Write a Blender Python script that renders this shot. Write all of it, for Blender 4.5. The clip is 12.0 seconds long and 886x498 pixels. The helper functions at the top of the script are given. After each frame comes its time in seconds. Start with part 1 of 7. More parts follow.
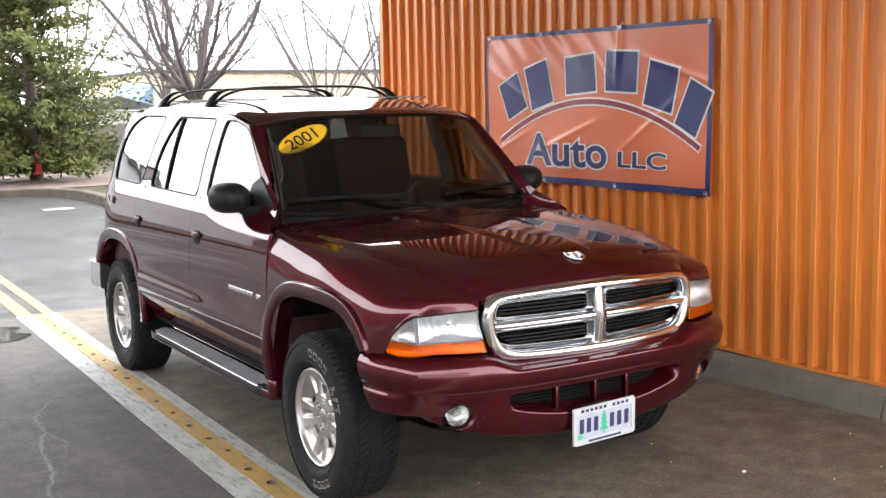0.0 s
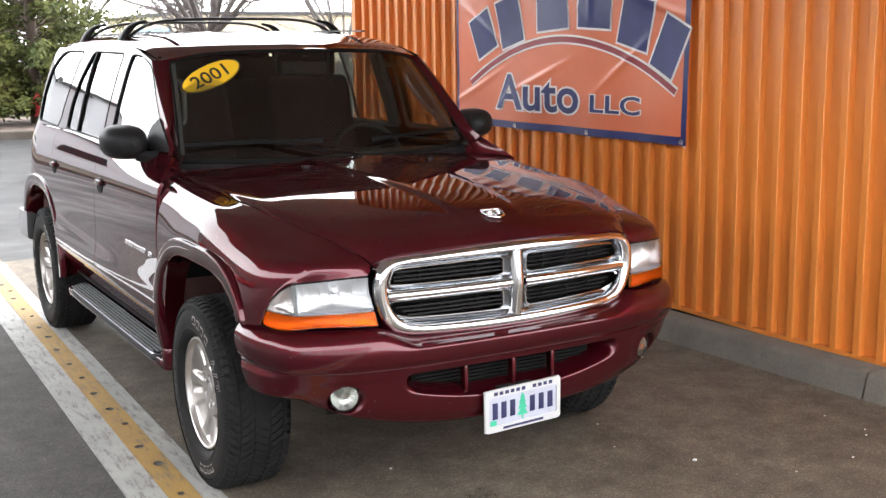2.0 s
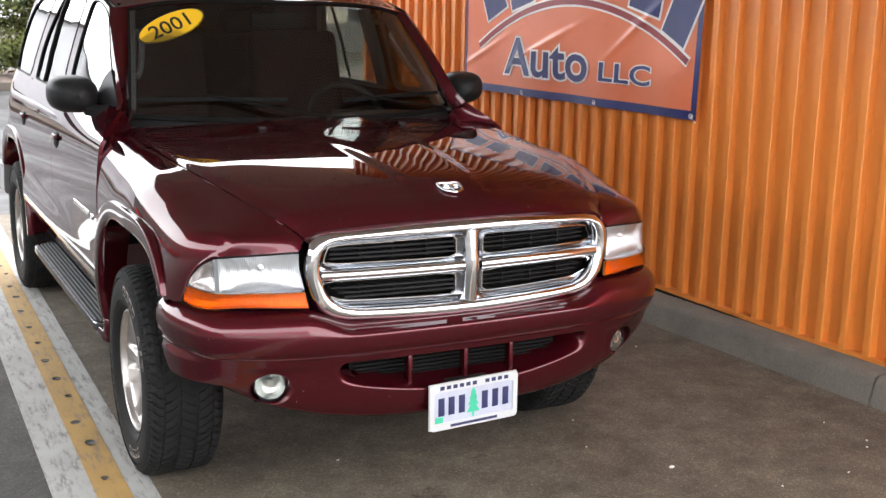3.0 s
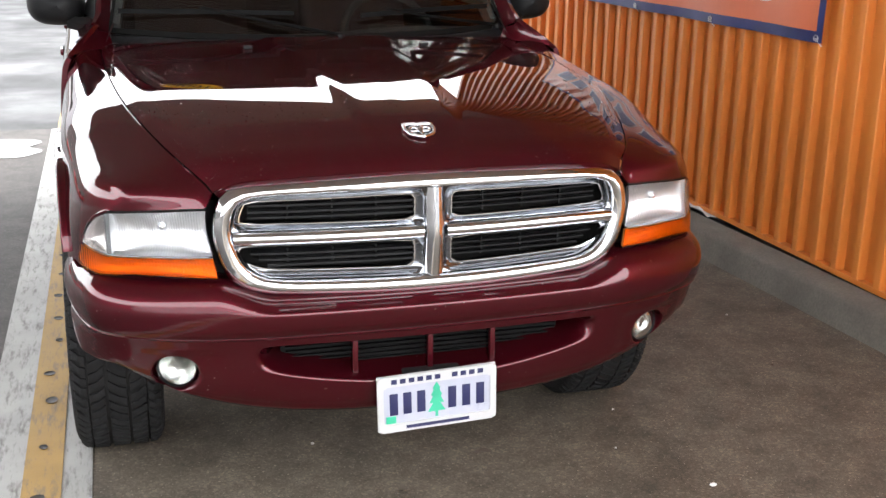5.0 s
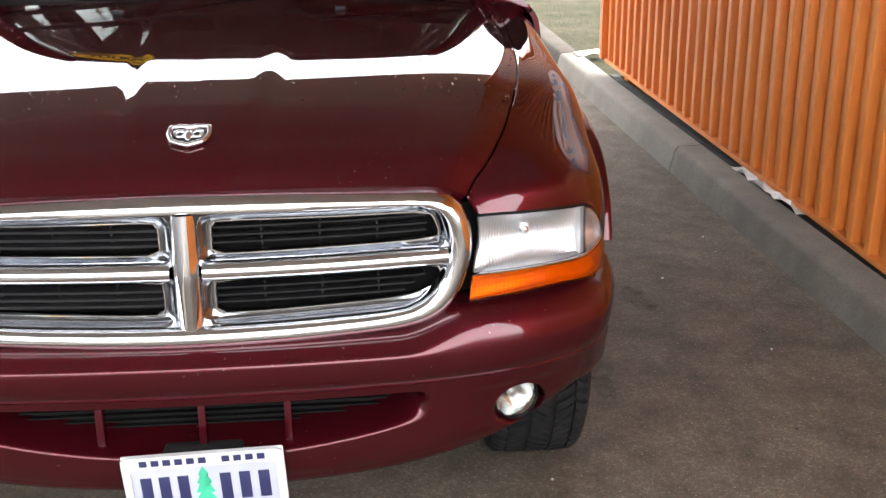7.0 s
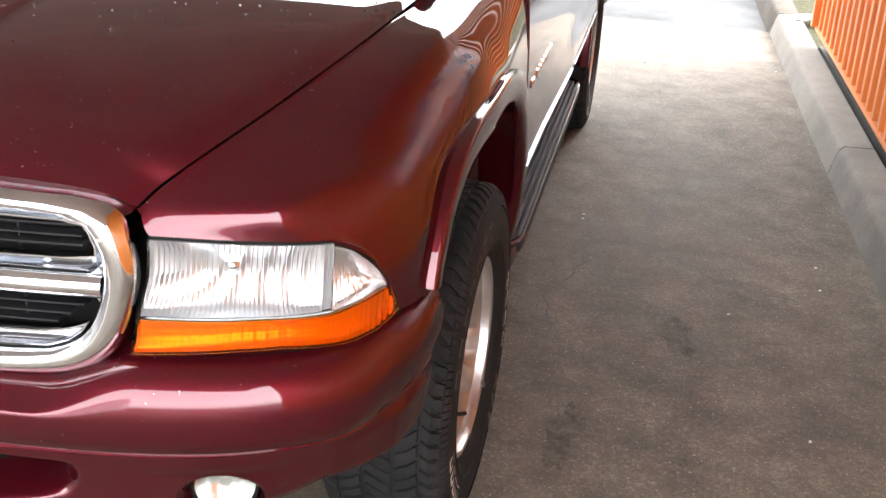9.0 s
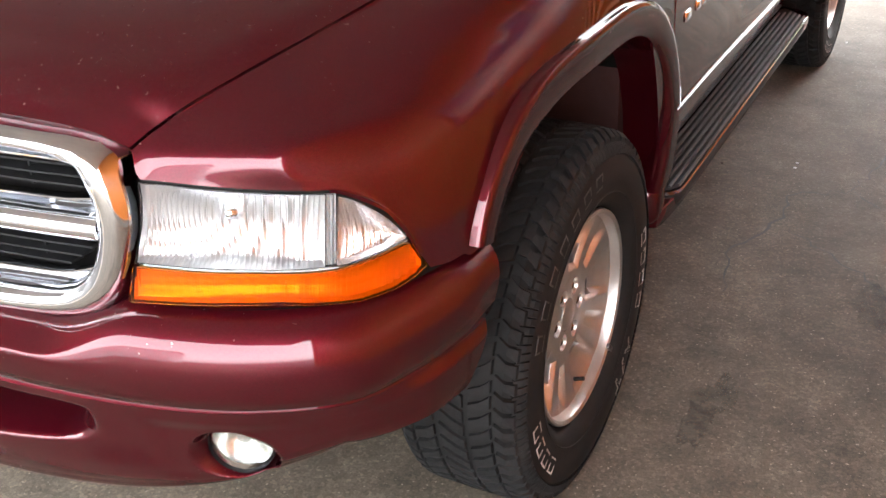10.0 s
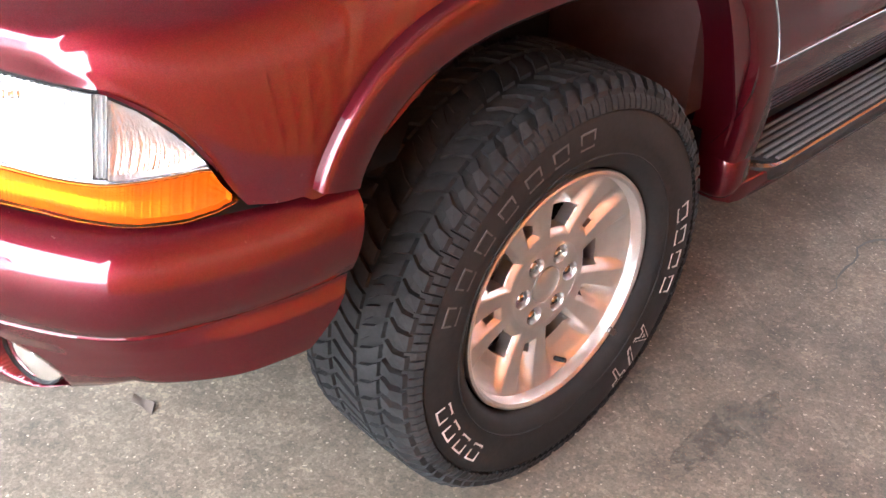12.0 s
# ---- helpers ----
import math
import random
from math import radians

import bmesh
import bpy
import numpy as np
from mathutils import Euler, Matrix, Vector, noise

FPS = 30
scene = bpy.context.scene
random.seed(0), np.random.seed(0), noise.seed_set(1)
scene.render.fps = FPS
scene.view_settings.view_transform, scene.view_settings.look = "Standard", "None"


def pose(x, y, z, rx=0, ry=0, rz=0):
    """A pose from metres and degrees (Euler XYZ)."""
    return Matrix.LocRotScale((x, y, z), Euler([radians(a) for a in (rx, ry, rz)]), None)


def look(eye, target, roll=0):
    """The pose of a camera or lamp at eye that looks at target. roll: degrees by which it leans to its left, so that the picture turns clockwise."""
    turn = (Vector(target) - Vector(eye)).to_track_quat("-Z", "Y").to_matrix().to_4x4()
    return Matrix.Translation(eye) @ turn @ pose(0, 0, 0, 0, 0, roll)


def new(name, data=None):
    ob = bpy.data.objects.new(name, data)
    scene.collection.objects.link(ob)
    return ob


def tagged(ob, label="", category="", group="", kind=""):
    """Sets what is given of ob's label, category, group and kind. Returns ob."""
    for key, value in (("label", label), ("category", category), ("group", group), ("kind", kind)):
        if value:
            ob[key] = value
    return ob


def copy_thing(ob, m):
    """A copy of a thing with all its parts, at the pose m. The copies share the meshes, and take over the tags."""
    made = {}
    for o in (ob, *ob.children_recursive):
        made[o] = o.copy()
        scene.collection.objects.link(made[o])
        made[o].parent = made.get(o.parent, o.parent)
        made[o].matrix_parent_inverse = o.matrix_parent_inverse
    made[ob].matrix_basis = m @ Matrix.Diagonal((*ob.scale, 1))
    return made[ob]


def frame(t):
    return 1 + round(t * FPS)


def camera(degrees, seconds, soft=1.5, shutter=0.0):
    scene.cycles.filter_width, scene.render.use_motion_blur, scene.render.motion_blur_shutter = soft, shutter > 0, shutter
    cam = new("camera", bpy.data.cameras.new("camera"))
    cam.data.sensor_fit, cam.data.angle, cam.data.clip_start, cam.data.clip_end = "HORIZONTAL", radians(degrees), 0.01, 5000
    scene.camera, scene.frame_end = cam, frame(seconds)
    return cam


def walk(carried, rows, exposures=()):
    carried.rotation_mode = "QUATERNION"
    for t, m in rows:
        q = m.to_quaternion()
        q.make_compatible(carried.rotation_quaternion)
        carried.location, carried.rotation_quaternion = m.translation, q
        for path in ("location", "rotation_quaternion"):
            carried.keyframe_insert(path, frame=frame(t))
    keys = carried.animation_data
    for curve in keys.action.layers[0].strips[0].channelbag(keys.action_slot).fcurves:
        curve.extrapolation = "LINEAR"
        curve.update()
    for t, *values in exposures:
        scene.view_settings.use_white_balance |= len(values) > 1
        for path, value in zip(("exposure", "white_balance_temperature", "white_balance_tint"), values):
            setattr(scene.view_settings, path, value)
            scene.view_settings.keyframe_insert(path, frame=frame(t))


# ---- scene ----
cam = camera(43.0, 12.0)
PATH = [
    (0, (-2.922, -4.426, 1.741), (-1.882, -2.739, 1.476), -1.2),
    (0.5, (-2.818, -4.282, 1.742), (-1.754, -2.611, 1.462), -1.6),
    (1, (-2.657, -4.191, 1.725), (-1.554, -2.552, 1.419), -1.3),
    (1.5, (-2.402, -4.153, 1.695), (-1.362, -2.478, 1.367), -0.8),
    (2, (-2.167, -4.127, 1.678), (-1.183, -2.423, 1.32), -0.8),
    (2.5, (-1.944, -4.017, 1.66), (-0.97, -2.315, 1.268), 0.1),
    (4.5, (-0.979, -3.651, 1.594), (-0.379, -1.812, 1.085), 1.4),
    (5, (-0.787, -3.485, 1.618), (-0.216, -1.658, 1.041), 0.9),
    (5.5, (-0.432, -3.409, 1.588), (0.038, -1.573, 0.949), 0.3),
    (6, (-0.076, -3.292, 1.605), (0.204, -1.441, 0.901), -0.3),
    (6.5, (0.11, -3.07, 1.592), (0.308, -1.218, 0.864), 1.1),
    (7, (0.316, -2.896, 1.604), (0.472, -1.021, 0.924), -0.5),
    (7.5, (0.631, -2.773, 1.616), (0.701, -0.891, 0.945), 0.8),
    (9.5, (1.357, -1.961, 1.516), (0.793, -0.25, 0.648), 0.9),
    (10, (1.511, -1.849, 1.497), (0.699, -0.264, 0.585), -1.7),
    (10.5, (1.557, -1.676, 1.472), (0.64, -0.181, 0.512), -0.8),
    (11, (1.604, -1.516, 1.468), (0.698, -0.06, 0.438), 1.0),
    (11.5, (1.707, -1.356, 1.448), (0.7, 0.002, 0.378), 3.3),
    (12, (1.798, -1.249, 1.437), (0.634, -0.055, 0.335), 2.2),
]
EXPOSURES = [(0.0, 2.07, 6500, 10), (2.5, 2.15, 6500, 10), (5.0, 2.2, 6500, 10), (7.0, 2.38, 6500, 10), (9.5, 3.2, 6450, 10), (10.5, 3.32, 6350, 10), (11.5, 4.12, 6000, 10), (12.0, 4.42, 5950, 10)]
walk(cam, [(t, look(eye, target, roll)) for t, eye, target, roll in PATH], EXPOSURES)

# ---------------------------------------------------------------- world and light
SKY_UP = 0.75
world = bpy.data.worlds.new("world")
scene.world = world
world.use_nodes = True
wn, wl = world.node_tree.nodes, world.node_tree.links
sky = wn.new("ShaderNodeTexSky")
sky.sky_type, sky.sun_disc = "NISHITA", False
sky.sun_elevation, sky.sun_rotation = radians(44), radians(70)
sky.air_density, sky.dust_density, sky.ozone_density = 1.0, 4.0, 1.0
grey = wn.new("ShaderNodeHueSaturation")
grey.inputs["Saturation"].default_value = 0.12
wl.new(sky.outputs["Color"], grey.inputs["Color"])
cloud = wn.new("ShaderNodeMix")
cloud.data_type = "RGBA"
cloud.inputs[0].default_value = 0.7
cloud.inputs[7].default_value = (1.55, 1.58, 1.62, 1)
wl.new(grey.outputs["Color"], cloud.inputs[6])
wl.new(cloud.outputs[2], wn["Background"].inputs["Color"])
wn["Background"].inputs["Strength"].default_value = SKY_UP

sun_data = bpy.data.lights.new("sun", "SUN")
sun_data.energy, sun_data.angle, sun_data.color = 0.22, radians(25), (1.0, 0.97, 0.93)
sun = new("sun", sun_data)
sun.matrix_world = pose(0, 0, 30, 46, 0, -110)


# ---------------------------------------------------------------- materials
def material(name, base, rough=0.5, metal=0.0, **more):
    m = bpy.data.materials.new(name)
    m.use_nodes = True
    b = m.node_tree.nodes["Principled BSDF"]
    b.inputs["Base Color"].default_value = (*base, 1)
    b.inputs["Roughness"].default_value = rough
    b.inputs["Metallic"].default_value = metal
    for key, value in more.items():
        b.inputs[key.replace("_", " ")].default_value = value
    return m


def bits(m):
    t = m.node_tree
    return t.nodes, t.links, t.nodes["Principled BSDF"]


def noise_node(m, scale, detail=4.0, rough=0.55, stretch=None):
    n, l, b = bits(m)
    tc = n.new("ShaderNodeTexCoord")
    tex = n.new("ShaderNodeTexNoise")
    tex.inputs["Scale"].default_value, tex.inputs["Detail"].default_value, tex.inputs["Roughness"].default_value = scale, detail, rough
    if stretch:
        mp = n.new("ShaderNodeMapping")
        mp.inputs["Scale"].default_value = stretch
        l.new(tc.outputs["Object"], mp.inputs["Vector"])
        l.new(mp.outputs["Vector"], tex.inputs["Vector"])
    else:
        l.new(tc.outputs["Object"], tex.inputs["Vector"])
    return tex.outputs["Fac"]


def ramp(m, fac, stops):
    n, l, b = bits(m)
    r = n.new("ShaderNodeValToRGB")
    while len(r.color_ramp.elements) < len(stops):
        r.color_ramp.elements.new(0.5)
    for e, (at, c) in zip(r.color_ramp.elements, stops):
        e.position, e.color = at, (*c, 1) if len(c) == 3 else c
    l.new(fac, r.inputs["Fac"])
    return r.outputs["Color"]


def mixed(m, fac, a, b2, mode="MIX"):
    n, l, b = bits(m)
    x = n.new("ShaderNodeMix")
    x.data_type, x.blend_type = "RGBA", mode
    for sock, v in ((x.inputs[0], fac), (x.inputs[6], a), (x.inputs[7], b2)):
        if isinstance(v, (int, float)):
            sock.default_value = v
        elif isinstance(v, tuple):
            sock.default_value = (*v, 1)
        else:
            l.new(v, sock)
    return x.outputs[2]


def bump(m, fac, strength=0.2, distance=0.005):
    n, l, b = bits(m)
    x = n.new("ShaderNodeBump")
    x.inputs["Strength"].default_value, x.inputs["Distance"].default_value = strength, distance
    l.new(fac, x.inputs["Height"])
    old = b.inputs["Normal"].links
    if old:
        l.new(old[0].from_socket, x.inputs["Normal"])
    l.new(x.outputs["Normal"], b.inputs["Normal"])
    return m


def feed(m, key, socket):
    n, l, b = bits(m)
    l.new(socket, b.inputs[key])
    return m


def worn(name, c1, c2, scale, rough=0.5, metal=0.0, fine=None, bumps=0.0, dist=0.003, stretch=None, **more):
    """A surface that varies between two colours at a coarse and a fine scale."""
    m = material(name, c1, rough, metal, **more)
    coarse = ramp(m, noise_node(m, scale, 5, 0.6, stretch), [(0.3, c1), (0.72, c2)])
    if fine:
        f = noise_node(m, fine, 3, 0.6)
        coarse = mixed(m, ramp(m, f, [(0.35, (0, 0, 0)), (0.75, (0.5, 0.5, 0.5))]), coarse, tuple(0.55 * v for v in c1))
        if bumps:
            bump(m, f, bumps, dist)
    feed(m, "Base Color", coarse)
    return m


def paint_material():
    m = material("maroon_paint", (0.085, 0.006, 0.012), 0.36, 0.72, Coat_Weight=1.0, Coat_Roughness=0.01, Coat_IOR=1.5, Specular_IOR_Level=0.0)
    bits(m)[2].inputs["Specular Tint"].default_value = (0.15, 0.012, 0.02, 1)
    flakes = noise_node(m, 900, 1, 0.5)
    c = ramp(m, flakes, [(0.35, (0.063, 0.0038, 0.0084)), (0.7, (0.093, 0.0058, 0.0124))])
    specks = ramp(m, noise_node(m, 120, 1, 0.4), [(0.75, (0, 0, 0)), (0.775, (0.8, 0.8, 0.8))])
    patches = ramp(m, noise_node(m, 2.6, 2, 0.5), [(0.48, (0, 0, 0)), (0.62, (0.5, 0.5, 0.5))])
    dust = mixed(m, 1.0, specks, patches, "MULTIPLY")
    feed(m, "Base Color", mixed(m, dust, c, (0.4, 0.32, 0.3)))
    film = ramp(m, noise_node(m, 5, 5, 0.65), [(0.40, (0.012, 0.012, 0.012)), (0.80, (0.04, 0.04, 0.04))])
    feed(m, "Coat Roughness", film)
    return m


def ground_material(name, dark, light, wet=None, cracks=True, grit=190):
    m = material(name, dark, 0.85)
    big = ramp(m, noise_node(m, 0.55, 6, 0.62), [(0.3, dark), (0.7, light)])
    mid = ramp(m, noise_node(m, 5.5, 5, 0.7), [(0.32, (0.54, 0.52, 0.50)), (0.7, (1.24, 1.22, 1.18))])
    c = mixed(m, 1.0, big, mid, "MULTIPLY")
    g = noise_node(m, grit, 2, 0.7)
    c = mixed(m, 1.0, c, ramp(m, g, [(0.3, (0.72, 0.72, 0.72)), (0.7, (1.27, 1.27, 1.27))]), "MULTIPLY")
    n, l, b = bits(m)
    tc, stones = n.new("ShaderNodeTexCoord"), n.new("ShaderNodeTexVoronoi")
    stones.inputs["Scale"].default_value = 130
    l.new(tc.outputs["Object"], stones.inputs["Vector"])
    tone = n.new("ShaderNodeSeparateColor")
    l.new(stones.outputs["Color"], tone.inputs["Color"])
    c = mixed(m, 1.0, c, ramp(m, tone.outputs["Red"], [(0.0, (0.76, 0.75, 0.74)), (0.75, (1.04, 1.03, 1.01)), (1.0, (1.42, 1.38, 1.33))]), "MULTIPLY")
    pale = ramp(m, noise_node(m, 105, 1, 0.4), [(0.70, (0, 0, 0)), (0.74, (0.7, 0.7, 0.7))])
    c = mixed(m, pale, c, tuple(min(0.8, 2.4 * v) for v in light))
    oil = ramp(m, noise_node(m, 1.5, 3, 0.5), [(0.68, (0, 0, 0)), (0.8, (0.6, 0.6, 0.6))])
    c = mixed(m, oil, c, tuple(0.35 * v for v in dark))
    if cracks:
        n, l, b = bits(m)
        tc, warp = n.new("ShaderNodeTexCoord"), n.new("ShaderNodeTexNoise")
        warp.inputs["Scale"].default_value, warp.inputs["Detail"].default_value = 3.0, 6
        l.new(tc.outputs["Object"], warp.inputs["Vector"])
        add = n.new("ShaderNodeVectorMath")
        add.operation = "MULTIPLY_ADD"
        add.inputs[1].default_value = (0.5, 0.5, 0.5)
        l.new(warp.outputs["Color"], add.inputs[0])
        l.new(tc.outputs["Object"], add.inputs[2])
        v = n.new("ShaderNodeTexVoronoi")
        v.feature = "DISTANCE_TO_EDGE"
        v.inputs["Scale"].default_value = 0.55
        l.new(add.outputs[0], v.inputs["Vector"])
        line = ramp(m, v.outputs["Distance"], [(0.0, (1, 1, 1)), (0.006, (0, 0, 0))])
        part_of = ramp(m, noise_node(m, 0.8, 1, 0.5), [(0.56, (0, 0, 0)), (0.64, (0.6, 0.6, 0.6))])
        k = mixed(m, 1.0, line, part_of, "MULTIPLY")
        c = mixed(m, k, c, tuple(0.2 * x for x in dark))
        bump(m, line, 0.3, -0.004)
    feed(m, "Base Color", c)
    bump(m, g, 0.22, 0.002)
    if wet:
        r = ramp(m, noise_node(m, 0.5, 4, 0.6), [(0.38, (wet[0],) * 3), (0.62, (wet[1],) * 3)])
        feed(m, "Roughness", r)
        bits(m)[2].inputs["Specular IOR Level"].default_value = 0.16
    return m


def line_paint(name, base, under):
    m = material(name, base, 0.7)
    worn_off = ramp(m, noise_node(m, 14, 6, 0.75, (2.4, 0.45, 1)), [(0.50, (0, 0, 0)), (0.66, (0.9, 0.9, 0.9))])
    tone = ramp(m, noise_node(m, 3, 4, 0.6), [(0.3, tuple(0.7 * v for v in base)), (0.7, base)])
    feed(m, "Base Color", mixed(m, worn_off, tone, under))
    return bump(m, noise_node(m, 200, 2, 0.6), 0.3, 0.002)


PAINT = paint_material()
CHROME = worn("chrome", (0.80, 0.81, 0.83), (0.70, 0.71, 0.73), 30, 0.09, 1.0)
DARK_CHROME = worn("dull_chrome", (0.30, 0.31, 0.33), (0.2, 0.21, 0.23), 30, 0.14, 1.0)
ALLOY = worn("satin_alloy", (0.58, 0.55, 0.525), (0.45, 0.425, 0.405), 14, 0.34, 0.9)
STEEL = material("steel", (0.55, 0.55, 0.56), 0.28, 1.0)
BLACK = worn("black_plastic", (0.012, 0.012, 0.013), (0.022, 0.022, 0.022), 20, 0.42, fine=180, Specular_IOR_Level=0.14)
TRIM = worn("textured_black_trim", (0.014, 0.014, 0.015), (0.026, 0.026, 0.027), 9, 0.55, fine=300, bumps=0.3, dist=0.001, Specular_IOR_Level=0.2)
SEAL = material("rubber_seal", (0.006, 0.006, 0.006), 0.6, Specular_IOR_Level=0.12)
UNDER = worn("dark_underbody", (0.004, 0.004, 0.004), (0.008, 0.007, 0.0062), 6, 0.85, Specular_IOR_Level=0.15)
RUBBER = worn("tyre_rubber", (0.008, 0.0078, 0.0078), (0.016, 0.015, 0.0145), 6, 0.72, Specular_IOR_Level=0.18, fine=90, bumps=0.15, dist=0.001)
TREAD = worn("tread_rubber", (0.012, 0.012, 0.0125), (0.024, 0.0235, 0.0235), 10, 0.8, Specular_IOR_Level=0.12, fine=120, bumps=0.3, dist=0.001)
TYRE_WHITE = worn("dirty_white_rubber", (0.42, 0.38, 0.35), (0.25, 0.22, 0.2), 25, 0.7)
STEP_RIB = worn("grey_step_rib", (0.075, 0.079, 0.086), (0.12, 0.125, 0.135), 16, 0.45, fine=200, Specular_IOR_Level=0.2)
BOARD_PAD = worn("step_pad_rubber", (0.010, 0.0105, 0.012), (0.018, 0.019, 0.021), 12, 0.6, fine=200, Specular_IOR_Level=0.12)
CABIN = worn("cabin_cloth", (0.040, 0.019, 0.018), (0.062, 0.032, 0.030), 12, 0.85, Specular_IOR_Level=0.1)
DASH = worn("dashboard_vinyl", (0.018, 0.015, 0.015), (0.030, 0.025, 0.025), 12, 0.6)
PILLAR = material("cabin_pillar_grey", (0.16, 0.155, 0.155), 0.7)
GLASS = material("windscreen_glass", (0.60, 0.64, 0.62), 0.0, 0.0, IOR=1.45, Transmission_Weight=1.0)
TINT = material("tinted_glass", (0.42, 0.44, 0.43), 0.0, 0.0, IOR=2.0, Transmission_Weight=1.0)
WATER = material("rain_water", (0.9, 0.9, 0.9), 0.02, 0.0, IOR=1.33, Transmission_Weight=1.0)
LENS = material("clear_lens", (0.99, 0.99, 0.99), 0.03, 0.0, IOR=1.25, Transmission_Weight=1.0)
AMBER = material("amber_lens", (1.0, 0.46, 0.02), 0.03, 0.0, IOR=1.3, Transmission_Weight=1.0)
MIRROR = material("reflector", (0.56, 0.57, 0.58), 0.30, 0.95)
AMBER_BACK = material("amber_reflector", (0.66, 0.34, 0.09), 0.34, 0.75)
LAMP_RIM = material("clear_lamp_rim", (0.30, 0.31, 0.31), 0.15)
FOG_BOWL = worn("fog_lamp_bowl", (0.62, 0.63, 0.60), (0.46, 0.47, 0.44), 40, 0.22, 0.9)
MARKER_BACK = material("marker_reflector", (0.58, 0.55, 0.54), 0.2, 0.9)


def ribbed(m, freq, strength, axis="X"):
    n, l, b = bits(m)
    tc, w = n.new("ShaderNodeTexCoord"), n.new("ShaderNodeTexWave")
    w.wave_type, w.bands_direction = "BANDS", axis
    w.inputs["Scale"].default_value, w.inputs["Distortion"].default_value = freq, 0
    l.new(tc.outputs["Object"], w.inputs["Vector"])
    return bump(m, w.outputs["Fac"], strength, 0.003)


ribbed(LENS, 45, 0.2)
ribbed(AMBER, 60, 0.2)

CONCRETE = ground_material("stained_concrete", (0.078, 0.064, 0.048), (0.137, 0.114, 0.088), cracks=False)
ASPHALT = ground_material("dry_asphalt", (0.036, 0.033, 0.031), (0.062, 0.057, 0.054))
WET = ground_material("wet_asphalt", (0.018, 0.019, 0.021), (0.034, 0.035, 0.038), wet=(0.40, 0.72), cracks=False)
KERB = worn("kerb_concrete", (0.115, 0.102, 0.086), (0.195, 0.175, 0.148), 3.5, 0.85, fine=90, bumps=0.4, dist=0.003)
DIRTY_KERB = worn("moss_stained_kerb", (0.05, 0.042, 0.034), (0.10, 0.088, 0.075), 2.5, 0.9, fine=60, bumps=0.4, dist=0.004, Specular_IOR_Level=0.12)
PLINTH = worn("dark_plinth", (0.035, 0.034, 0.033), (0.06, 0.057, 0.054), 4, 0.9, fine=60)
LINE_WHITE = line_paint("worn_white_paint", (0.36, 0.352, 0.335), (0.09, 0.082, 0.075))
LINE_YELLOW = line_paint("worn_yellow_paint", (0.36, 0.21, 0.045), (0.14, 0.10, 0.06))
FAR_YELLOW = line_paint("wet_yellow_paint", (0.27, 0.175, 0.045), (0.09, 0.08, 0.06))
WALL = worn("orange_steel_sheet", (0.63, 0.195, 0.033), (0.71, 0.23, 0.042), 0.7, 0.34, 0.0, stretch=(1, 1, 0.25), Coat_Weight=0.25, Coat_Roughness=0.25)
SOFFIT = worn("canopy_soffit", (0.50, 0.475, 0.45), (0.60, 0.575, 0.545), 0.8, 0.8)
GRASS = worn("winter_grass", (0.022, 0.026, 0.011), (0.065, 0.056, 0.036), 2.2, 0.95, fine=40, bumps=0.6, dist=0.03, Specular_IOR_Level=0.08)
MULCH = worn("leaf_mulch", (0.055, 0.036, 0.028), (0.14, 0.10, 0.08), 4, 0.95, fine=25, bumps=0.8, dist=0.03)
BARK = worn("grey_bark", (0.075, 0.062, 0.060), (0.13, 0.112, 0.108), 5, 0.9, fine=40, bumps=0.5, dist=0.01)
DARK_BARK = worn("dark_bark", (0.07, 0.05, 0.04), (0.13, 0.1, 0.08), 5, 0.9, fine=40)
LEAF = worn("conifer_leaf", (0.014, 0.024, 0.007), (0.085, 0.088, 0.022), 1.6, 0.85, Specular_IOR_Level=0.15)
STUCCO = worn("beige_stucco", (0.62, 0.52, 0.36), (0.70, 0.60, 0.44), 0.6, 0.9)
GREY_WALL = worn("grey_stucco", (0.5, 0.5, 0.52), (0.62, 0.62, 0.64), 0.5, 0.9)
BLUE_WALL = worn("blue_siding", (0.16, 0.27, 0.42), (0.2, 0.32, 0.48), 1, 0.8)
ROOF_DARK = worn("dark_roofing", (0.06, 0.06, 0.065), (0.1, 0.1, 0.1), 2, 0.9)
FENCE = material("galvanised_fence", (0.24, 0.24, 0.24), 0.5, 0.6)
SIGN = worn("terracotta_vinyl", (0.60, 0.145, 0.06), (0.68, 0.18, 0.08), 2.5, 0.32, Coat_Weight=0.3, Coat_Roughness=0.2)
NAVY = worn("navy_print", (0.015, 0.022, 0.10), (0.03, 0.04, 0.15), 8, 0.35)
SIGN_WHITE = material("white_print", (0.72, 0.68, 0.66), 0.4)
SIGN_RED = worn("dark_red_print", (0.22, 0.02, 0.03), (0.28, 0.035, 0.04), 6, 0.35)
STICKER = material("yellow_sticker", (0.75, 0.44, 0.015), 0.45)
INK = material("black_ink", (0.01, 0.01, 0.012), 0.5)
PLATE_WHITE = worn("plate_white", (0.42, 0.43, 0.50), (0.37, 0.38, 0.45), 20, 0.35)
PLATE_FRAME = material("white_plastic_frame", (0.48, 0.48, 0.475), 0.35)
PLATE_BLUE = material("plate_ink", (0.02, 0.022, 0.075), 0.45)
PLATE_GREEN = material("plate_green", (0.05, 0.42, 0.25), 0.45)
PAPER = worn("crumpled_paper", (0.7, 0.68, 0.66), (0.5, 0.48, 0.47), 20, 0.7)
RED = worn("red_paint", (0.45, 0.03, 0.03), (0.3, 0.02, 0.02), 6, 0.5)
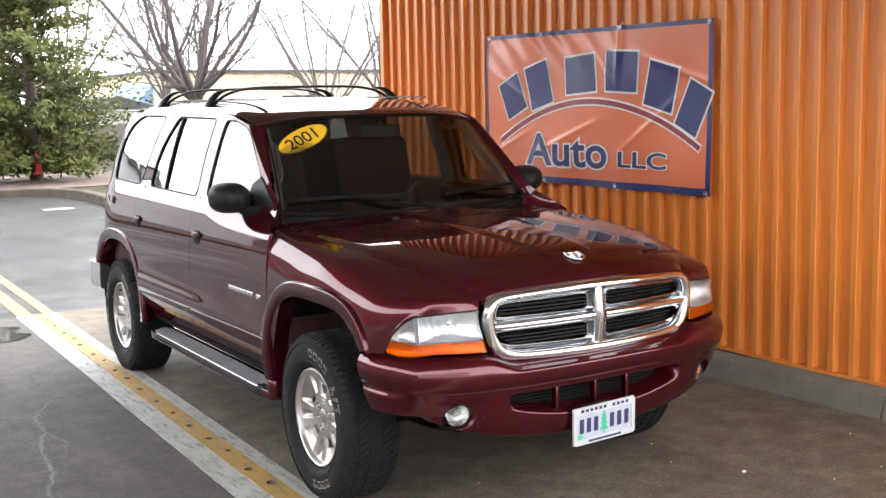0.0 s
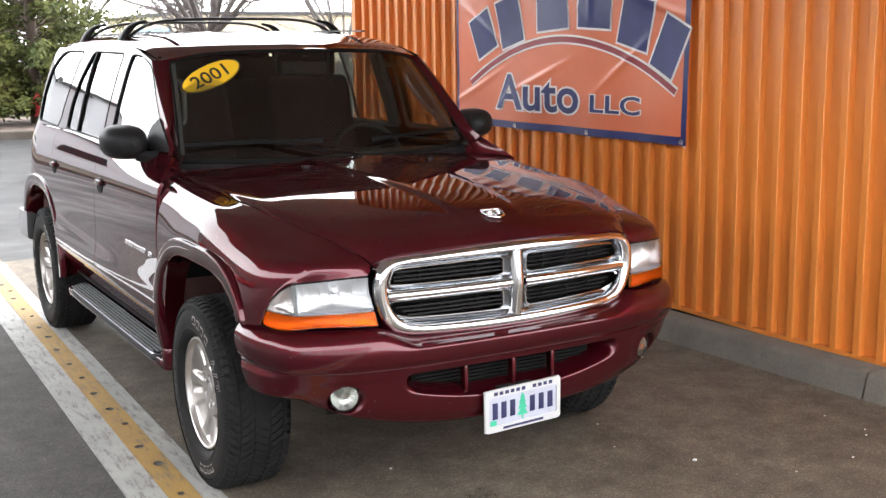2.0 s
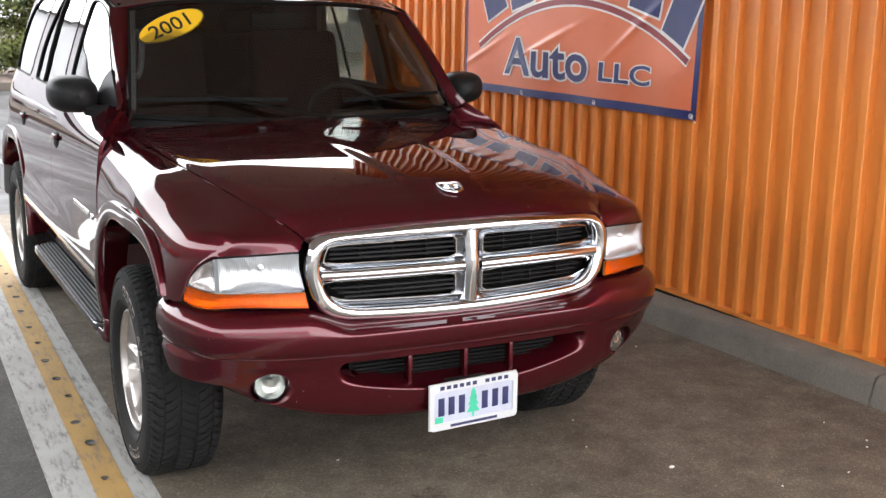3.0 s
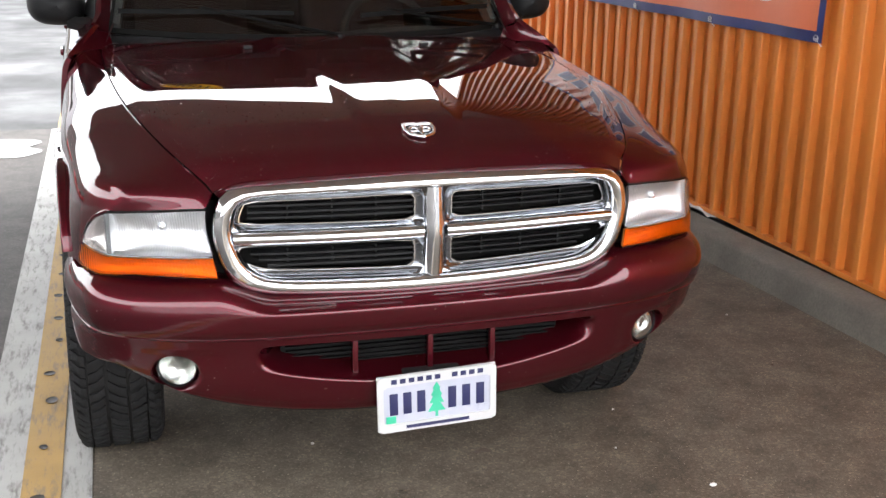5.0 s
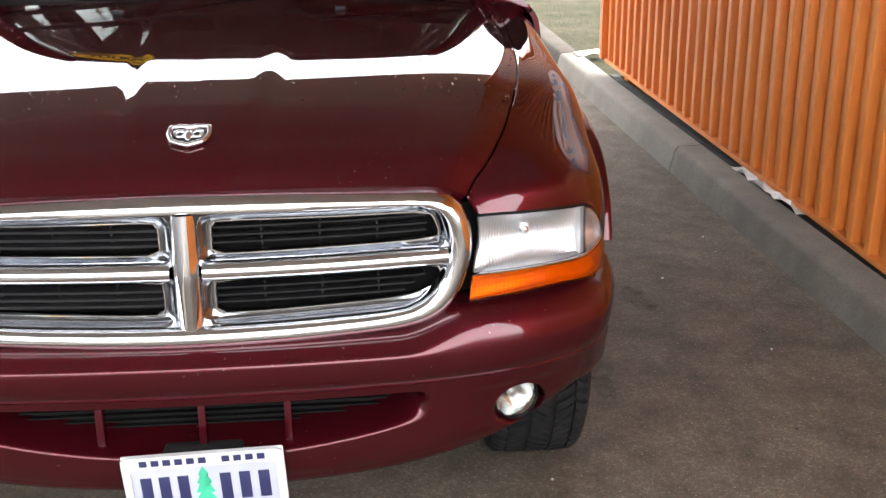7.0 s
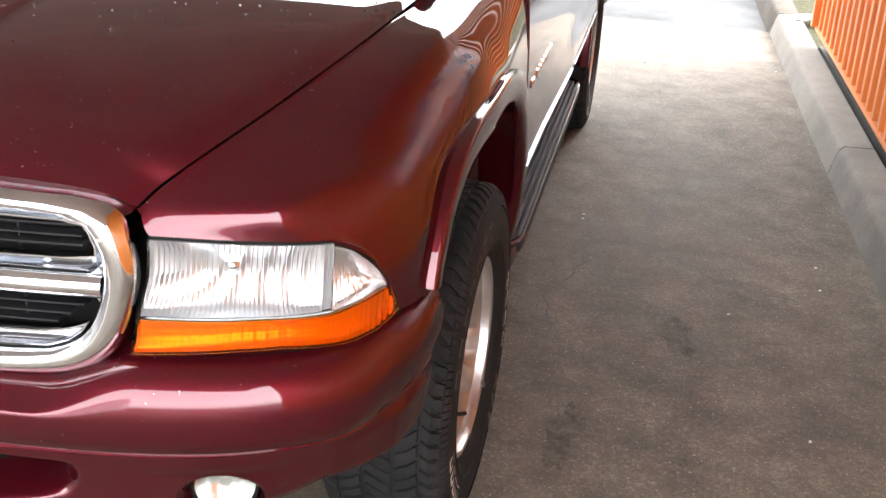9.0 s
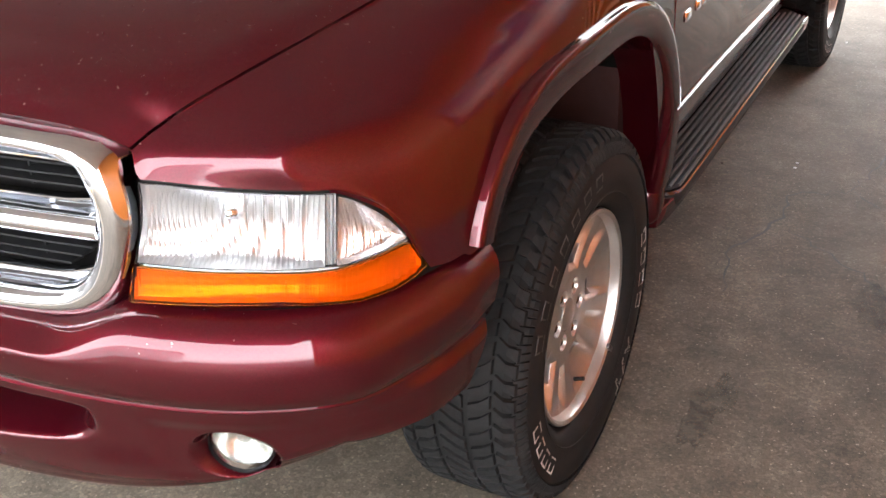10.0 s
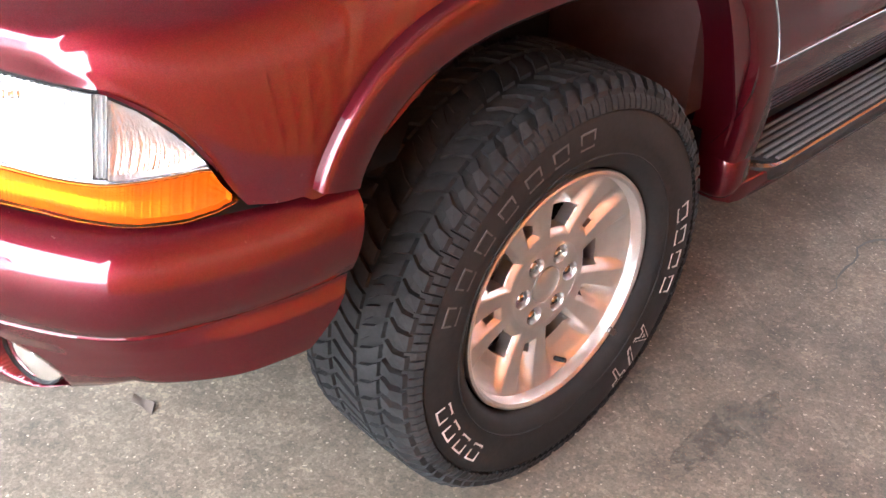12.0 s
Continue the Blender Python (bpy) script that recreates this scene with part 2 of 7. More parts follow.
YELLOW = worn("bollard_yellow", (0.75, 0.55, 0.06), (0.65, 0.45, 0.05), 5, 0.5)
BIN = worn("bin_plastic", (0.05, 0.055, 0.06), (0.08, 0.085, 0.09), 4, 0.6)
SILVER = material("silver_paint", (0.55, 0.56, 0.58), 0.3, 0.5, Coat_Weight=0.6)
STAIN = worn("oil_stain", (0.02, 0.018, 0.016), (0.04, 0.035, 0.03), 10, 0.6)


# ---------------------------------------------------------------- mesh tools
def mesh_of(name, verts, faces, mat, smooth=True, sharp=40):
    me = bpy.data.meshes.new(name)
    me.from_pydata([tuple(map(float, v)) for v in verts], [], [tuple(map(int, f)) for f in faces])
    me.validate()
    me.materials.append(mat)
    if smooth:
        me.polygons.foreach_set("use_smooth", [True] * len(me.polygons))
        me.set_sharp_from_angle(angle=radians(sharp))
    me.update()
    return me


def part(name, geo, mat, parent=None, label="", smooth=True, sharp=40):
    """Links verts and faces as ONE mesh object, under a thing or a part."""
    ob = new(name, mesh_of(name, geo[0], geo[1], mat, smooth, sharp))
    if parent:
        ob.parent = parent
    if label:
        tagged(ob, label)
    return ob


def thing(name, label, category, group="", kind="", at=None):
    ob = new(name)
    ob.empty_display_size = 0.2
    if at is not None:
        ob.matrix_basis = at
    return tagged(ob, label, category, group, kind)


def solo(name, geo, mat, label, category, group="", kind="", smooth=True, sharp=40):
    return tagged(part(name, geo, mat, None, "", smooth, sharp), label, category, group, kind)


def join(*geos):
    verts, faces = [], []
    for v, f in geos:
        k = len(verts)
        verts.extend([tuple(p) for p in v])
        faces.extend([tuple(i + k for i in q) for q in f])
    return verts, faces


def moved(geo, m):
    return [tuple(m @ Vector(p)) for p in geo[0]], geo[1]


def flipped(geo, axis=0):
    """The mirror image across x = 0 (or another axis)."""
    out = []
    for p in geo[0]:
        q = list(p)
        q[axis] = -q[axis]
        out.append(tuple(q))
    return out, [tuple(reversed(f)) for f in geo[1]]


def spline(pts, n):
    """n even samples of a Catmull-Rom curve through pts."""
    p = np.array(pts, float)
    p = np.vstack([2 * p[0] - p[1], p, 2 * p[-1] - p[-2]])
    t = np.linspace(0, len(pts) - 1, n)
    i = np.minimum(t.astype(int), len(pts) - 2)
    f = (t - i)[:, None]
    a, b, c, d = p[i], p[i + 1], p[i + 2], p[i + 3]
    return 0.5 * (2 * b + (c - a) * f + (2 * a - 5 * b + 4 * c - d) * f ** 2 + (3 * b - a - 3 * c + d) * f ** 3)


def patch(rows, nu, nv):
    """A smooth surface through rows of control points: array [nv, nu, 3]."""
    across = [spline(r, nu) for r in rows]
    return np.stack([spline([r[k] for r in across], nv) for k in range(nu)], axis=1)


def grid_faces(nv, nu, close_u=False, close_v=False):
    faces = []
    for i in range(nv if close_v else nv - 1):
        for j in range(nu if close_u else nu - 1):
            a, b = i, (i + 1) % nv
            c, d = j, (j + 1) % nu
            faces.append((a * nu + c, a * nu + d, b * nu + d, b * nu + c))
    return faces


def sheet(p, close_u=False, close_v=False, flip=False):
    nv, nu = p.shape[:2]
    f = grid_faces(nv, nu, close_u, close_v)
    if flip:
        f = [tuple(reversed(q)) for q in f]
    return [tuple(v) for v in p.reshape(-1, 3)], f


def normals(p):
    du, dv = np.gradient(p, axis=1), np.gradient(p, axis=0)
    n = np.cross(du, dv)
    return n / np.maximum(np.linalg.norm(n, axis=2, keepdims=True), 1e-9)


def panel(p, depth=0.012, flip=False):
    """A sheet-metal panel: the surface with its four edges folded inwards."""
    n = normals(p) * (1 if flip else -1)
    q = np.pad(p, ((1, 1), (1, 1), (0, 0)), mode="edge")
    m = np.pad(n, ((1, 1), (1, 1), (0, 0)), mode="edge") * depth
    fold = np.zeros(q.shape[:2])
    fold[0], fold[-1], fold[:, 0], fold[:, -1] = 1, 1, 1, 1
    return sheet(q + m * fold[..., None], flip=flip)


def sweep(path, profile, up=(0, 0, 1), closed=False, ring=True, caps=True):
    """profile: (side, up) pairs carried along path."""
    path = np.array(path, float)
    n = len(path)
    tang = np.roll(path, -1, 0) - np.roll(path, 1, 0) if closed else np.gradient(path, axis=0)
    tang /= np.maximum(np.linalg.norm(tang, axis=1, keepdims=True), 1e-9)
    upv = np.array(up, float)
    side = np.cross(tang, upv)
    side /= np.maximum(np.linalg.norm(side, axis=1, keepdims=True), 1e-9)
    high = np.cross(side, tang)
    prof = np.array(profile, float)
    p = path[:, None] + side[:, None] * prof[None, :, :1] + high[:, None] * prof[None, :, 1:2]
    v, f = sheet(p, close_u=ring, close_v=closed)
    if caps and not closed and ring:
        k = len(profile)
        f = f + [tuple(reversed(range(k))), tuple(range((n - 1) * k, n * k))]
    return v, f


def circle(r, n=12, sx=1.0, sz=1.0):
    return [(r * sx * math.cos(2 * math.pi * i / n), r * sz * math.sin(2 * math.pi * i / n)) for i in range(n)]


def tube(path, r, n=10, up=(0, 0, 1)):
    return sweep(path, circle(r, n), up)


def lathe(profile, n=48):
    """profile: (along, radius) turned about x."""
    p = np.array(profile, float)
    a = np.linspace(0, 2 * math.pi, n, endpoint=False)
    q = np.stack([np.repeat(p[None, :, 0], n, 0), p[None, :, 1] * np.cos(a)[:, None], p[None, :, 1] * np.sin(a)[:, None]], axis=2)
    return sheet(q, close_v=True)


def box(cx, cy, cz, sx, sy, sz, bevel=0.0, seg=2):
    bm = bmesh.new()
    bmesh.ops.create_cube(bm, size=1, matrix=Matrix.LocRotScale((cx, cy, cz), None, (sx, sy, sz)))
    if bevel:
        bmesh.ops.bevel(bm, geom=bm.edges[:], offset=bevel, segments=seg, affect="EDGES", profile=0.5)
    bm.verts.index_update()
    geo = [tuple(v.co) for v in bm.verts], [tuple(v.index for v in f.verts) for f in bm.faces]
    bm.free()
    return geo


def ball(cx, cy, cz, rx, ry, rz, n=20, m=12, power=1.0):
    a = np.linspace(0, 2 * math.pi, n, endpoint=False)
    b = np.linspace(-math.pi / 2, math.pi / 2, m)
    def s(v):
        return np.sign(v) * np.abs(v) ** power
    p = np.stack([cx + rx * s(np.cos(a))[None] * s(np.cos(b))[:, None], cy + ry * s(np.sin(a))[None] * s(np.cos(b))[:, None], np.repeat(cz + rz * s(np.sin(b))[:, None], n, 1)], axis=2)
    return sheet(p, close_u=True)


def bridge(outer, inner, steps=1):
    """A ring of faces between two closed lines of as many points."""
    o, i = np.array(outer, float), np.array(inner, float)
    p = np.stack([o + (i - o) * k / steps for k in range(steps + 1)])
    return sheet(p, close_u=True)


def fill(line):
    """A fan over a closed line."""
    c = np.mean(np.array(line, float), axis=0)
    n = len(line)
    return [tuple(c)] + [tuple(v) for v in line], [(0, 1 + i, 1 + (i + 1) % n) for i in range(n)]


def extruded(line, depth):
    """A flat closed line made solid by moving it by depth (a vector)."""
    a = np.array(line, float)
    n = len(a)
    v = [tuple(p) for p in a] + [tuple(p) for p in a + np.array(depth, float)]
    f = [(i, (i + 1) % n, n + (i + 1) % n, n + i) for i in range(n)]
    return v, f + [tuple(reversed(range(n))), tuple(range(n, 2 * n))]


def rounded(pts, r, seg=6):
    """A 2D polygon with rounded corners."""
    out, n = [], len(pts)
    for i in range(n):
        p, a, b = np.array(pts[i], float), np.array(pts[i - 1], float), np.array(pts[(i + 1) % n], float)
        rr = r[i] if isinstance(r, (list, tuple)) else r
        u, w = (a - p) / np.linalg.norm(a - p), (b - p) / np.linalg.norm(b - p)
        for k in range(seg + 1):
            t = k / seg
            out.append(tuple((1 - t) ** 2 * (p + u * rr) + 2 * t * (1 - t) * p + t ** 2 * (p + w * rr)))
    return out


def even(line, n):
    """n points evenly along a closed 2D line."""
    p = np.array(list(line) + [line[0]], float)
    d = np.r_[0, np.cumsum(np.linalg.norm(np.diff(p, axis=0), axis=1))]
    s = np.linspace(0, d[-1], n, endpoint=False)
    return np.stack([np.interp(s, d, p[:, k]) for k in range(p.shape[1])], axis=1)


def by_angle(line, centre, n):
    """n points of a closed 2D line, at even angles round a centre."""
    p = even(line, 720) - np.array(centre)
    a = np.arctan2(p[:, 1], p[:, 0])
    k = np.argsort(a)
    a, p = a[k], p[k]
    w = np.linspace(-math.pi, math.pi, n, endpoint=False)
    x = np.interp(w, a, p[:, 0], period=2 * math.pi)
    y = np.interp(w, a, p[:, 1], period=2 * math.pi)
    return np.stack([x, y], axis=1) + np.array(centre)


def letters(text, size, thick=0.0, offset=0.0):
    """Verts and faces of a line of writing in the x-y plane, centred."""
    cu = bpy.data.curves.new("writing", "FONT")
    cu.body, cu.size, cu.extrude, cu.offset, cu.resolution_u = text, size, thick, offset, 4
    cu.align_x, cu.align_y = "CENTER", "CENTER"
    ob = bpy.data.objects.new("writing", cu)
    scene.collection.objects.link(ob)
    me = bpy.data.meshes.new_from_object(ob.evaluated_get(bpy.context.evaluated_depsgraph_get()))
    geo = [tuple(v.co) for v in me.vertices], [tuple(p.vertices) for p in me.polygons]
    bpy.data.objects.remove(ob)
    bpy.data.curves.remove(cu)
    bpy.data.meshes.remove(me)
    return geo


def smoothstep(a, b, x):
    t = np.clip((x - a) / (b - a), 0, 1)
    return t * t * (3 - 2 * t)


# ---------------------------------------------------------------- ground, wall and canopy
PAD_END = 5.38          # drip line of the canopy: dry pad before it, wet lot behind
SLOPE = -0.045          # the wall leans this much in x for each metre of y


def wall_x(y):
    return 2.27 + SLOPE * y


def slab(x0, x1, y0, y1, z0, z1):
    return box((x0 + x1) / 2, (y0 + y1) / 2, (z0 + z1) / 2, x1 - x0, y1 - y0, z1 - z0)


def build_ground():
    r = 900
    solo("ground", ([(-r, -r, -0.02), (r, -r, -0.02), (r, r, -0.02), (-r, r, -0.02)], [(0, 1, 2, 3)]), WET, "wet grey asphalt of the open lot", "ground", kind="structure")
    solo("pavement_pad", slab(-0.9, 2.3, -14, PAD_END + 0.0, -0.12, 0.0), CONCRETE, "brown-stained concrete pad under the canopy", "pavement", kind="structure")
    solo("road_asphalt", slab(-16, -0.904, -14, PAD_END - 0.02, -0.12, -0.002), ASPHALT, "dry cracked asphalt beside the painted line", "road", kind="structure")
    marking = thing("parking_line", "worn white parking line with a yellow stripe along it", "road marking", kind="structure", at=pose(-1.03, 0, 0, 0, 0, -0.9) @ pose(1.03, 0, 0))
    part("white_band", slab(-1.20, -0.87, -6, PAD_END - 0.05, -0.01, 0.004), LINE_WHITE, marking)
    part("yellow_stripe", slab(-1.065, -0.955, -6, PAD_END - 0.05, 0.0, 0.008), LINE_YELLOW, marking)
    for x0, x1 in ((-1.165, -1.045), (-0.955, -0.865)):
        part("far_stripe", slab(x0, x1, PAD_END + 0.02, 10.6, -0.03, -0.012), FAR_YELLOW, marking)
    pin = mesh_of("pin", *lathe([(0.0, 0.001), (0.0, 0.014), (-0.003, 0.018)], 10), STAIN)
    rnd = random.Random(4)
    for i in range(32):
        y = -4.3 + 0.3 * i
        ob = new("pin", pin)
        ob.parent = marking
        ob.matrix_basis = pose(-1.01 + rnd.uniform(-0.012, 0.012), y + rnd.uniform(-0.05, 0.05), 0.0085, 0, 90, rnd.uniform(0, 90)) @ Matrix.Diagonal((1, rnd.uniform(0.6, 1.3), rnd.uniform(0.7, 1.6), 1))


def build_wall():
    y0, y1, pitch = -2.789, 4.52, 0.137
    prof = []               # (along, out) of one rib
    for a, d in ((0.0, 0.0), (0.068, 0.0), (0.074, 0.032), (0.078, 0.036), (0.113, 0.036), (0.117, 0.032), (0.123, 0.0)):
        prof.append((a, d))
    n = int((y1 - y0) / pitch)
    pts = []
    for k in range(n):
        for a, d in prof:
            y = y1 - k * pitch - a
            pts.append((wall_x(y) - d, y))
    rows = []
    for h in (0.0, 0.25, 0.5, 0.75, 1.0):
        rows.append([(x, y, (0.145 + 0.02 * max(y, 0)) * (1 - h) + 3.92 * h) for x, y in pts])
    front = np.array(rows)
    back = front[::-1] + np.array((0.10, 0, 0))
    back[..., 0] = np.array([[wall_x(y) + 0.06 for x, y in pts]] * 5)
    solo("wall_east", sheet(np.concatenate([front, back]), close_v=True), WALL, "bright orange corrugated steel wall", "wall", kind="structure", sharp=20)
    # flashing at the foot of the sheet, plinth and kerb
    foot = [(wall_x(y) - 0.018, y, 0.137 + 0.02 * max(y, 0)) for y in (-2.789, -1.5, 0, 2, 4.53)]
    solo("trim_foot", sweep(foot, [(-0.02, -0.012), (0.02, -0.012), (0.02, 0.01), (-0.02, 0.01)]), WALL, "folded orange flashing at the foot of the wall", "trim", kind="structure", smooth=False)
    corner = [(wall_x(4.52) - 0.01, 4.545, z) for z in (0.23, 1.5, 3.92)]
    solo("trim_corner", sweep(corner, [(-0.05, -0.03), (0.05, -0.03), (0.05, 0.03), (-0.05, 0.03)], up=(0, 1, 0)), WALL, "orange corner flashing at the wall's end", "trim", kind="structure", smooth=False)
    ends = [(wall_x(y) + 0.03, y, 0.05) for y in (-2.789, 0, 4.5)]
    solo("plinth", sweep(ends, [(-0.03, -0.1), (0.02, -0.1), (0.02, 0.075), (-0.03, 0.075)]), PLINTH, "dark concrete plinth under the steel wall", "wall", kind="structure", smooth=False)
    solo("wall_north", slab(2.17, 9.0, 4.40, 4.50, 0, 3.92), WALL, "orange end wall of the building", "wall", kind="structure")
    solo("wall_south", slab(2.42, 9.0, -2.85, -2.75, 0, 3.92), WALL, "orange front end wall of the building", "wall", kind="structure")
    kerb = thing("kerb", "grey concrete kerb at the foot of the wall", "kerb", kind="structure")
    edges = [-7.0, -4.2, -0.70, 2.58, 5.35, 8.9]
    for a, b in zip(edges[:-1], edges[1:]):
        def front_x(y):
            return 2.042 - 0.046 * y + 0.0018 * y * y
        ys = np.linspace(a + 0.006, b - 0.006, 5)
        top = 0.13
        prof2 = [(-0.015, -0.1), (0.034, top - 0.028), (0.042, top - 0.012), (0.056, top), (0.175, top + 0.002), (0.175, -0.1)]
        p = np.array([[(front_x(y) + dx, y, z + random.uniform(-0.0015, 0.0015)) for dx, z in prof2] for y in ys])
        v, f = sheet(p, close_u=True)
        k = len(prof2)
        # mossy stones past the canopy; their darker colour also offsets the open skylight
        part("kerb_stone", (v, f + [tuple(range(k)), tuple(reversed(range(4 * k, 5 * k)))]), KERB if a < 5 else DIRTY_KERB, kerb, sharp=50)
    # verge behind the building's end
    solo("verge", join(slab(1.99, 40, 4.6, 9.2, -0.1, 0.09), slab(2.45, 40, 9.204, 70, -0.1, 0.088)), GRASS, "mossy winter grass verge behind the kerb", "grass", kind="structure")


def build_canopy():
    solo("ceiling", slab(-6.6, 2.6, CANOPY[0], CANOPY[1], CANOPY[2], CANOPY[2] + 0.35), SOFFIT, "dull brown soffit of the canopy roof", "ceiling", kind="structure")
    solo("roof_building", slab(2.3, 9, -3.3, 4.6, 3.92, 4.2), SOFFIT, "flat roof of the orange building", "roof", kind="structure")
    solo("wall_back", slab(8.9, 9.0, -2.75, 4.4, 0, 3.92), WALL, "plain orange back wall of the building", "wall", kind="structure")


CANOPY = (-4.2, 5.3, 3.9)
build_ground()
build_wall()
build_canopy()

# ---------------------------------------------------------------- the vehicle: shape lines
# x to the vehicle's left, y to its rear from the front axle, z up
HUB = 0.362
REAR = 2.945
_z = spline([(0.40, 0.800), (0.455, 0.838), (0.50, 0.868), (0.56, 0.898), (0.60, 0.907), (0.632, 0.9095), (0.66, 0.9085), (0.70, 0.9055), (0.77, 0.9037), (0.90, 0.903), (1.05, 0.892), (1.15, 0.874), (1.22, 0.849), (1.27, 0.829), (1.40, 0.795), (1.55, 0.748), (1.64, 0.714), (1.69, 0.688)], 300)


def side_x(y, z):
    """Half width of the body's flank at y and z."""
    x = np.interp(z, _z[:, 0], _z[:, 1])
    tail = np.clip((np.asarray(y, float) - 2.95) / 0.57, 0, 1)
    # the glasshouse draws in towards the windscreen
    draw = np.clip((1.3 - np.asarray(y, float)) / 0.7, 0, 1) ** 1.3 * smoothstep(1.10, 1.27, np.asarray(z, float))
    # the doors' foot swells out above the rub strip, most towards the rear
    foot = smoothstep(0.76, 0.655, np.asarray(z, float)) * smoothstep(0.70, 1.5, np.asarray(y, float)) * smoothstep(0.55, 0.635, np.asarray(z, float))
    return x - 0.10 * tail ** 2.5 - 0.085 * draw + 0.012 * foot


def flank(y0, y1, z0, z1, ny=40, nz=40):
    """A panel of the flank; the limits may be functions (y of z, z of y)."""
    rows = []
    for i in range(nz):
        t = i / (nz - 1)
        row = []
        for j in range(ny):
            s = j / (ny - 1)
            lo = z0 if not callable(z0) else None
            zm = (lo if lo is not None else 0.5) + t * ((z1 if not callable(z1) else 1.2) - (lo if lo is not None else 0.5))
            a = y0(zm) if callable(y0) else y0
            b = y1(zm) if callable(y1) else y1
            y = a + s * (b - a)
            bottom = z0(y) if callable(z0) else z0
            top = z1(y) if callable(z1) else z1
            z = bottom + t * (top - bottom)
            row.append((float(side_x(y, z)), y, z))
        rows.append(row)
    return np.array(rows)


def arch_line(a_front, a_rear, b, zc, p_front, p_rear, start, stop, n=72):
    """The wheel opening round (0, zc): points (y, z) from its front foot over the top to its rear foot."""
    pts = []
    for t in np.linspace(0, math.pi, n):
        c, s = math.cos(t), math.sin(t)
        a, p = (a_front, p_front) if c > 0 else (a_rear, p_rear)
        y = -math.copysign(a * abs(c) ** (2 / p), c)
        z = zc + b * abs(s) ** (2 / p)
        if (c > 0 and z < start) or (c <= 0 and z < stop):
            continue
        pts.append((y, z))
    if pts[0][1] > start + 0.004:
        pts.insert(0, (pts[0][0], start))
    if pts[-1][1] > stop + 0.004:
        pts += [(pts[-1][0], z) for z in np.linspace(pts[-1][1], stop, 6)[1:]]
    return np.array(pts)


FRONT_ARCH = arch_line(0.50, 0.455, 0.50, 0.385, 4.0, 2.7, 0.735, 0.425)
REAR_ARCH = arch_line(0.47, 0.47, 0.47, 0.40, 2.6, 2.6, 0.40, 0.50)


def arch_z(arch, y):
    return float(np.interp(y, arch[:, 0], arch[:, 1]))


def nose_plan(n):
    """The line of the front bumper seen from above, from the middle to the wheel opening."""
    return spline([(0, -0.955), (0.22, -0.950), (0.42, -0.936), (0.585, -0.908), (0.715, -0.862), (0.825, -0.783), (0.872, -0.675), (0.896, -0.560), (0.900, -0.465)], n)


def half_and_half(p):
    """The full surface from its left half, whose first column lies in the middle plane."""
    q = p[:, ::-1].copy()
    q[..., 0] *= -1
    return np.concatenate([q[:, :-1], p], axis=1)


suv = thing("suv", "dark maroon five-door four-wheel-drive wagon, glossy and rain-speckled", "car")


HOOD_ROWS = [
    [(0, -0.872, 1.000), (0.2, -0.866, 0.999), (0.38, -0.853, 0.994), (0.48, -0.838, 0.984), (0.535, -0.823, 0.962)],
    [(0, -0.835, 1.030), (0.2, -0.829, 1.028), (0.38, -0.815, 1.021), (0.495, -0.800, 1.007), (0.553, -0.788, 0.982)],
    [(0, -0.755, 1.062), (0.21, -0.75, 1.060), (0.40, -0.742, 1.051), (0.530, -0.735, 1.036), (0.592, -0.730, 1.012)],
    [(0, -0.60, 1.103), (0.23, -0.595, 1.101), (0.44, -0.58, 1.090), (0.588, -0.56, 1.071), (0.652, -0.55, 1.052)],
    [(0, -0.25, 1.146), (0.25, -0.25, 1.144), (0.49, -0.25, 1.133), (0.655, -0.25, 1.114), (0.715, -0.25, 1.098)],
    [(0, 0.12, 1.170), (0.27, 0.13, 1.168), (0.52, 0.15, 1.157), (0.69, 0.17, 1.142), (0.748, 0.18, 1.127)],
    [(0, 0.44, 1.182), (0.28, 0.46, 1.180), (0.54, 0.52, 1.170), (0.70, 0.59, 1.160), (0.758, 0.62, 1.146)],
]


def rain_beads(p, count, seed):
    """Low domes of water strewn over a sheet, thickest towards its rear edge, with a few runs."""
    rnd = random.Random(seed)
    up = -normals(p) if normals(p)[..., 2].mean() < 0 else normals(p)
    geos = []
    while len(geos) < count:
        v = int((1 - rnd.random() ** 1.5 * 0.92) * (p.shape[0] - 2))
        u = int(rnd.uniform(2, p.shape[1] - 3))
        fu, fv = rnd.random(), rnd.random()
        c = p[v, u] * (1 - fu) * (1 - fv) + p[v, u + 1] * fu * (1 - fv) + p[v + 1, u] * (1 - fu) * fv + p[v + 1, u + 1] * fu * fv
        n = Vector(up[v, u]).normalized()
        a = n.orthogonal().normalized()
        b = n.cross(a)
        r = rnd.choice((0.0007, 0.0009, 0.0012, 0.0015, 0.0020, 0.0026))
        k = rnd.uniform(0.7, 1.5)
        verts = []
        for ring, lift in ((1.0, -0.0003), (0.72, 0.55 * r)):
            for j in range(6):
                w = 2 * math.pi * j / 6
                verts.append(tuple(Vector(c) + a * (r * ring * math.cos(w)) + b * (r * k * ring * math.sin(w)) + n * lift))
        verts.append(tuple(Vector(c) + n * 0.80 * r))
        geos.append((verts, [(j, (j + 1) % 6, 6 + (j + 1) % 6, 6 + j) for j in range(6)] + [(6 + j, 6 + (j + 1) % 6, 12) for j in range(6)]))
    beads = solo("rain_beads", join(*geos), WATER, "clear rain beads strewn over the maroon hood", "water", kind="stuff")
    return beads


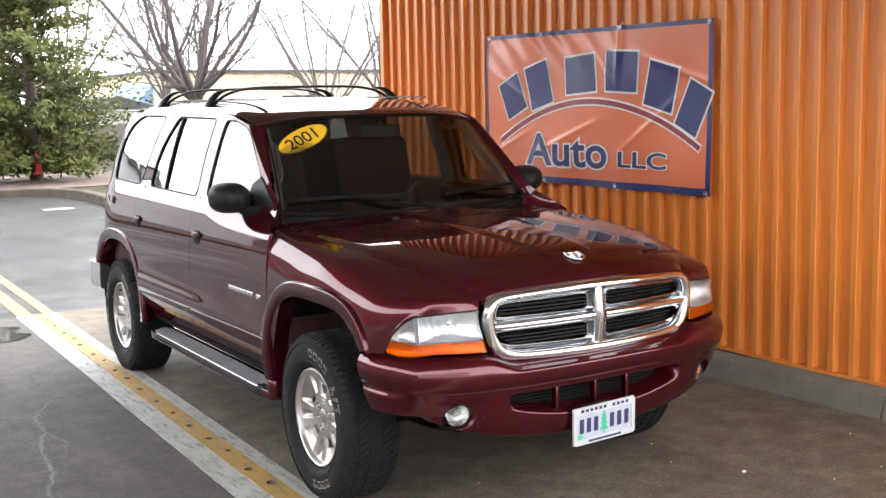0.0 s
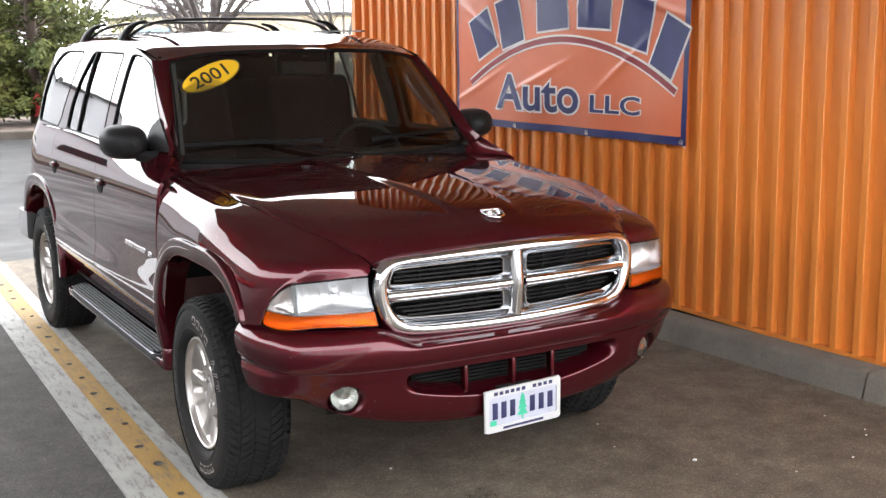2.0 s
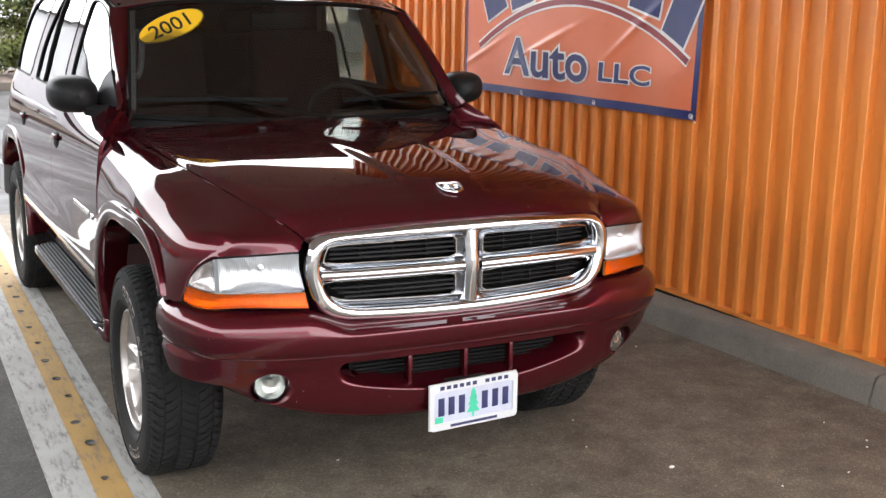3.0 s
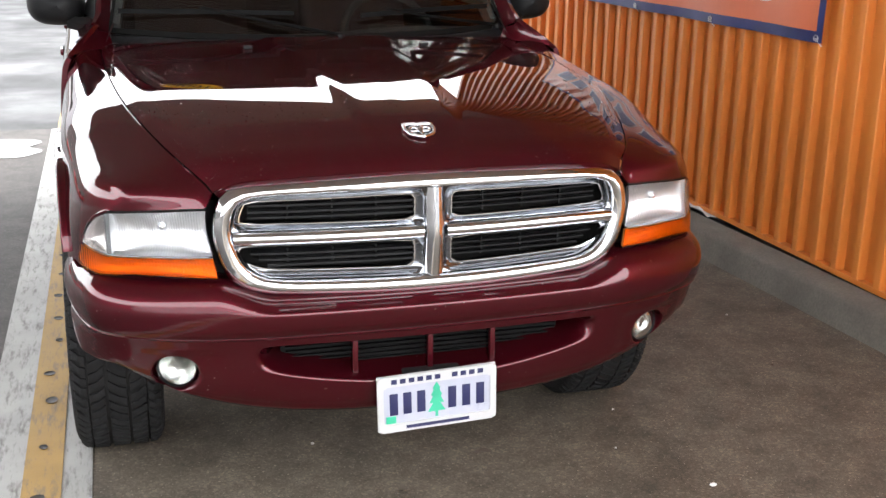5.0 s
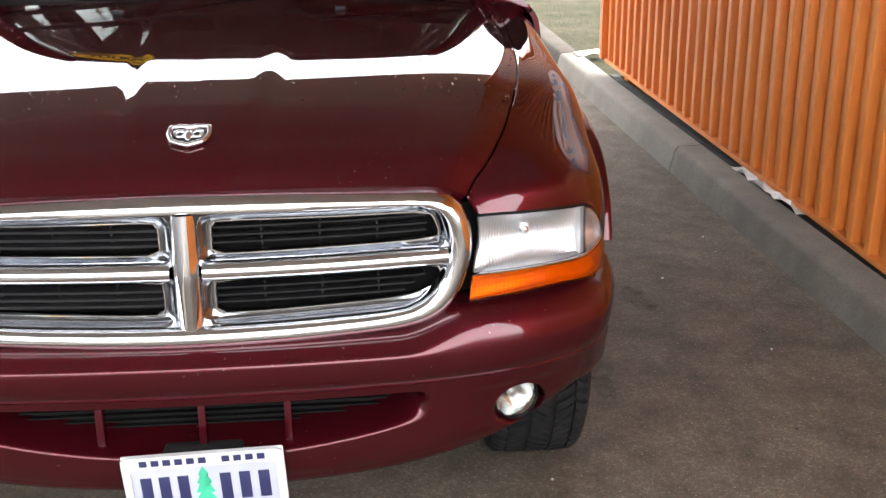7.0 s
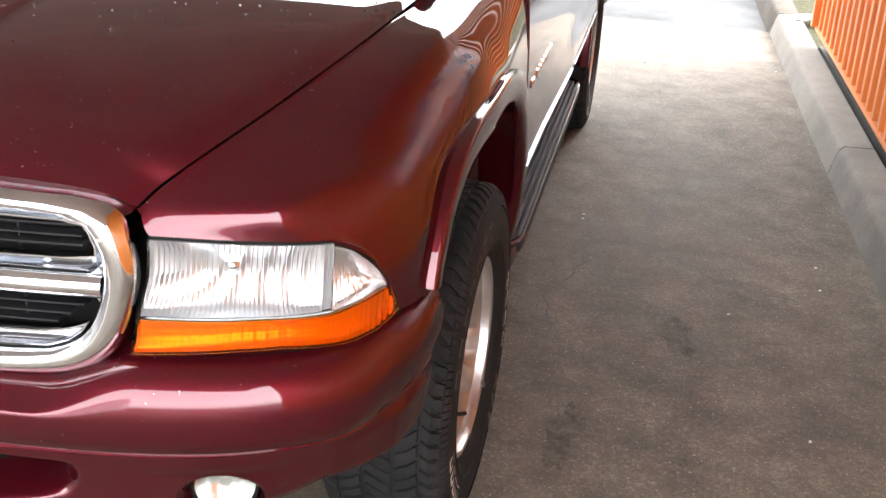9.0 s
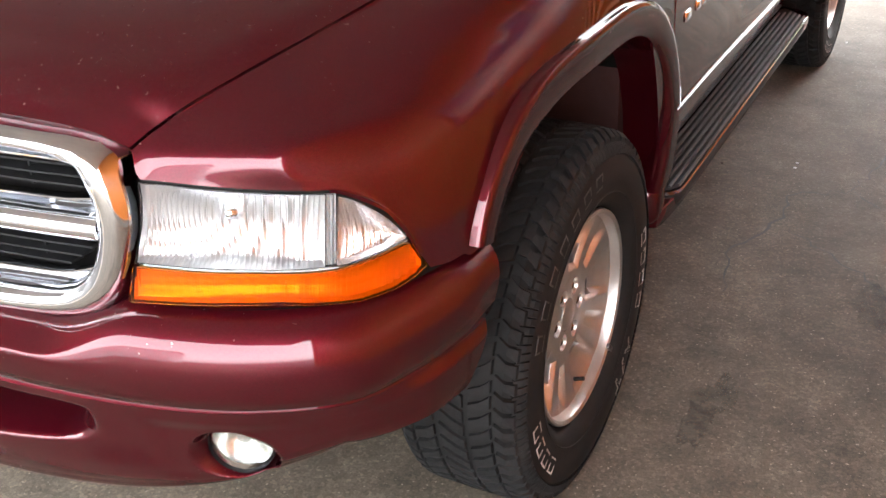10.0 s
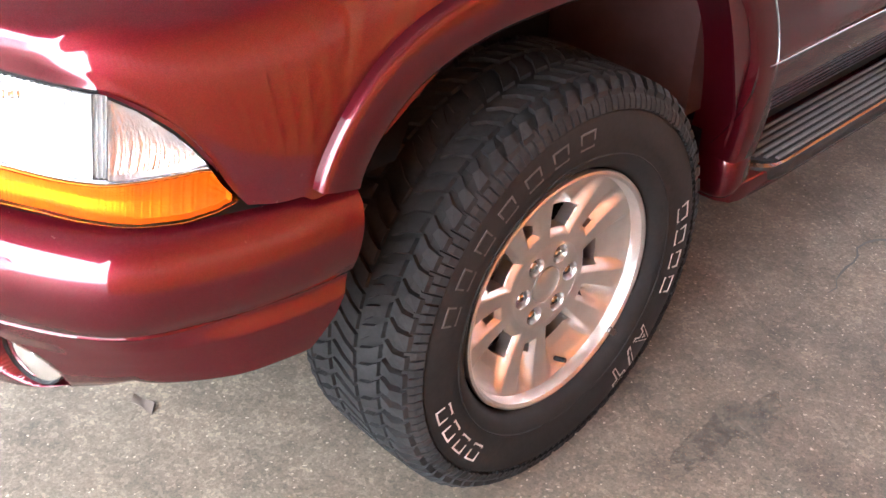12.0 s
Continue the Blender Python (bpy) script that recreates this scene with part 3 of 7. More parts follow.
def build_hood():
    rows = HOOD_ROWS
    p = half_and_half(patch(rows, 60, 110))
    x, y = p[..., 0], p[..., 1]
    edge = 0.115 + 0.10 * np.clip((y + 0.75) / 1.2, 0, 1)
    bulge = 1 - smoothstep(edge - 0.012, edge + 0.022, np.abs(x))
    p[..., 2] += 0.007 * bulge * smoothstep(-0.84, -0.6, y)
    hood = part("hood", panel(p, 0.018), PAINT, suv, sharp=60)
    rain_beads(p, 2600, 5)
    badge = part("badge", badge_plate(), CHROME, hood, "small chrome shield badge")
    badge.matrix_basis = pose(0.004, -0.742, 1.0715, 17, 0, 0)
    part("emblem", badge_relief(), BLACK, badge, "dark recess of the shield")
    for ex, ey in ((-0.30, 0.25), (0.30, 0.25)):
        part("washer_nozzle", box(ex, ey, 1.178, 0.03, 0.02, 0.012, 0.004), BLACK, hood)
    return hood


def badge_outline(s):
    half = [(0, 0.030), (0.020, 0.033), (0.044, 0.030), (0.046, 0.006), (0.036, -0.016), (0.015, -0.025), (0, -0.030)]
    line = half + [(-x, y) for x, y in reversed(half[1:-1])]
    return [(s * 0.92 * x, s * 1.2 * y) for x, y in even(line, 48)]


def badge_plate():
    ring = sweep([(x, y, 0.003) for x, y in badge_outline(0.92)], circle(0.0052, 10), up=(0, 0, 1), closed=True)
    curls = [moved(tube_ring(0.0105, 0.0036, 24, 8), pose(sx * 0.0165, 0.006, 0.0045)) for sx in (-1, 1)]
    return join(ring, *curls, ball(0, 0.000, 0.004, 0.008, 0.019, 0.006), ball(0, 0.018, 0.004, 0.017, 0.006, 0.005))


def badge_relief():
    return fill([(x, y, 0.0025) for x, y in badge_outline(0.76)])


LAMP = spline([(0.495, -0.862), (0.545, -0.852), (0.65, -0.826), (0.735, -0.785), (0.792, -0.739), (0.826, -0.690), (0.847, -0.640), (0.858, -0.598), (0.864, -0.560)], 160)
_inward = np.stack([-np.gradient(LAMP[:, 1]), np.gradient(LAMP[:, 0])], axis=1)
_inward /= np.linalg.norm(_inward, axis=1, keepdims=True)
_reach = np.r_[0, np.cumsum(np.linalg.norm(np.diff(LAMP, axis=0), axis=1))]


def lamp_at(x, z, back=0.0):
    """A point of the lamps' front, or behind it, by the half width at which it lies."""
    y = float(np.interp(x, LAMP[:, 0], LAMP[:, 1]))
    nx, ny = (float(np.interp(x, LAMP[:, 0], _inward[:, k])) for k in (0, 1))
    return (x + back * nx, y + 0.14 * (z - 0.85) + back * ny, z)


def lamp_steps(x0, x1, n):
    """Half widths from x0 to x1 at even steps along the plan."""
    a, b = np.interp((x0, x1), LAMP[:, 0], _reach)
    return np.interp(np.linspace(a, b, n), _reach, LAMP[:, 0])


def lamp_top(x):
    return 0.922 - 0.018 * max(0.0, (x - 0.545) / 0.25) ** 2


_edge = spline([(0.789, 0.909), (0.803, 0.900), (0.815, 0.889), (0.8295, 0.869), (0.839, 0.845), (0.8465, 0.817), (0.8525, 0.783), (0.858, 0.752)], 60)
_marker = spline([(0.7895, 0.9005), (0.800, 0.8945), (0.8125, 0.8835), (0.8295, 0.857), (0.838, 0.8365), (0.8425, 0.822), (0.8448, 0.8135)], 60)


def lamp_edge(x):
    """The lower edge of the fender round the lamps."""
    return lamp_top(x) + 0.005 if x < 0.789 else float(np.interp(x, _edge[:, 0], _edge[:, 1]))


def marker_top(x):
    return float(np.interp(x, _marker[:, 0], _marker[:, 1]))


def marker_bottom(x):
    return float(np.interp(x, (0.788, 0.82, 0.8448), (0.803, 0.8075, 0.8125)))


def amber_top(x):
    return float(np.interp(x, (0.54, 0.70, 0.788, 0.82, 0.842, 0.8465, 0.850, 0.8545), (0.807, 0.806, 0.800, 0.8045, 0.8085, 0.806, 0.788, 0.768)))


def amber_bottom(x):
    return float(np.interp(x, (0.54, 0.68, 0.735, 0.786, 0.814, 0.838, 0.849, 0.8545), (0.757, 0.764, 0.763, 0.755, 0.750, 0.750, 0.755, 0.762)))


def build_fender(side):
    rows = [
        [(0.535, -0.824, 0.950), (0.563, -0.838, 0.932), (0.66, -0.820, 0.929), (0.742, -0.785, 0.923), (0.789, -0.738, 0.909), (0.839, -0.655, 0.845), (0.860, -0.608, 0.752)],
        [(0.541, -0.805, 0.967), (0.572, -0.818, 0.962), (0.667, -0.802, 0.962), (0.750, -0.768, 0.955), (0.801, -0.718, 0.930), (0.845, -0.640, 0.848), (0.863, -0.597, 0.750)],
        [(0.548, -0.770, 0.980), (0.602, -0.772, 0.986), (0.685, -0.758, 0.982), (0.768, -0.724, 0.972), (0.818, -0.680, 0.940), (0.852, -0.612, 0.850), (0.868, -0.580, 0.747)],
        [(0.558, -0.70, 0.995), (0.655, -0.695, 1.010), (0.720, -0.68, 1.000), (0.791, -0.645, 0.978), (0.842, -0.605, 0.935), (0.873, -0.560, 0.851), (0.876, -0.550, 0.747)],
        [(0.585, -0.55, 1.024), (0.700, -0.54, 1.040), (0.762, -0.53, 1.021), (0.822, -0.51, 0.986), (0.861, -0.495, 0.930), (0.886, -0.485, 0.850), (0.888, -0.495, 0.752)],
        [(0.632, -0.25, 1.062), (0.758, -0.25, 1.088), (0.812, -0.25, 1.071), (0.860, -0.25, 1.026), (0.885, -0.25, 0.977), (0.895, -0.25, 0.936), (0.900, -0.25, 0.90)],
        [(0.655, 0.0, 1.080), (0.775, 0.0, 1.106), (0.826, 0.0, 1.090), (0.868, 0.0, 1.044), (0.890, 0.0, 0.990), (0.898, 0.0, 0.946), (0.902, 0.0, 0.905)],
        [(0.682, 0.25, 1.096), (0.788, 0.25, 1.124), (0.834, 0.25, 1.111), (0.871, 0.25, 1.064), (0.892, 0.25, 0.990), (0.901, 0.25, 0.93), (0.903, 0.25, 0.86)],
        [(0.700, 0.42, 1.108), (0.790, 0.41, 1.138), (0.832, 0.405, 1.129), (0.868, 0.405, 1.085), (0.892, 0.405, 1.0), (0.905, 0.405, 0.80), (0.893, 0.405, 0.58)],
        [(0.724, 0.61, 1.118), (0.790, 0.53, 1.150), (0.832, 0.46, 1.142), (0.866, 0.43, 1.092), (0.893, 0.43, 1.0), (0.905, 0.43, 0.78), (0.879, 0.43, 0.465)],
    ]
    edge = spline([r[-1] for r in HOOD_ROWS], 80)
    for r in rows:
        y = r[0][1]
        r[0] = (float(np.interp(y, edge[:, 1], edge[:, 0])) + 0.004, y, float(np.interp(y, edge[:, 1], edge[:, 2])) - 0.002)
    p = patch(rows, 70, 120)
    for k in range(70):
        e = 60 if k > 30 else 119
        q = p[:e + 1]
        q[1:-1, 1:-1] += 0.5 * (0.25 * (q[:-2, 1:-1] + q[2:, 1:-1] + q[1:-1, :-2] + q[1:-1, 2:]) - q[1:-1, 1:-1])
    # the front edge follows the outline of the lamps
    xs = (0.548, 0.563, 0.66, 0.742, 0.789)
    u = np.linspace(0, 6, p.shape[1])
    corner = np.array([lamp_at(x, lamp_edge(x), 0.001) for x in np.linspace(0.789, 0.858, 121)])
    reach = np.r_[0, np.cumsum(np.linalg.norm(np.diff(corner, axis=0), axis=1))]
    line = []
    for k in u:
        if k <= 4:
            x = float(np.interp(k, range(5), xs))
            line.append(lamp_at(x, lamp_edge(x), 0.001))
        else:
            line.append(tuple(float(np.interp((k - 4) / 2 * reach[-1], reach, corner[:, c])) for c in range(3)))
    line = np.array(line)
    keep = np.clip(1.5 * u - 0.1, 0, 1)[:, None]
    shift = (line - p[0]) * keep
    for i in range(p.shape[0]):
        p[i] += shift * max(0.0, 1 - i / 22) ** 2
    # an even flank between the lamps and the wheel opening
    even_out = smoothstep(2.7, 3.7, u)[None, 1:-1, None] * (1 - smoothstep(70, 90, np.arange(p.shape[0])))[1:-1, None, None]
    for _ in range(40):
        p[1:-1, 1:-1] += 0.5 * even_out * (0.25 * (p[:-2, 1:-1] + p[2:, 1:-1] + p[1:-1, :-2] + p[1:-1, 2:]) - p[1:-1, 1:-1])
    # one fair surface of low degree there, met by the lamp's edge within a few rows
    rows_n = np.arange(p.shape[0])
    zone = (rows_n[:, None] <= 92) & (u[None] >= 2.4)
    weight = np.where(rows_n[:, None] == 0, 3.0, 1.0) * np.where(u[None] > 5.7, 2.0, 1.0)
    yy, zz = (p[..., 1] + 0.5) / 0.25, (p[..., 2] - 0.87) / 0.12
    terms = np.stack([yy ** a * zz ** b for a in range(6) for b in range(6 - a)], axis=-1)
    k = np.linalg.lstsq(terms[zone] * weight[zone][:, None], p[..., 0][zone] * weight[zone], rcond=None)[0]
    blend = smoothstep(2.5, 3.4, u)[None] * (1 - smoothstep(60, 90, rows_n))[:, None] * smoothstep(0, 9, rows_n)[:, None]
    p[..., 0] += blend * (terms @ k - p[..., 0])
    dense = np.stack([np.interp(p[:, 0, 1], edge[:, 1], edge[:, k]) for k in (0, 2)], axis=1)
    p[:, 0, 0], p[:, 0, 2] = dense[:, 0] + 0.004, dense[:, 1] - 0.002
    geo = panel(p, 0.005)
    if side < 0:
        geo = flipped(geo)
    return part("fender", geo, PAINT, suv, sharp=60)


def build_flare(arch, at_y, side):
    prof = [(0.0, 0.80), (-0.002, 0.895), (0.002, 0.906), (0.009, 0.910), (0.034, 0.9125), (0.058, 0.9135), (0.067, 0.9128), (0.0708, 0.9095), (0.0720, 0.903), (0.0722, 0.880)]
    a = even_open(arch, 90)
    d = np.gradient(a, axis=0)
    d /= np.linalg.norm(d, axis=1, keepdims=True)
    n = np.stack([-d[:, 1], d[:, 0]], axis=1)
    tuck = [0.014 * max(0.0, 1 - i / 30) + 0.022 * max(0.0, 1 - (len(a) - 1 - i) / 16) ** 2 if at_y == 0.0 else 0.0 for i in range(len(a))]
    p = np.array([[(x - tuck[i], a[i, 0] + n[i, 0] * r + at_y, a[i, 1] + n[i, 1] * r) for r, x in prof] for i in range(len(a))])
    geo = sheet(p, flip=True)
    k = len(prof)
    geo = (geo[0], geo[1] + [tuple(range(k)), tuple(reversed(range((len(a) - 1) * k, len(a) * k)))])
    if side < 0:
        geo = flipped(geo)
    return part("wheel_arch", geo, PAINT, suv, "flared maroon wheel arch trim", sharp=50)


def even_open(line, n):
    p = np.array(line, float)
    d = np.r_[0, np.cumsum(np.linalg.norm(np.diff(p, axis=0), axis=1))]
    s = np.linspace(0, d[-1], n)
    return np.stack([np.interp(s, d, p[:, k]) for k in range(p.shape[1])], axis=1)


def build_bumper():
    plan = even_open(nose_plan(200), 210)
    d = np.gradient(plan, axis=0)
    d /= np.linalg.norm(d, axis=1, keepdims=True)
    inw = np.stack([-d[:, 1], d[:, 0]], axis=1)
    prof = spline([(0.11, 0.752), (0.060, 0.748), (0.030, 0.736), (0.010, 0.715), (0.001, 0.690), (0.0, 0.665), (0.005, 0.636), (0.014, 0.616)], 34)
    low = spline([(0.022, 0.606), (0.026, 0.590), (0.033, 0.560), (0.043, 0.510), (0.053, 0.465), (0.066, 0.432), (0.090, 0.406), (0.17, 0.395)], 110)
    prof = np.concatenate([prof, [(0.0215, 0.611)], low])
    P = np.zeros((len(prof), len(plan), 3))
    whole, bend = plan.copy(), inw.copy()
    share = np.linspace(0, 1, len(plan))
    for i, (ins, z) in enumerate(prof):
        # the rear edge sweeps forward below the seam
        zt = z if z > 0.606 else 0.495 + (z - 0.395) / 0.211 * 0.111
        tail = float(np.interp(zt, (0.495, 0.500, 0.512, 0.557, 0.62, 0.74), (-0.70, -0.62, -0.555, -0.510, -0.480, -0.460)))
        part_way = share * float(np.interp(tail, whole[:, 1], share))
        plan = np.stack([np.interp(part_way, share, whole[:, k]) for k in (0, 1)], axis=1)
        inw = np.stack([np.interp(part_way, share, bend[:, k]) for k in (0, 1)], axis=1)
        for j in range(len(plan)):
            full_at = float(smoothstep(-0.84, -0.62, plan[j, 1]))
            keep = 1.0 - 0.72 * full_at * float(smoothstep(0.64, 0.56, z)) * float(smoothstep(0.40, 0.44, z))
            x, y = plan[j] + inw[j] * ins * keep
            if j == 0:
                x = 0.0
            up = smoothstep(0.66, 0.74, z)
            dip = 1 - smoothstep(0.40, 0.56, abs(plan[j, 0]))
            zz = z - 0.040 * dip * up
            if z < 0.606:
                foot = min(0.495, 0.355 + 0.13 * (abs(plan[j, 0]) / 0.8) ** 2.5)
                zz = foot + (z - 0.395) / 0.211 * (0.606 - foot)
            P[i, j] = (x, y, zz)
    plan = whole
    x, z = P[..., 0], P[..., 2]
    # the air intake: a wide shallow mouth pressed into the lower half
    lower_edge = 0.472 + 0.045 * (np.abs(x) / 0.38) ** 2
    mouth = smoothstep(0.46, 0.36, np.abs(x)) * smoothstep(lower_edge - 0.018, lower_edge + 0.030, z) * (1 - smoothstep(0.560, 0.588, z))
    P[..., 1] += 0.16 * mouth
    # fog lamp pockets
    r = np.hypot((np.abs(x) - 0.645) / 0.055, (z - 0.508) / 0.052)
    pocket = 1 - smoothstep(0.80, 1.05, r)
    P[..., 1] += 0.068 * pocket
    dish = smoothstep(0.52, 0.57, np.abs(x)) * (1 - smoothstep(0.70, 0.76, np.abs(x))) * smoothstep(0.44, 0.47, z) * (1 - smoothstep(0.56, 0.585, z))
    P[..., 1] += 0.004 * dish
    full = half_and_half(P)
    bumper = part("front_bumper", sheet(full, flip=True), PAINT, suv, "maroon front bumper with a shallow air intake", sharp=80)
    part("seam", sweep([(px * 0.985, py + 0.0185, 0.611 + 0.010 * float(smoothstep(-0.8, -0.5, py))) for px, py in np.concatenate([plan[plan[:, 1] < -0.525][::-1] * (-1, 1), plan[plan[:, 1] < -0.525][1:]])], [(-0.006, -0.003), (0.003, -0.003), (0.006, 0.0), (0.003, 0.003), (-0.006, 0.003)]), PAINT, bumper, "thin raised seam line")
    # grating behind the intake
    part("intake_grating", join(*[box(0, -0.812, 0.478 + 0.0130 * k, 0.74, 0.012, 0.0025) for k in range(8)], box(0, -0.800, 0.525, 0.76, 0.006, 0.105)), SEAL, bumper, smooth=False)
    for k in (-0.20, 0.0, 0.17):
        part("intake_rib", box(k, -0.858, 0.522, 0.016, 0.034, 0.104, 0.004), PAINT, bumper)
    for sgn in (-1, 1):
        fog = part("fog_lamp", lathe([(0.0, 0.001), (-0.002, 0.02), (-0.001, 0.036), (0.004, 0.0475), (0.006, 0.046), (0.002, 0.036), (0.001, 0.02), (0.003, 0.001)], 36), LENS, bumper, "round clear fog lamp")
        fog.matrix_basis = pose(sgn * 0.643, -0.812, 0.513, 0, 0, 90 + sgn * 20)
        part("bowl", lathe([(0.034, 0.0005), (0.033, 0.008), (0.029, 0.020), (0.021, 0.033), (0.012, 0.042), (0.0075, 0.0468)], 36), FOG_BOWL, fog)
        part("bulb_shield", lathe([(0.012, 0.0005), (0.0125, 0.009), (0.016, 0.0105), (0.030, 0.0100)], 20), FOG_BOWL, fog)
        part("bezel", lathe([(0.006, 0.0485), (0.000, 0.0492), (0.006, 0.0502), (0.02, 0.050)], 36), BLACK, fog)
    return bumper


def grille_y(x):
    return -0.902 + 0.16 * x * x


def build_grille():
    g = new("grille")
    g.parent = suv
    tagged(g, "chrome cross-bar grille with dark slats")
    n = 160
    outer = rounded([(-0.518, 0.976), (-0.552, 0.88), (-0.508, 0.712), (0, 0.690), (0.508, 0.712), (0.552, 0.88), (0.518, 0.976), (0, 1.002)], [0.048, 0.05, 0.095, 0.3, 0.095, 0.05, 0.048, 0.3], 8)
    inner = rounded([(-0.478, 0.952), (-0.504, 0.880), (-0.462, 0.752), (0, 0.738), (0.462, 0.752), (0.504, 0.880), (0.478, 0.952), (0, 0.962)], [0.035, 0.045, 0.08, 0.3, 0.08, 0.045, 0.035, 0.3], 8)
    c = (0, 0.85)
    o, i = by_angle(outer, c, n), by_angle(inner, c, n)
    def ring(k, dy):
        q = o + (i - o) * k
        return [(x, grille_y(x) + dy + 0.42 * max(0.0, z - 0.935), z) for x, z in q]
    levels = [(0.0, 0.05), (0.0, 0.012), (0.05, -0.004), (0.22, -0.014), (0.5, -0.018), (0.80, -0.012), (0.95, 0.004), (1.0, 0.012), (1.02, 0.045)]
    p = np.array([ring(k, dy) for k, dy in levels])
    part("surround", sheet(p, close_u=True), CHROME, g, sharp=60)
    vert = [(0, grille_y(0) - 0.004 + 0.012 * abs(t), 0.845 + 0.118 * t) for t in np.linspace(-1, 1, 14)]
    part("upright_bar", sweep(vert, spline([(-0.028, 0.034), (-0.026, 0.006), (-0.017, -0.006), (-0.006, -0.014), (0.006, -0.014), (0.017, -0.006), (0.026, 0.006), (0.028, 0.034)], 22), up=(0, 1, 0)), CHROME, g)
    for sgn in (-1, 1):
        bar = [(sgn * x, grille_y(x) + 0.002, 0.851) for x in np.linspace(0.03, 0.495, 24)]
        part("cross_bar", sweep(bar, spline([(-sgn * a, b) for a, b in ((0.030, 0.022), (0.004, 0.019), (-0.008, 0.010), (-0.012, 0.0), (-0.008, -0.010), (0.004, -0.019), (0.030, -0.022))], 18), up=(0, 0, 1)), CHROME, g)
        for top in (True, False):
            if top:
                win = rounded([(0.045, 0.949), (0.468, 0.942), (0.488, 0.880), (0.045, 0.876)], [0.02, 0.02, 0.02, 0.012], 5)
                win_in = rounded([(0.051, 0.943), (0.462, 0.936), (0.481, 0.886), (0.051, 0.882)], [0.014, 0.014, 0.016, 0.01], 5)
            else:
                win = rounded([(0.045, 0.831), (0.489, 0.831), (0.480, 0.79), (0.440, 0.764), (0.045, 0.754)], [0.012, 0.02, 0.03, 0.06, 0.02], 5)
                win_in = rounded([(0.051, 0.825), (0.482, 0.825), (0.474, 0.793), (0.437, 0.770), (0.051, 0.760)], [0.01, 0.016, 0.02, 0.05, 0.014], 5)
            m = 120
            cc = np.mean(np.array(win), axis=0)
            wo, wi = by_angle(win, cc, m), by_angle(win_in, cc, m)
            def at(q, dy):
                return [(sgn * x, grille_y(x) + dy, z) for x, z in q]
            p = np.array([at(wo, 0.030), at(wo + (wi - wo) * 0.3, 0.022), at(wo + (wi - wo) * 0.7, 0.022), at(wi, 0.028), at(wi, 0.036)])
            geo = sheet(p, close_u=True, flip=sgn < 0)
            part("opening_rim", geo, CHROME, g, sharp=60)
            cell = [(0.015, 0.966), (0.476, 0.958), (0.505, 0.862), (0.015, 0.862)] if top else [(0.015, 0.840), (0.506, 0.840), (0.495, 0.785), (0.462, 0.746), (0.015, 0.733)]
            ce = by_angle(cell, cc, m)
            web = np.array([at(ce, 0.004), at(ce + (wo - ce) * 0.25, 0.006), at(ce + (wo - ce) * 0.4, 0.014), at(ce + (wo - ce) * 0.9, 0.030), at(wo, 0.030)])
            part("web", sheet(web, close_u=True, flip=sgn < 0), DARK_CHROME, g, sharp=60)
            zs = (0.926, 0.910, 0.896) if top else (0.804, 0.789, 0.775)
            for z in zs:
                x1 = 0.455 if top else (0.45 if z > 0.795 else 0.43 if z > 0.78 else 0.41)
                path = [(sgn * x, grille_y(x) + 0.046, z) for x in np.linspace(0.05, x1, 10)]
                part("slat", sweep(path, [(-0.014, 0.002), (0.014, 0.004), (0.014, 0.001), (-0.014, -0.003)]), BLACK, g, smooth=False)
            for x in (0.14, 0.25, 0.36):
                part("slat_rib", box(sgn * x, grille_y(x) + 0.052, (0.911 if top else 0.789), 0.004, 0.012, 0.05 if top else 0.045), BLACK, g, smooth=False)
    back = np.array([[(x, grille_y(x) + 0.075, z) for x in np.linspace(-0.52, 0.52, 20)] for z in (0.70, 0.99)])
    part("backing", sheet(back), UNDER, g)
    return g


def lamp_inner(z):
    """Where the lamps end beside the grille's surround."""
    return float(np.interp(z, (0.745, 0.80, 0.84, 0.87, 0.90, 0.93), (0.532, 0.541, 0.549, 0.555, 0.556, 0.553)))


def lamp_patch(x0, x1, low, high, back=0.0, nx=30, nz=14, belly=0.0, hug=None, flutes=0, deep=0.0, ripple=0, fan=0.0, shut=False):
    """Between two edge lines z(x) over the lamp's plan; shut turns its rim forward to the lens."""
    p = np.zeros((nz, nx, 3))
    for j, x in enumerate(lamp_steps(x0, x1, nx)):
        for i, t in enumerate(np.linspace(0, 1, nz)):
            z = low(x) + t * (high(x) - low(x))
            b = back + belly * math.sin(math.pi * t) ** 0.7 * math.sin(math.pi * (j + 0.5) / nx) ** 0.5
            if flutes:
                b += deep * abs(math.sin(math.pi * flutes * (j / (nx - 1) + fan * (t - 0.35) ** 2)))
            if ripple:
                b += deep * 0.7 * abs(math.sin(math.pi * ripple * t))
            if shut and (i in (0, nz - 1) or j in (0, nx - 1)):
                b = 0.003
            xx = x if hug is None else x1 - (x1 - x) * (x1 - lamp_inner(z) - hug) / (x1 - x0)
            p[i, j] = lamp_at(xx, z, b)
    return p


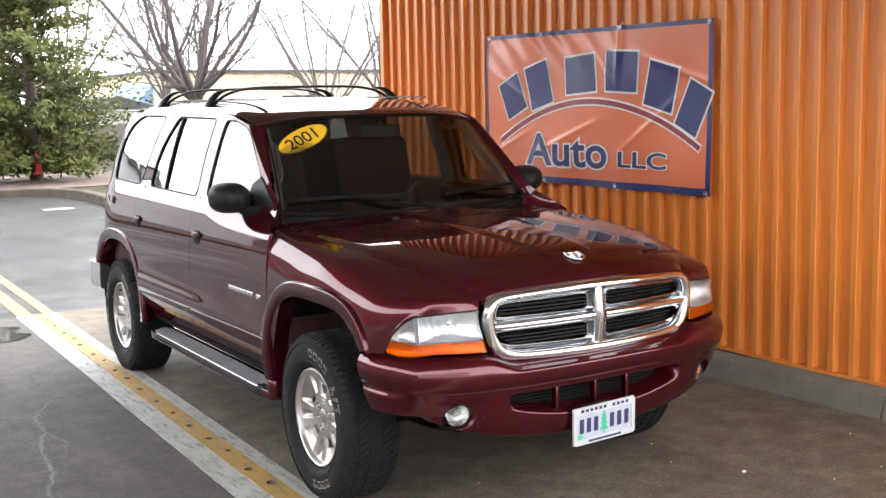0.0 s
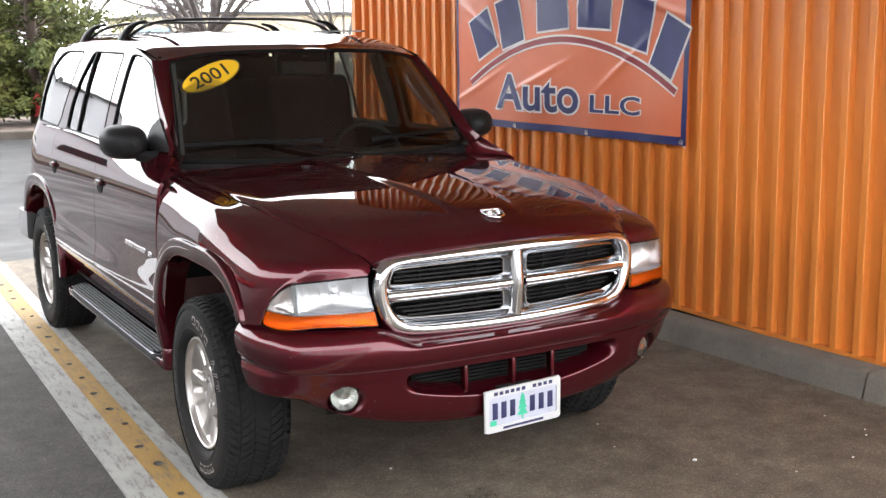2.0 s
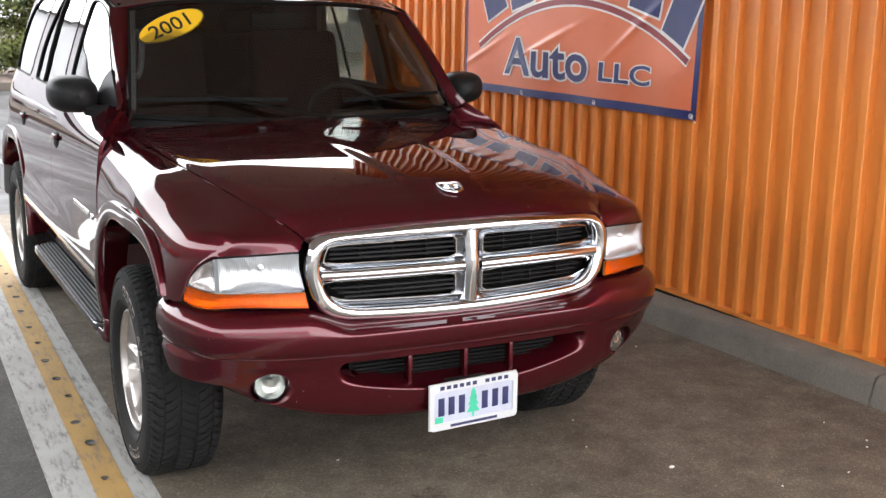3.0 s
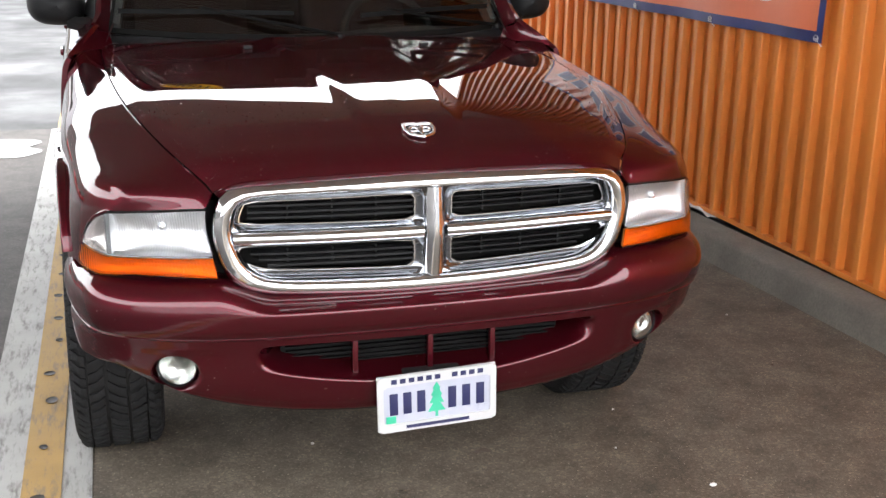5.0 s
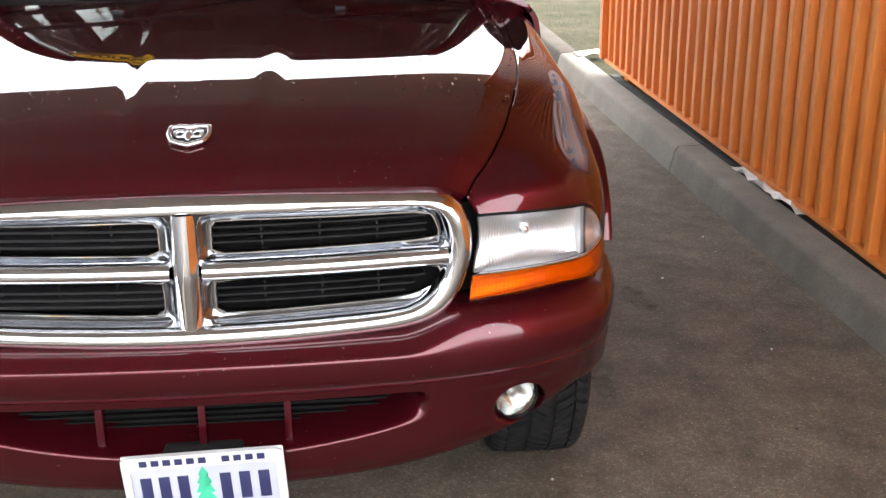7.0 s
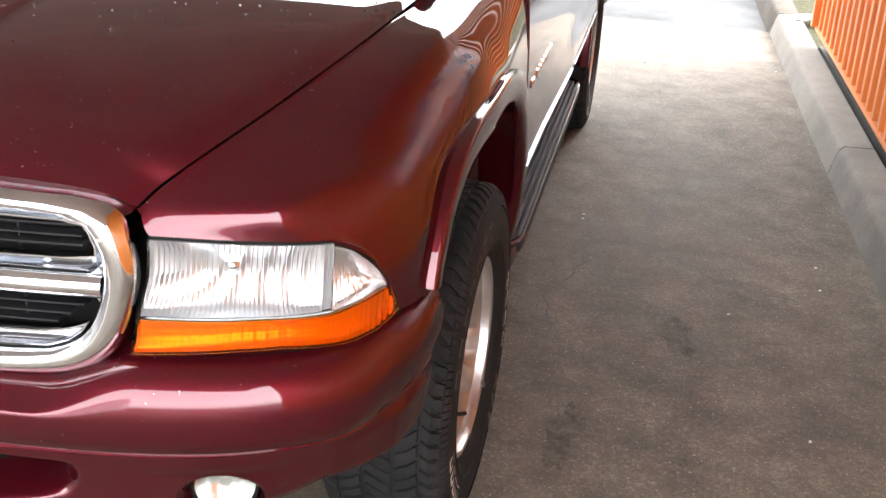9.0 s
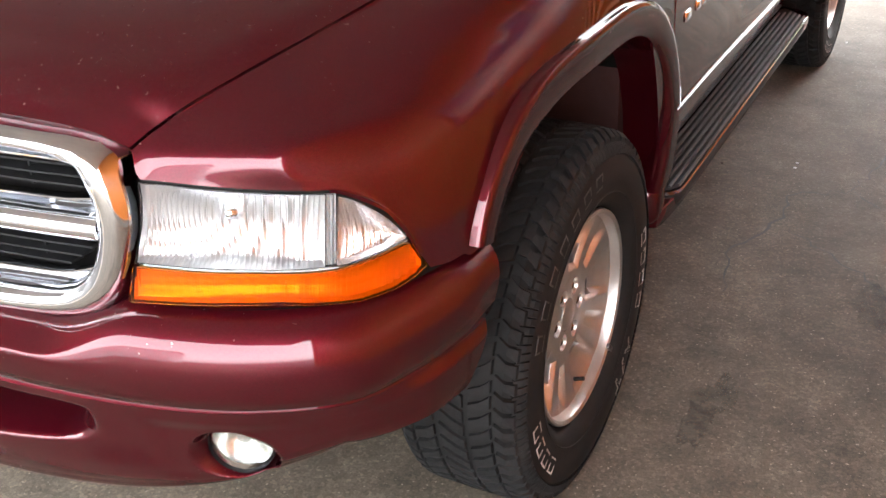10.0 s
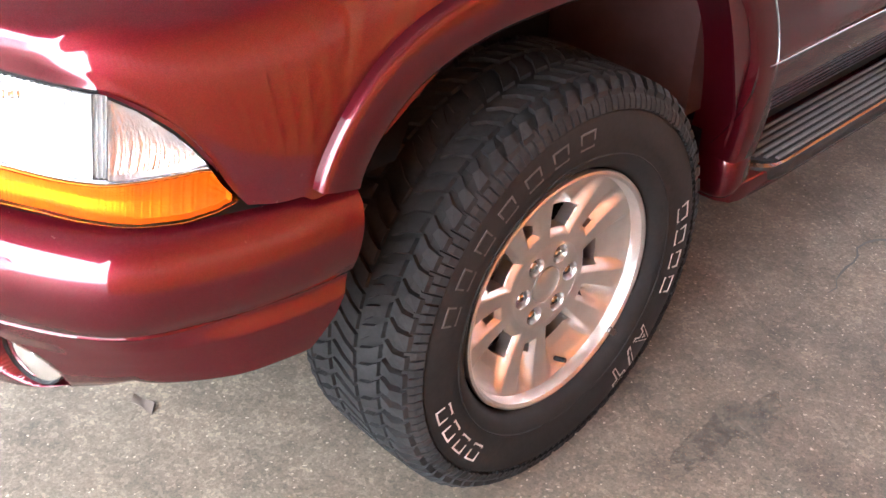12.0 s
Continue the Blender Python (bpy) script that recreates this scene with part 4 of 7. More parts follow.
def build_headlamp(side):
    h = new("headlamp")
    h.parent = suv
    tagged(h, "clear rectangular headlamp over an amber turn lamp")
    def bottom(x):
        return 0.811 - 0.006 * max(0.0, (x - 0.68) / 0.11)
    def both(p, depth=None):
        geo = thick_sheet(p, depth) if depth else sheet(p)
        return flipped(geo) if side < 0 else geo
    part("main_lens", both(lamp_patch(0.552, 0.7885, bottom, lamp_top, 0.0, 40, 16, hug=0.0), 0.003), LENS, h)
    bowl = lamp_patch(0.554, 0.778, lambda x: bottom(x) + 0.001, lambda x: lamp_top(x) - 0.002, 0.012, 289, 20, 0.026, hug=0.003, flutes=36, deep=0.0014, shut=True)
    part("main_reflector", both(bowl), MIRROR, h)
    part("bulb", (flipped if side < 0 else (lambda q: q))(ball(0.655, -0.775, 0.875, 0.012, 0.02, 0.012, 14, 10)), CHROME, h)
    part("marker_lens", both(lamp_patch(0.7895, 0.8448, marker_bottom, marker_top, 0.0, 24, 14), 0.0025), LENS, h)
    part("marker_reflector", both(lamp_patch(0.7905, 0.8440, lambda x: marker_bottom(x) + 0.001, lambda x: marker_top(x) - 0.001, 0.009, 121, 28, 0.012, flutes=19, deep=0.0022, fan=0.35, shut=True)), MARKER_BACK, h)
    part("turn_lens", both(lamp_patch(0.547, 0.8545, amber_bottom, amber_top, -0.004, 90, 14, hug=0.0), 0.003), AMBER, h, "amber turn lamp lens")
    part("turn_reflector", both(lamp_patch(0.549, 0.8535, lambda x: amber_bottom(x) + 0.001, lambda x: amber_top(x) - 0.001, 0.010, 241, 33, 0.010, hug=0.003, flutes=46, deep=0.0008, ripple=4, shut=True)), AMBER_BACK, h)
    part("housing", both(lamp_patch(0.50, 0.857, lambda x: min(amber_bottom(x) - 0.006, lamp_edge(x) - 0.002), lambda x: lamp_edge(x) + 0.003, 0.075, 60, 8)), SEAL, h)
    gasket = lamp_patch(0.556, 0.857, lambda x: lamp_top(x) + 0.0003 if x < 0.789 else min(max(marker_top(x), amber_top(x)) + 0.0005, lamp_edge(x)), lamp_edge, 0.004, 80, 3)
    part("gasket", both(gasket), SEAL, h, "thin black gasket round the lenses")
    part("divider", both(lamp_patch(0.555, 0.845, lambda x: amber_top(x) + 0.0015, lambda x: bottom(x) if x < 0.789 else marker_bottom(x) - 0.0005, 0.002, 60, 3), 0.003), LAMP_RIM, h)
    # the ribbed upright between the two clear lenses
    post = lamp_patch(0.7785, 0.7895, lambda x: 0.8055, lambda x: lamp_top(x) - 0.004, 0.006, 25, 6, flutes=3, deep=0.004)
    part("divider", both(post), LAMP_RIM, h)
    for o in h.children:
        if "lens" in o.name:
            o.visible_shadow = False
    return h


def build_nose_structure():
    plan = even_open(nose_plan(80), 40)
    short = plan[plan[:, 0] < 0.72]
    p = np.array([[(x, y + 0.19, z) for x, y in short * (0.94, 1)] for z in (0.42, 0.6, 0.75, 0.90)])
    part("inner_nose", sheet(half_and_half(p)), UNDER, suv, "black structure behind the nose panels")
    p = np.array([[(x, y + 0.06, 0.748 - 0.055 * (1 - float(smoothstep(0.40, 0.56, x)))) for x, y in plan * (0.985, 1)], [(x, y + 0.16, 0.752 - 0.055 * (1 - float(smoothstep(0.40, 0.56, x)))) for x, y in plan * (0.9, 1)]])
    part("bumper_filler", sheet(half_and_half(p)), SEAL, suv)


def build_doors(side):
    def turn(geo):
        return flipped(geo) if side < 0 else geo
    def top(y):
        return 1.135 + 0.100 * float(smoothstep(0.43, 0.60, y))
    d1 = part("front_door", turn(panel(flank(0.434, 1.498, 0.455, top, 60, 60), 0.016)), PAINT, suv, sharp=60)
    def rear_edge(z):
        return 2.43 + 0.10 * float(smoothstep(0.60, 0.95, z))
    d2 = part("rear_door", turn(panel(flank(1.502, rear_edge, 0.455, 1.235, 60, 60), 0.016)), PAINT, suv, sharp=60)
    def after(z):
        return rear_edge(z) + 0.004
    def low(y):
        yy = y - REAR
        return arch_z(REAR_ARCH, yy) + 0.03 if abs(yy) < 0.46 else 0.52
    q = flank(2.50, 3.52, low, 1.235, 70, 50)
    gap = np.array([[after(q[i, j, 2]) for j in range(q.shape[1])] for i in range(q.shape[0])])
    s = np.linspace(0, 1, q.shape[1])[None]
    q[..., 1] = gap + s * (3.52 - gap)
    q[..., 0] = side_x(q[..., 1], q[..., 2])
    part("quarter_panel", turn(panel(q, 0.016)), PAINT, suv, sharp=60)
    # rocker under the doors
    rock = np.array([[(x, y, z) for y in np.linspace(0.43, 2.47, 30)] for x, z in ((0.832, 0.452), (0.812, 0.430), (0.785, 0.404), (0.75, 0.388))])
    part("rocker", turn(sheet(rock, flip=False)), PAINT, suv)
    # rub strips low on the doors
    for door, a, b in ((d1, 0.47, 1.47), (d2, 1.53, 2.42)):
        for z0, wdt, mat in ((0.628, 0.0011, PAINT),):
            path = [(float(side_x(y, z0)) + 0.003, y, z0) for y in np.linspace(a, b, 16)]
            part("rub_strip", turn(sweep(path, [(-0.008, -wdt), (0.001, -wdt), (0.003, -wdt * 0.5), (0.003, wdt * 0.5), (0.001, wdt), (-0.008, wdt)])), mat, door)
    for door, y in ((d1, 1.385), (d2, 2.45)):
        cup = part("door_handle", turn(ball(float(side_x(y, 1.03)) - 0.004, y, 1.03, 0.012, 0.055, 0.038, 24, 12, 0.6)), SEAL, door, "black recessed door handle")
        part("grip", turn(box(float(side_x(y, 1.045)) + 0.010, y, 1.045, 0.016, 0.10, 0.026, 0.006)), PAINT, cup)
    # name script on the front door, as plain bars
    xb = 0.905
    for k in range(7):
        part("name_bar", turn(box(xb, 0.90 - 0.047 * k, 0.825, 0.006, 0.034, 0.022, 0.003)), CHROME, d1)
    part("name_bar", turn(box(xb, 0.53, 0.823, 0.006, 0.045, 0.022, 0.003)), CHROME, d1)


WINDOWS = [
    ("front_window", [(0.58, 1.233), (1.44, 1.235), (1.44, 1.690), (1.27, 1.672), (1.06, 1.625)], [(0.70, 1.262), (1.365, 1.255), (1.335, 1.648), (1.20, 1.645), (1.03, 1.596)], [0.03, 0.03, 0.03, 0.05, 0.06]),
    ("rear_window", [(1.44, 1.235), (2.44, 1.235), (2.22, 1.690), (1.44, 1.690)], [(1.53, 1.242), (2.34, 1.252), (2.305, 1.45), (2.11, 1.664), (1.50, 1.655)], [0.03, 0.04, 0.12, 0.04, 0.03]),
    ("quarter_window", [(2.44, 1.235), (3.40, 1.235), (3.10, 1.690), (2.22, 1.690)], [(2.55, 1.252), (3.14, 1.262), (3.15, 1.40), (3.06, 1.58), (2.85, 1.668), (2.37, 1.668)], [0.05, 0.05, 0.08, 0.12, 0.08, 0.04]),
]


def thick_pane(on, c, hole):
    outer = [on(c + (hole - c) * k, 0.008) for k in (0.33, 0.66, 1.0)]
    inner = [on(c + (hole - c) * k, 0.012) for k in (1.0, 0.66, 0.33)]
    a = sheet(np.array(outer + inner), close_u=True, flip=True)
    return join(a, flip_faces(fill(outer[0])[0], fill(outer[0])[1], False), flip_faces(fill(inner[-1])[0], fill(inner[-1])[1], True))


def flip_faces(v, f, on):
    return v, [tuple(reversed(q)) for q in f] if on else f


def thick_sheet(p, d):
    q = p - normals(p) * d
    v, f = sheet(p)
    k = len(v)
    v2, f2 = sheet(q, flip=True)
    nv, nu = p.shape[:2]
    edge = list(range(nu)) + [i * nu + nu - 1 for i in range(1, nv)] + [(nv - 1) * nu + j for j in range(nu - 2, -1, -1)] + [i * nu for i in range(nv - 2, 0, -1)]
    ring = [(edge[(i + 1) % len(edge)], edge[i], edge[i] + k, edge[(i + 1) % len(edge)] + k) for i in range(len(edge))]
    return v + v2, f + [tuple(a + k for a in t) for t in f2] + ring


def build_greenhouse(side):
    def turn(geo):
        return flipped(geo) if side < 0 else geo
    n = 128
    def on(q, inset=0.0):
        return [(float(side_x(y, z)) - inset, y, z) for y, z in q]
    for name, cell, win, r in WINDOWS:
        c = np.mean(np.array(win), axis=0)
        hole = by_angle(rounded(win, r, 8), c, n)
        out = by_angle(cell, c, n)
        seal = c + (hole - c) * 1.012 + np.sign(hole - c) * 0.003
        frame_geo = [np.array(on(out + (seal - out) * k / 5)) for k in range(6)]
        wall = part(name + "_frame", turn(sheet(np.array(frame_geo), close_u=True)), PAINT, suv, "body-coloured window frame", sharp=60)
        rub = np.array([on(seal), on(seal, -0.003), on(hole, -0.001), on(hole, 0.012), on(hole, 0.035)])
        part("seal", turn(sheet(rub, close_u=True)), SEAL, wall)
        liner = np.array([on(hole, 0.035), on(c + (hole - c) * 1.12, 0.045)])
        part("liner", turn(sheet(liner, close_u=True)), PILLAR, wall)
        geo = thick_pane(on, c, hole)
        pane = part("pane", turn(geo), TINT, wall, "dark tinted side glass")
        pane.visible_shadow = False
        if name == "rear_window":
            bar = [(float(side_x(y, z)) - 0.002, y, z) for y, z in zip(np.linspace(2.067, 2.045, 12), np.linspace(1.250, 1.661, 12))]
            part("divider_bar", turn(sweep(bar, [(-0.009, -0.006), (0.009, -0.006), (0.009, 0.006), (-0.009, 0.006)], up=(1, 0, 0))), SEAL, wall)
    # windscreen pillar
    rows = []
    for t in np.linspace(0, 1, 14):
        a = np.array((0.728, 0.628, 1.191)) * (1 - t) + np.array((0.628, 1.024, 1.616)) * t
        z = 1.233 + (1.625 - 1.233) * t
        y = 0.58 + (1.06 - 0.58) * t
        b = np.array((float(side_x(y, z)), y, z))
        mid = (a + b) / 2 + np.array((0.008, -0.014, 0.003))
        rows.append(spline([a, mid, b], 9))
    part("windscreen_pillar", turn(panel(np.array(rows), 0.02, False)), PAINT, suv)
    rows = []
    for t in np.linspace(0, 1, 8):
        rows.append(spline([(0.728 - 0.02 * t, 0.628 + 0.004 * t, 1.191 - 0.06 * t), (0.762 + 0.012 * t, 0.598 - 0.05 * t, 1.206 - 0.060 * t), (float(side_x(0.58 - 0.146 * t, 1.235 - 0.098 * t)), 0.58 - 0.146 * t, 1.235 - 0.098 * t)], 9))
    base = np.array(rows)
    part("pillar_foot", turn(sheet(base)), PAINT, suv)


def windscreen(rows_n=24, cols=48, off=0.0):
    rows = []
    for t in np.linspace(0, 1, rows_n):
        half = [(0, 0.462 + 0.50 * t, 1.172 + 0.492 * t), (0.25, 0.478 + 0.496 * t, 1.175 + 0.489 * t), (0.48, 0.523 + 0.473 * t, 1.182 + 0.470 * t), (0.730 - 0.100 * t, 0.630 + 0.396 * t, 1.193 + 0.425 * t)]
        rows.append(spline(half, cols // 2 + 1) + np.array((0, -0.02, 0.02)) * math.sin(math.pi * t) * 0.6)
    p = half_and_half(np.array(rows))
    return p + normals(p) * off


def build_screen_and_roof():
    ws = part("windscreen", thick_sheet(windscreen(), 0.005), GLASS, suv, "clear raked windscreen")
    ws.visible_shadow = False
    p = windscreen(60, 120, 0.0015)
    # black ceramic band round the glass
    def strip(q):
        return sheet(q)
    part("glass_band", join(strip(p[:3]), strip(p[-3:]), strip(p[:, :2]), strip(p[:, -2:])), SEAL, ws)
    # year sticker inside the top corner of the glass
    sticker(ws)
    rows = [
        [(0, 0.966, 1.668), (0.3, 0.978, 1.662), (0.5, 1.002, 1.650), (0.60, 1.020, 1.634), (0.664, 1.045, 1.622)],
        [(0, 1.12, 1.704), (0.3, 1.13, 1.700), (0.5, 1.16, 1.692), (0.61, 1.20, 1.684), (0.680, 1.26, 1.672)],
        [(0, 1.48, 1.750), (0.3, 1.48, 1.747), (0.5, 1.49, 1.737), (0.62, 1.495, 1.719), (0.688, 1.50, 1.690)],
        [(0, 2.0, 1.768), (0.3, 2.0, 1.765), (0.5, 2.0, 1.754), (0.62, 2.0, 1.732), (0.688, 2.0, 1.690)],
        [(0, 2.7, 1.768), (0.3, 2.7, 1.765), (0.5, 2.7, 1.754), (0.62, 2.7, 1.731), (0.688, 2.7, 1.690)],
        [(0, 3.16, 1.742), (0.3, 3.15, 1.740), (0.5, 3.13, 1.731), (0.62, 3.11, 1.715), (0.68, 3.09, 1.690)],
    ]
    roof = part("roof", panel(half_and_half(patch(rows, 40, 70)), 0.02), PAINT, suv, sharp=60)
    for x in (-0.50, 0.50):
        groove = [(x, y, 1.748 + 0.009 * math.sin((y - 1.2) / 2.1 * math.pi)) for y in np.linspace(1.3, 3.1, 20)]
        part("roof_strip", sweep(groove, [(-0.012, 0), (0.012, 0), (0.009, 0.008), (-0.009, 0.008)]), BLACK, roof)
    for y in (1.86, 2.72):
        xs = np.linspace(-0.585, 0.585, 41)
        path = [(x, y, 1.735 + 0.088 * (1 - abs(x / 0.585) ** 6) + 0.006 * (1 - (x / 0.585) ** 2)) for x in xs]
        bar = part("roof_bar", sweep(path, spline([(-0.022, 0), (0, 0.010), (0.022, 0), (0, -0.007), (-0.022, 0)], 14)[:-1]), BLACK, suv, "black roof rack cross bar")
        for sx in (-1, 1):
            line = spline([(0.625, 1.700), (0.612, 1.735), (0.588, 1.772), (0.545, 1.806), (0.49, 1.820)], 14)
            rings = []
            for k, (fx, fz) in enumerate(line):
                t = k / 13
                ry, rt = 0.052 * (1 - t) + 0.024 * t, 0.026 * (1 - t) + 0.010 * t
                rings.append([(sx * (fx + rt * math.cos(a) * 0.8), y + ry * math.sin(a), fz + rt * math.cos(a) * 0.6) for a in np.linspace(0, 2 * math.pi, 16, endpoint=False)])
            part("bar_foot", sheet(np.array(rings), close_u=True, flip=sx < 0), BLACK, bar)
    # tail
    rows = []
    for z in (0.55, 0.8, 1.05, 1.235, 1.45, 1.69):
        ye = 3.52 if z <= 1.235 else 3.52 - (z - 1.235) / 0.455 * 0.42
        xs = float(side_x(min(ye, 3.52), z))
        rows.append([(0, ye + 0.14, z), (0.35, ye + 0.13, z), (xs - 0.12, ye + 0.09, z), (xs, ye, z)])
    part("tailgate", sheet(half_and_half(patch(rows, 24, 30)), flip=True), PAINT, suv)
    rb = [(x, 3.54 + 0.17 * (1 - (abs(x) / 0.9) ** 6), 0.58) for x in np.linspace(-0.89, 0.89, 40)]
    rb = [(-0.885, 3.33, 0.58)] + rb + [(0.885, 3.33, 0.58)]
    part("rear_bumper", sweep(rb, spline([(-0.03, 0.085), (0.02, 0.075), (0.04, 0.02), (0.025, -0.07), (-0.03, -0.08), (-0.03, 0.085)], 24)[:-1]), STEEL, suv, "silver rear bumper")


def sticker(ws):
    # the glass's local plane near the corner
    o = Vector((-0.482, 0.880, 1.548))
    side_v = Vector((0.277, 0.010, 0.118)).normalized()
    glass_n = Vector((-0.12, -0.72, 0.68))
    glass_n = (glass_n - side_v * glass_n.dot(side_v)).normalized()
    up = glass_n.cross(side_v)
    m = Matrix((side_v, up, glass_n)).transposed().to_4x4()
    m.translation = o + glass_n * 0.004
    a, b = 0.152, 0.066
    def ell(k, z):
        return [(a * k * math.cos(t), (b * k) * math.sin(t), z) for t in np.linspace(0, 2 * math.pi, 64, endpoint=False)]
    s = part("year_sticker", moved(join(fill(ell(1.0, 0.001)), bridge(ell(1.0, -0.001), ell(1.0, 0.001))), m), STICKER, ws, "yellow oval sticker reading 2001")
    part("border", moved(bridge(ell(1.0, 0.0018), ell(0.95, 0.0018)), m), INK, s)
    geo = letters("2001", 0.098, 0.0, 0.0012)
    part("figures", moved(geo, m @ pose(0, -0.002, 0.0022)), INK, s, smooth=False)


def build_cowl_and_wipers():
    rows = []
    for t in np.linspace(0, 1, 8):
        rows.append(spline([(0, 0.425 + 0.06 * t, 1.160 + 0.016 * math.sin(t * 2)), (0.28, 0.445 + 0.06 * t, 1.160 + 0.016 * math.sin(t * 2)), (0.53, 0.505 + 0.06 * t, 1.150 + 0.03 * math.sin(t * 2)), (0.72, 0.61 + 0.05 * t, 1.125 + 0.06 * t)], 30))
    part("cowl", sheet(half_and_half(np.array(rows))), BLACK, suv, "black grille under the windscreen")
    def on_glass(x, h):
        return (x, 0.462 + 0.30 * x * x + 0.72 * h - 0.024, 1.172 + 0.03 * x * x + 0.70 * h + 0.020)
    for foot, elbow, tip, b0, b1 in (((0.05, 0.0), (-0.20, 0.062), (-0.42, 0.118), (-0.69, 0.088), (-0.10, 0.104)), ((0.68, 0.0), (0.43, 0.060), (0.24, 0.112), (0.66, 0.098), (0.14, 0.090))):
        w = new("wiper")
        w.parent = suv
        arm = spline([on_glass(*foot), on_glass(*elbow), on_glass(*tip)], 16)
        part("arm", sweep(arm, [(-0.010, 0), (-0.005, 0.007), (0.005, 0.007), (0.010, 0), (0, -0.004)]), WIPER, w)
        blade = [on_glass(b0[0] + (b1[0] - b0[0]) * t, b0[1] + (b1[1] - b0[1]) * t + 0.008 * math.sin(math.pi * t)) for t in np.linspace(0, 1, 16)]
        part("blade", sweep(blade, [(-0.005, -0.010), (0.005, -0.010), (0.003, 0.006), (-0.003, 0.006)]), WIPER, w)
        part("pivot", moved(lathe([(0, 0.001), (0.002, 0.012), (-0.01, 0.016)], 14), Matrix.Translation(on_glass(*foot)) @ pose(0, 0, 0, 0, -90, 0)), BLACK, w)


WIPER = material("wiper_black", (0.005, 0.005, 0.005), 0.6, Specular_IOR_Level=0.08)


def build_mirror(side):
    def turn(geo):
        return flipped(geo) if side < 0 else geo
    m = new("door_mirror")
    m.parent = suv
    tagged(m, "black plastic door mirror")
    rows = []
    for t in np.linspace(0, 1, 20):
        y = 0.745 + 0.145 * t
        r = (1 - (1 - t) ** 2.6) ** 0.5 if t < 1 else 1.0
        r = max(r, 0.03)
        rows.append([(0.895 + 0.105 * r * sx * (1.0 if sx > 0 else 0.92), y, 1.274 + 0.076 * r * sz + 0.004 * sx) for sx, sz in [(math.copysign(abs(math.cos(a)) ** 0.72, math.cos(a)), math.copysign(abs(math.sin(a)) ** 0.8, math.sin(a))) for a in np.linspace(0, 2 * math.pi, 40, endpoint=False)]])
    shell = sheet(np.array(rows), close_u=True)
    part("shell", turn(shell), BLACK, m)
    part("mirror_glass", turn(fill([(0.895 + (x - 0.895) * 0.94, 0.887, 1.274 + (z - 1.274) * 0.92) for x, y, z in rows[-1]])), MIRROR_FLAT, m)
    arm = np.array([spline([(0.865, 0.80, 1.222), (0.815, 0.76, 1.214), (0.765, 0.72, 1.226)], 8) + np.array(o) for o in ((0, -0.03, 0.0), (0, 0.0, 0.022), (0, 0.05, 0.012), (0, 0.05, -0.02), (0, 0, -0.028), (0, -0.03, 0.0))])
    part("arm", turn(sheet(arm)), BLACK, m)
    sail = extruded([(float(side_x(y, z)) - 0.004, y, z) for y, z in ((0.60, 1.238), (0.90, 1.240), (0.86, 1.34), (0.80, 1.375))], (0.012, 0, 0))
    part("mount", turn(sail), BLACK, m)


MIRROR_FLAT = material("mirror_glass", (0.85, 0.87, 0.88), 0.02, 1.0)


def build_step(side):
    def turn(geo):
        return flipped(geo) if side < 0 else geo
    b = new("running_board")
    b.parent = suv
    tagged(b, "running board with a ribbed black tread and bright edge")
    y0, y1 = 0.550, 2.34
    out = rounded([(0.788, y0), (0.903, y0 + 0.012), (0.903, y1 - 0.09), (0.788, y1)], [0.04, 0.065, 0.11, 0.04], 8)
    o = even(out, 120)
    def at(line, z):
        return [(x, y, z) for x, y in line]
    # the maroon moulding that carries the board and ends in a lip under the wheel arch
    shape = even(rounded([(0.745, 0.462), (0.885, 0.468), (0.897, 0.60), (0.897, 2.36), (0.745, 2.40)], [0.01, 0.035, 0.10, 0.08, 0.01], 8), 140)
    m = np.array((0.82, 1.43))
    loops = [at(m + (shape - m) * k, z) for k, z in (((0.90, 0.992), 0.322), ((0.97, 0.998), 0.326), ((1.0, 1.0), 0.340), ((0.995, 1.0), 0.354), ((0.97, 0.998), 0.3625), ((0.93, 0.995), 0.3645))]
    part("moulding", turn(join(sheet(np.array(loops), close_u=True), fill(loops[-1]))), PAINT, b, "maroon moulding under the tread")
    part("moulding_end", turn(ball(0.806, 0.503, 0.382, 0.080, 0.048, 0.058, 28, 18, 0.55)), PAINT, b)
    c = np.array((0.8455, 1.445))
    small = c + (o - c) * (0.94, 0.988)
    body = np.array([at(small, 0.338), at(o, 0.344), at(c + (o - c) * (1.02, 1.002), 0.354), at(o, 0.366), at(small, 0.372)])
    part("board", turn(join(sheet(body, close_u=True), fill(at(small, 0.372)))), TRIM, b)
    trim_line = c + (o - c) * (0.985, 0.998)
    part("skirt", turn(bridge(at(c + (o - c) * (1.02, 1.002), 0.356), at(trim_line, 0.371))), TRIM, b)
    part("edge_trim", turn(bridge(at(trim_line, 0.371), at(small, 0.376))), DARK_CHROME, b, "bright edge trim")
    pad = c + (o - c) * (0.90, 0.980)
    part("tread_pad", turn(join(fill(at(pad, 0.379)), bridge(at(pad, 0.37), at(pad, 0.379)))), BOARD_PAD, b)
    for k in range(6):
        x = 0.801 + 0.0178 * k
        part("tread_rib", turn(sweep([(x, y0 + 0.036 + 0.010 * abs(k - 2.5) ** 1.3, 0.379), (x, y1 - 0.085 - 0.012 * abs(k - 2), 0.379)], [(-0.0045, 0), (-0.0022, 0.005), (0.0022, 0.005), (0.0045, 0)])), STEP_RIB, b)
    for y in (0.72, 1.43, 2.14):
        part("bracket", turn(box(0.80, y, 0.33, 0.12, 0.05, 0.04, 0.006)), UNDER, b)


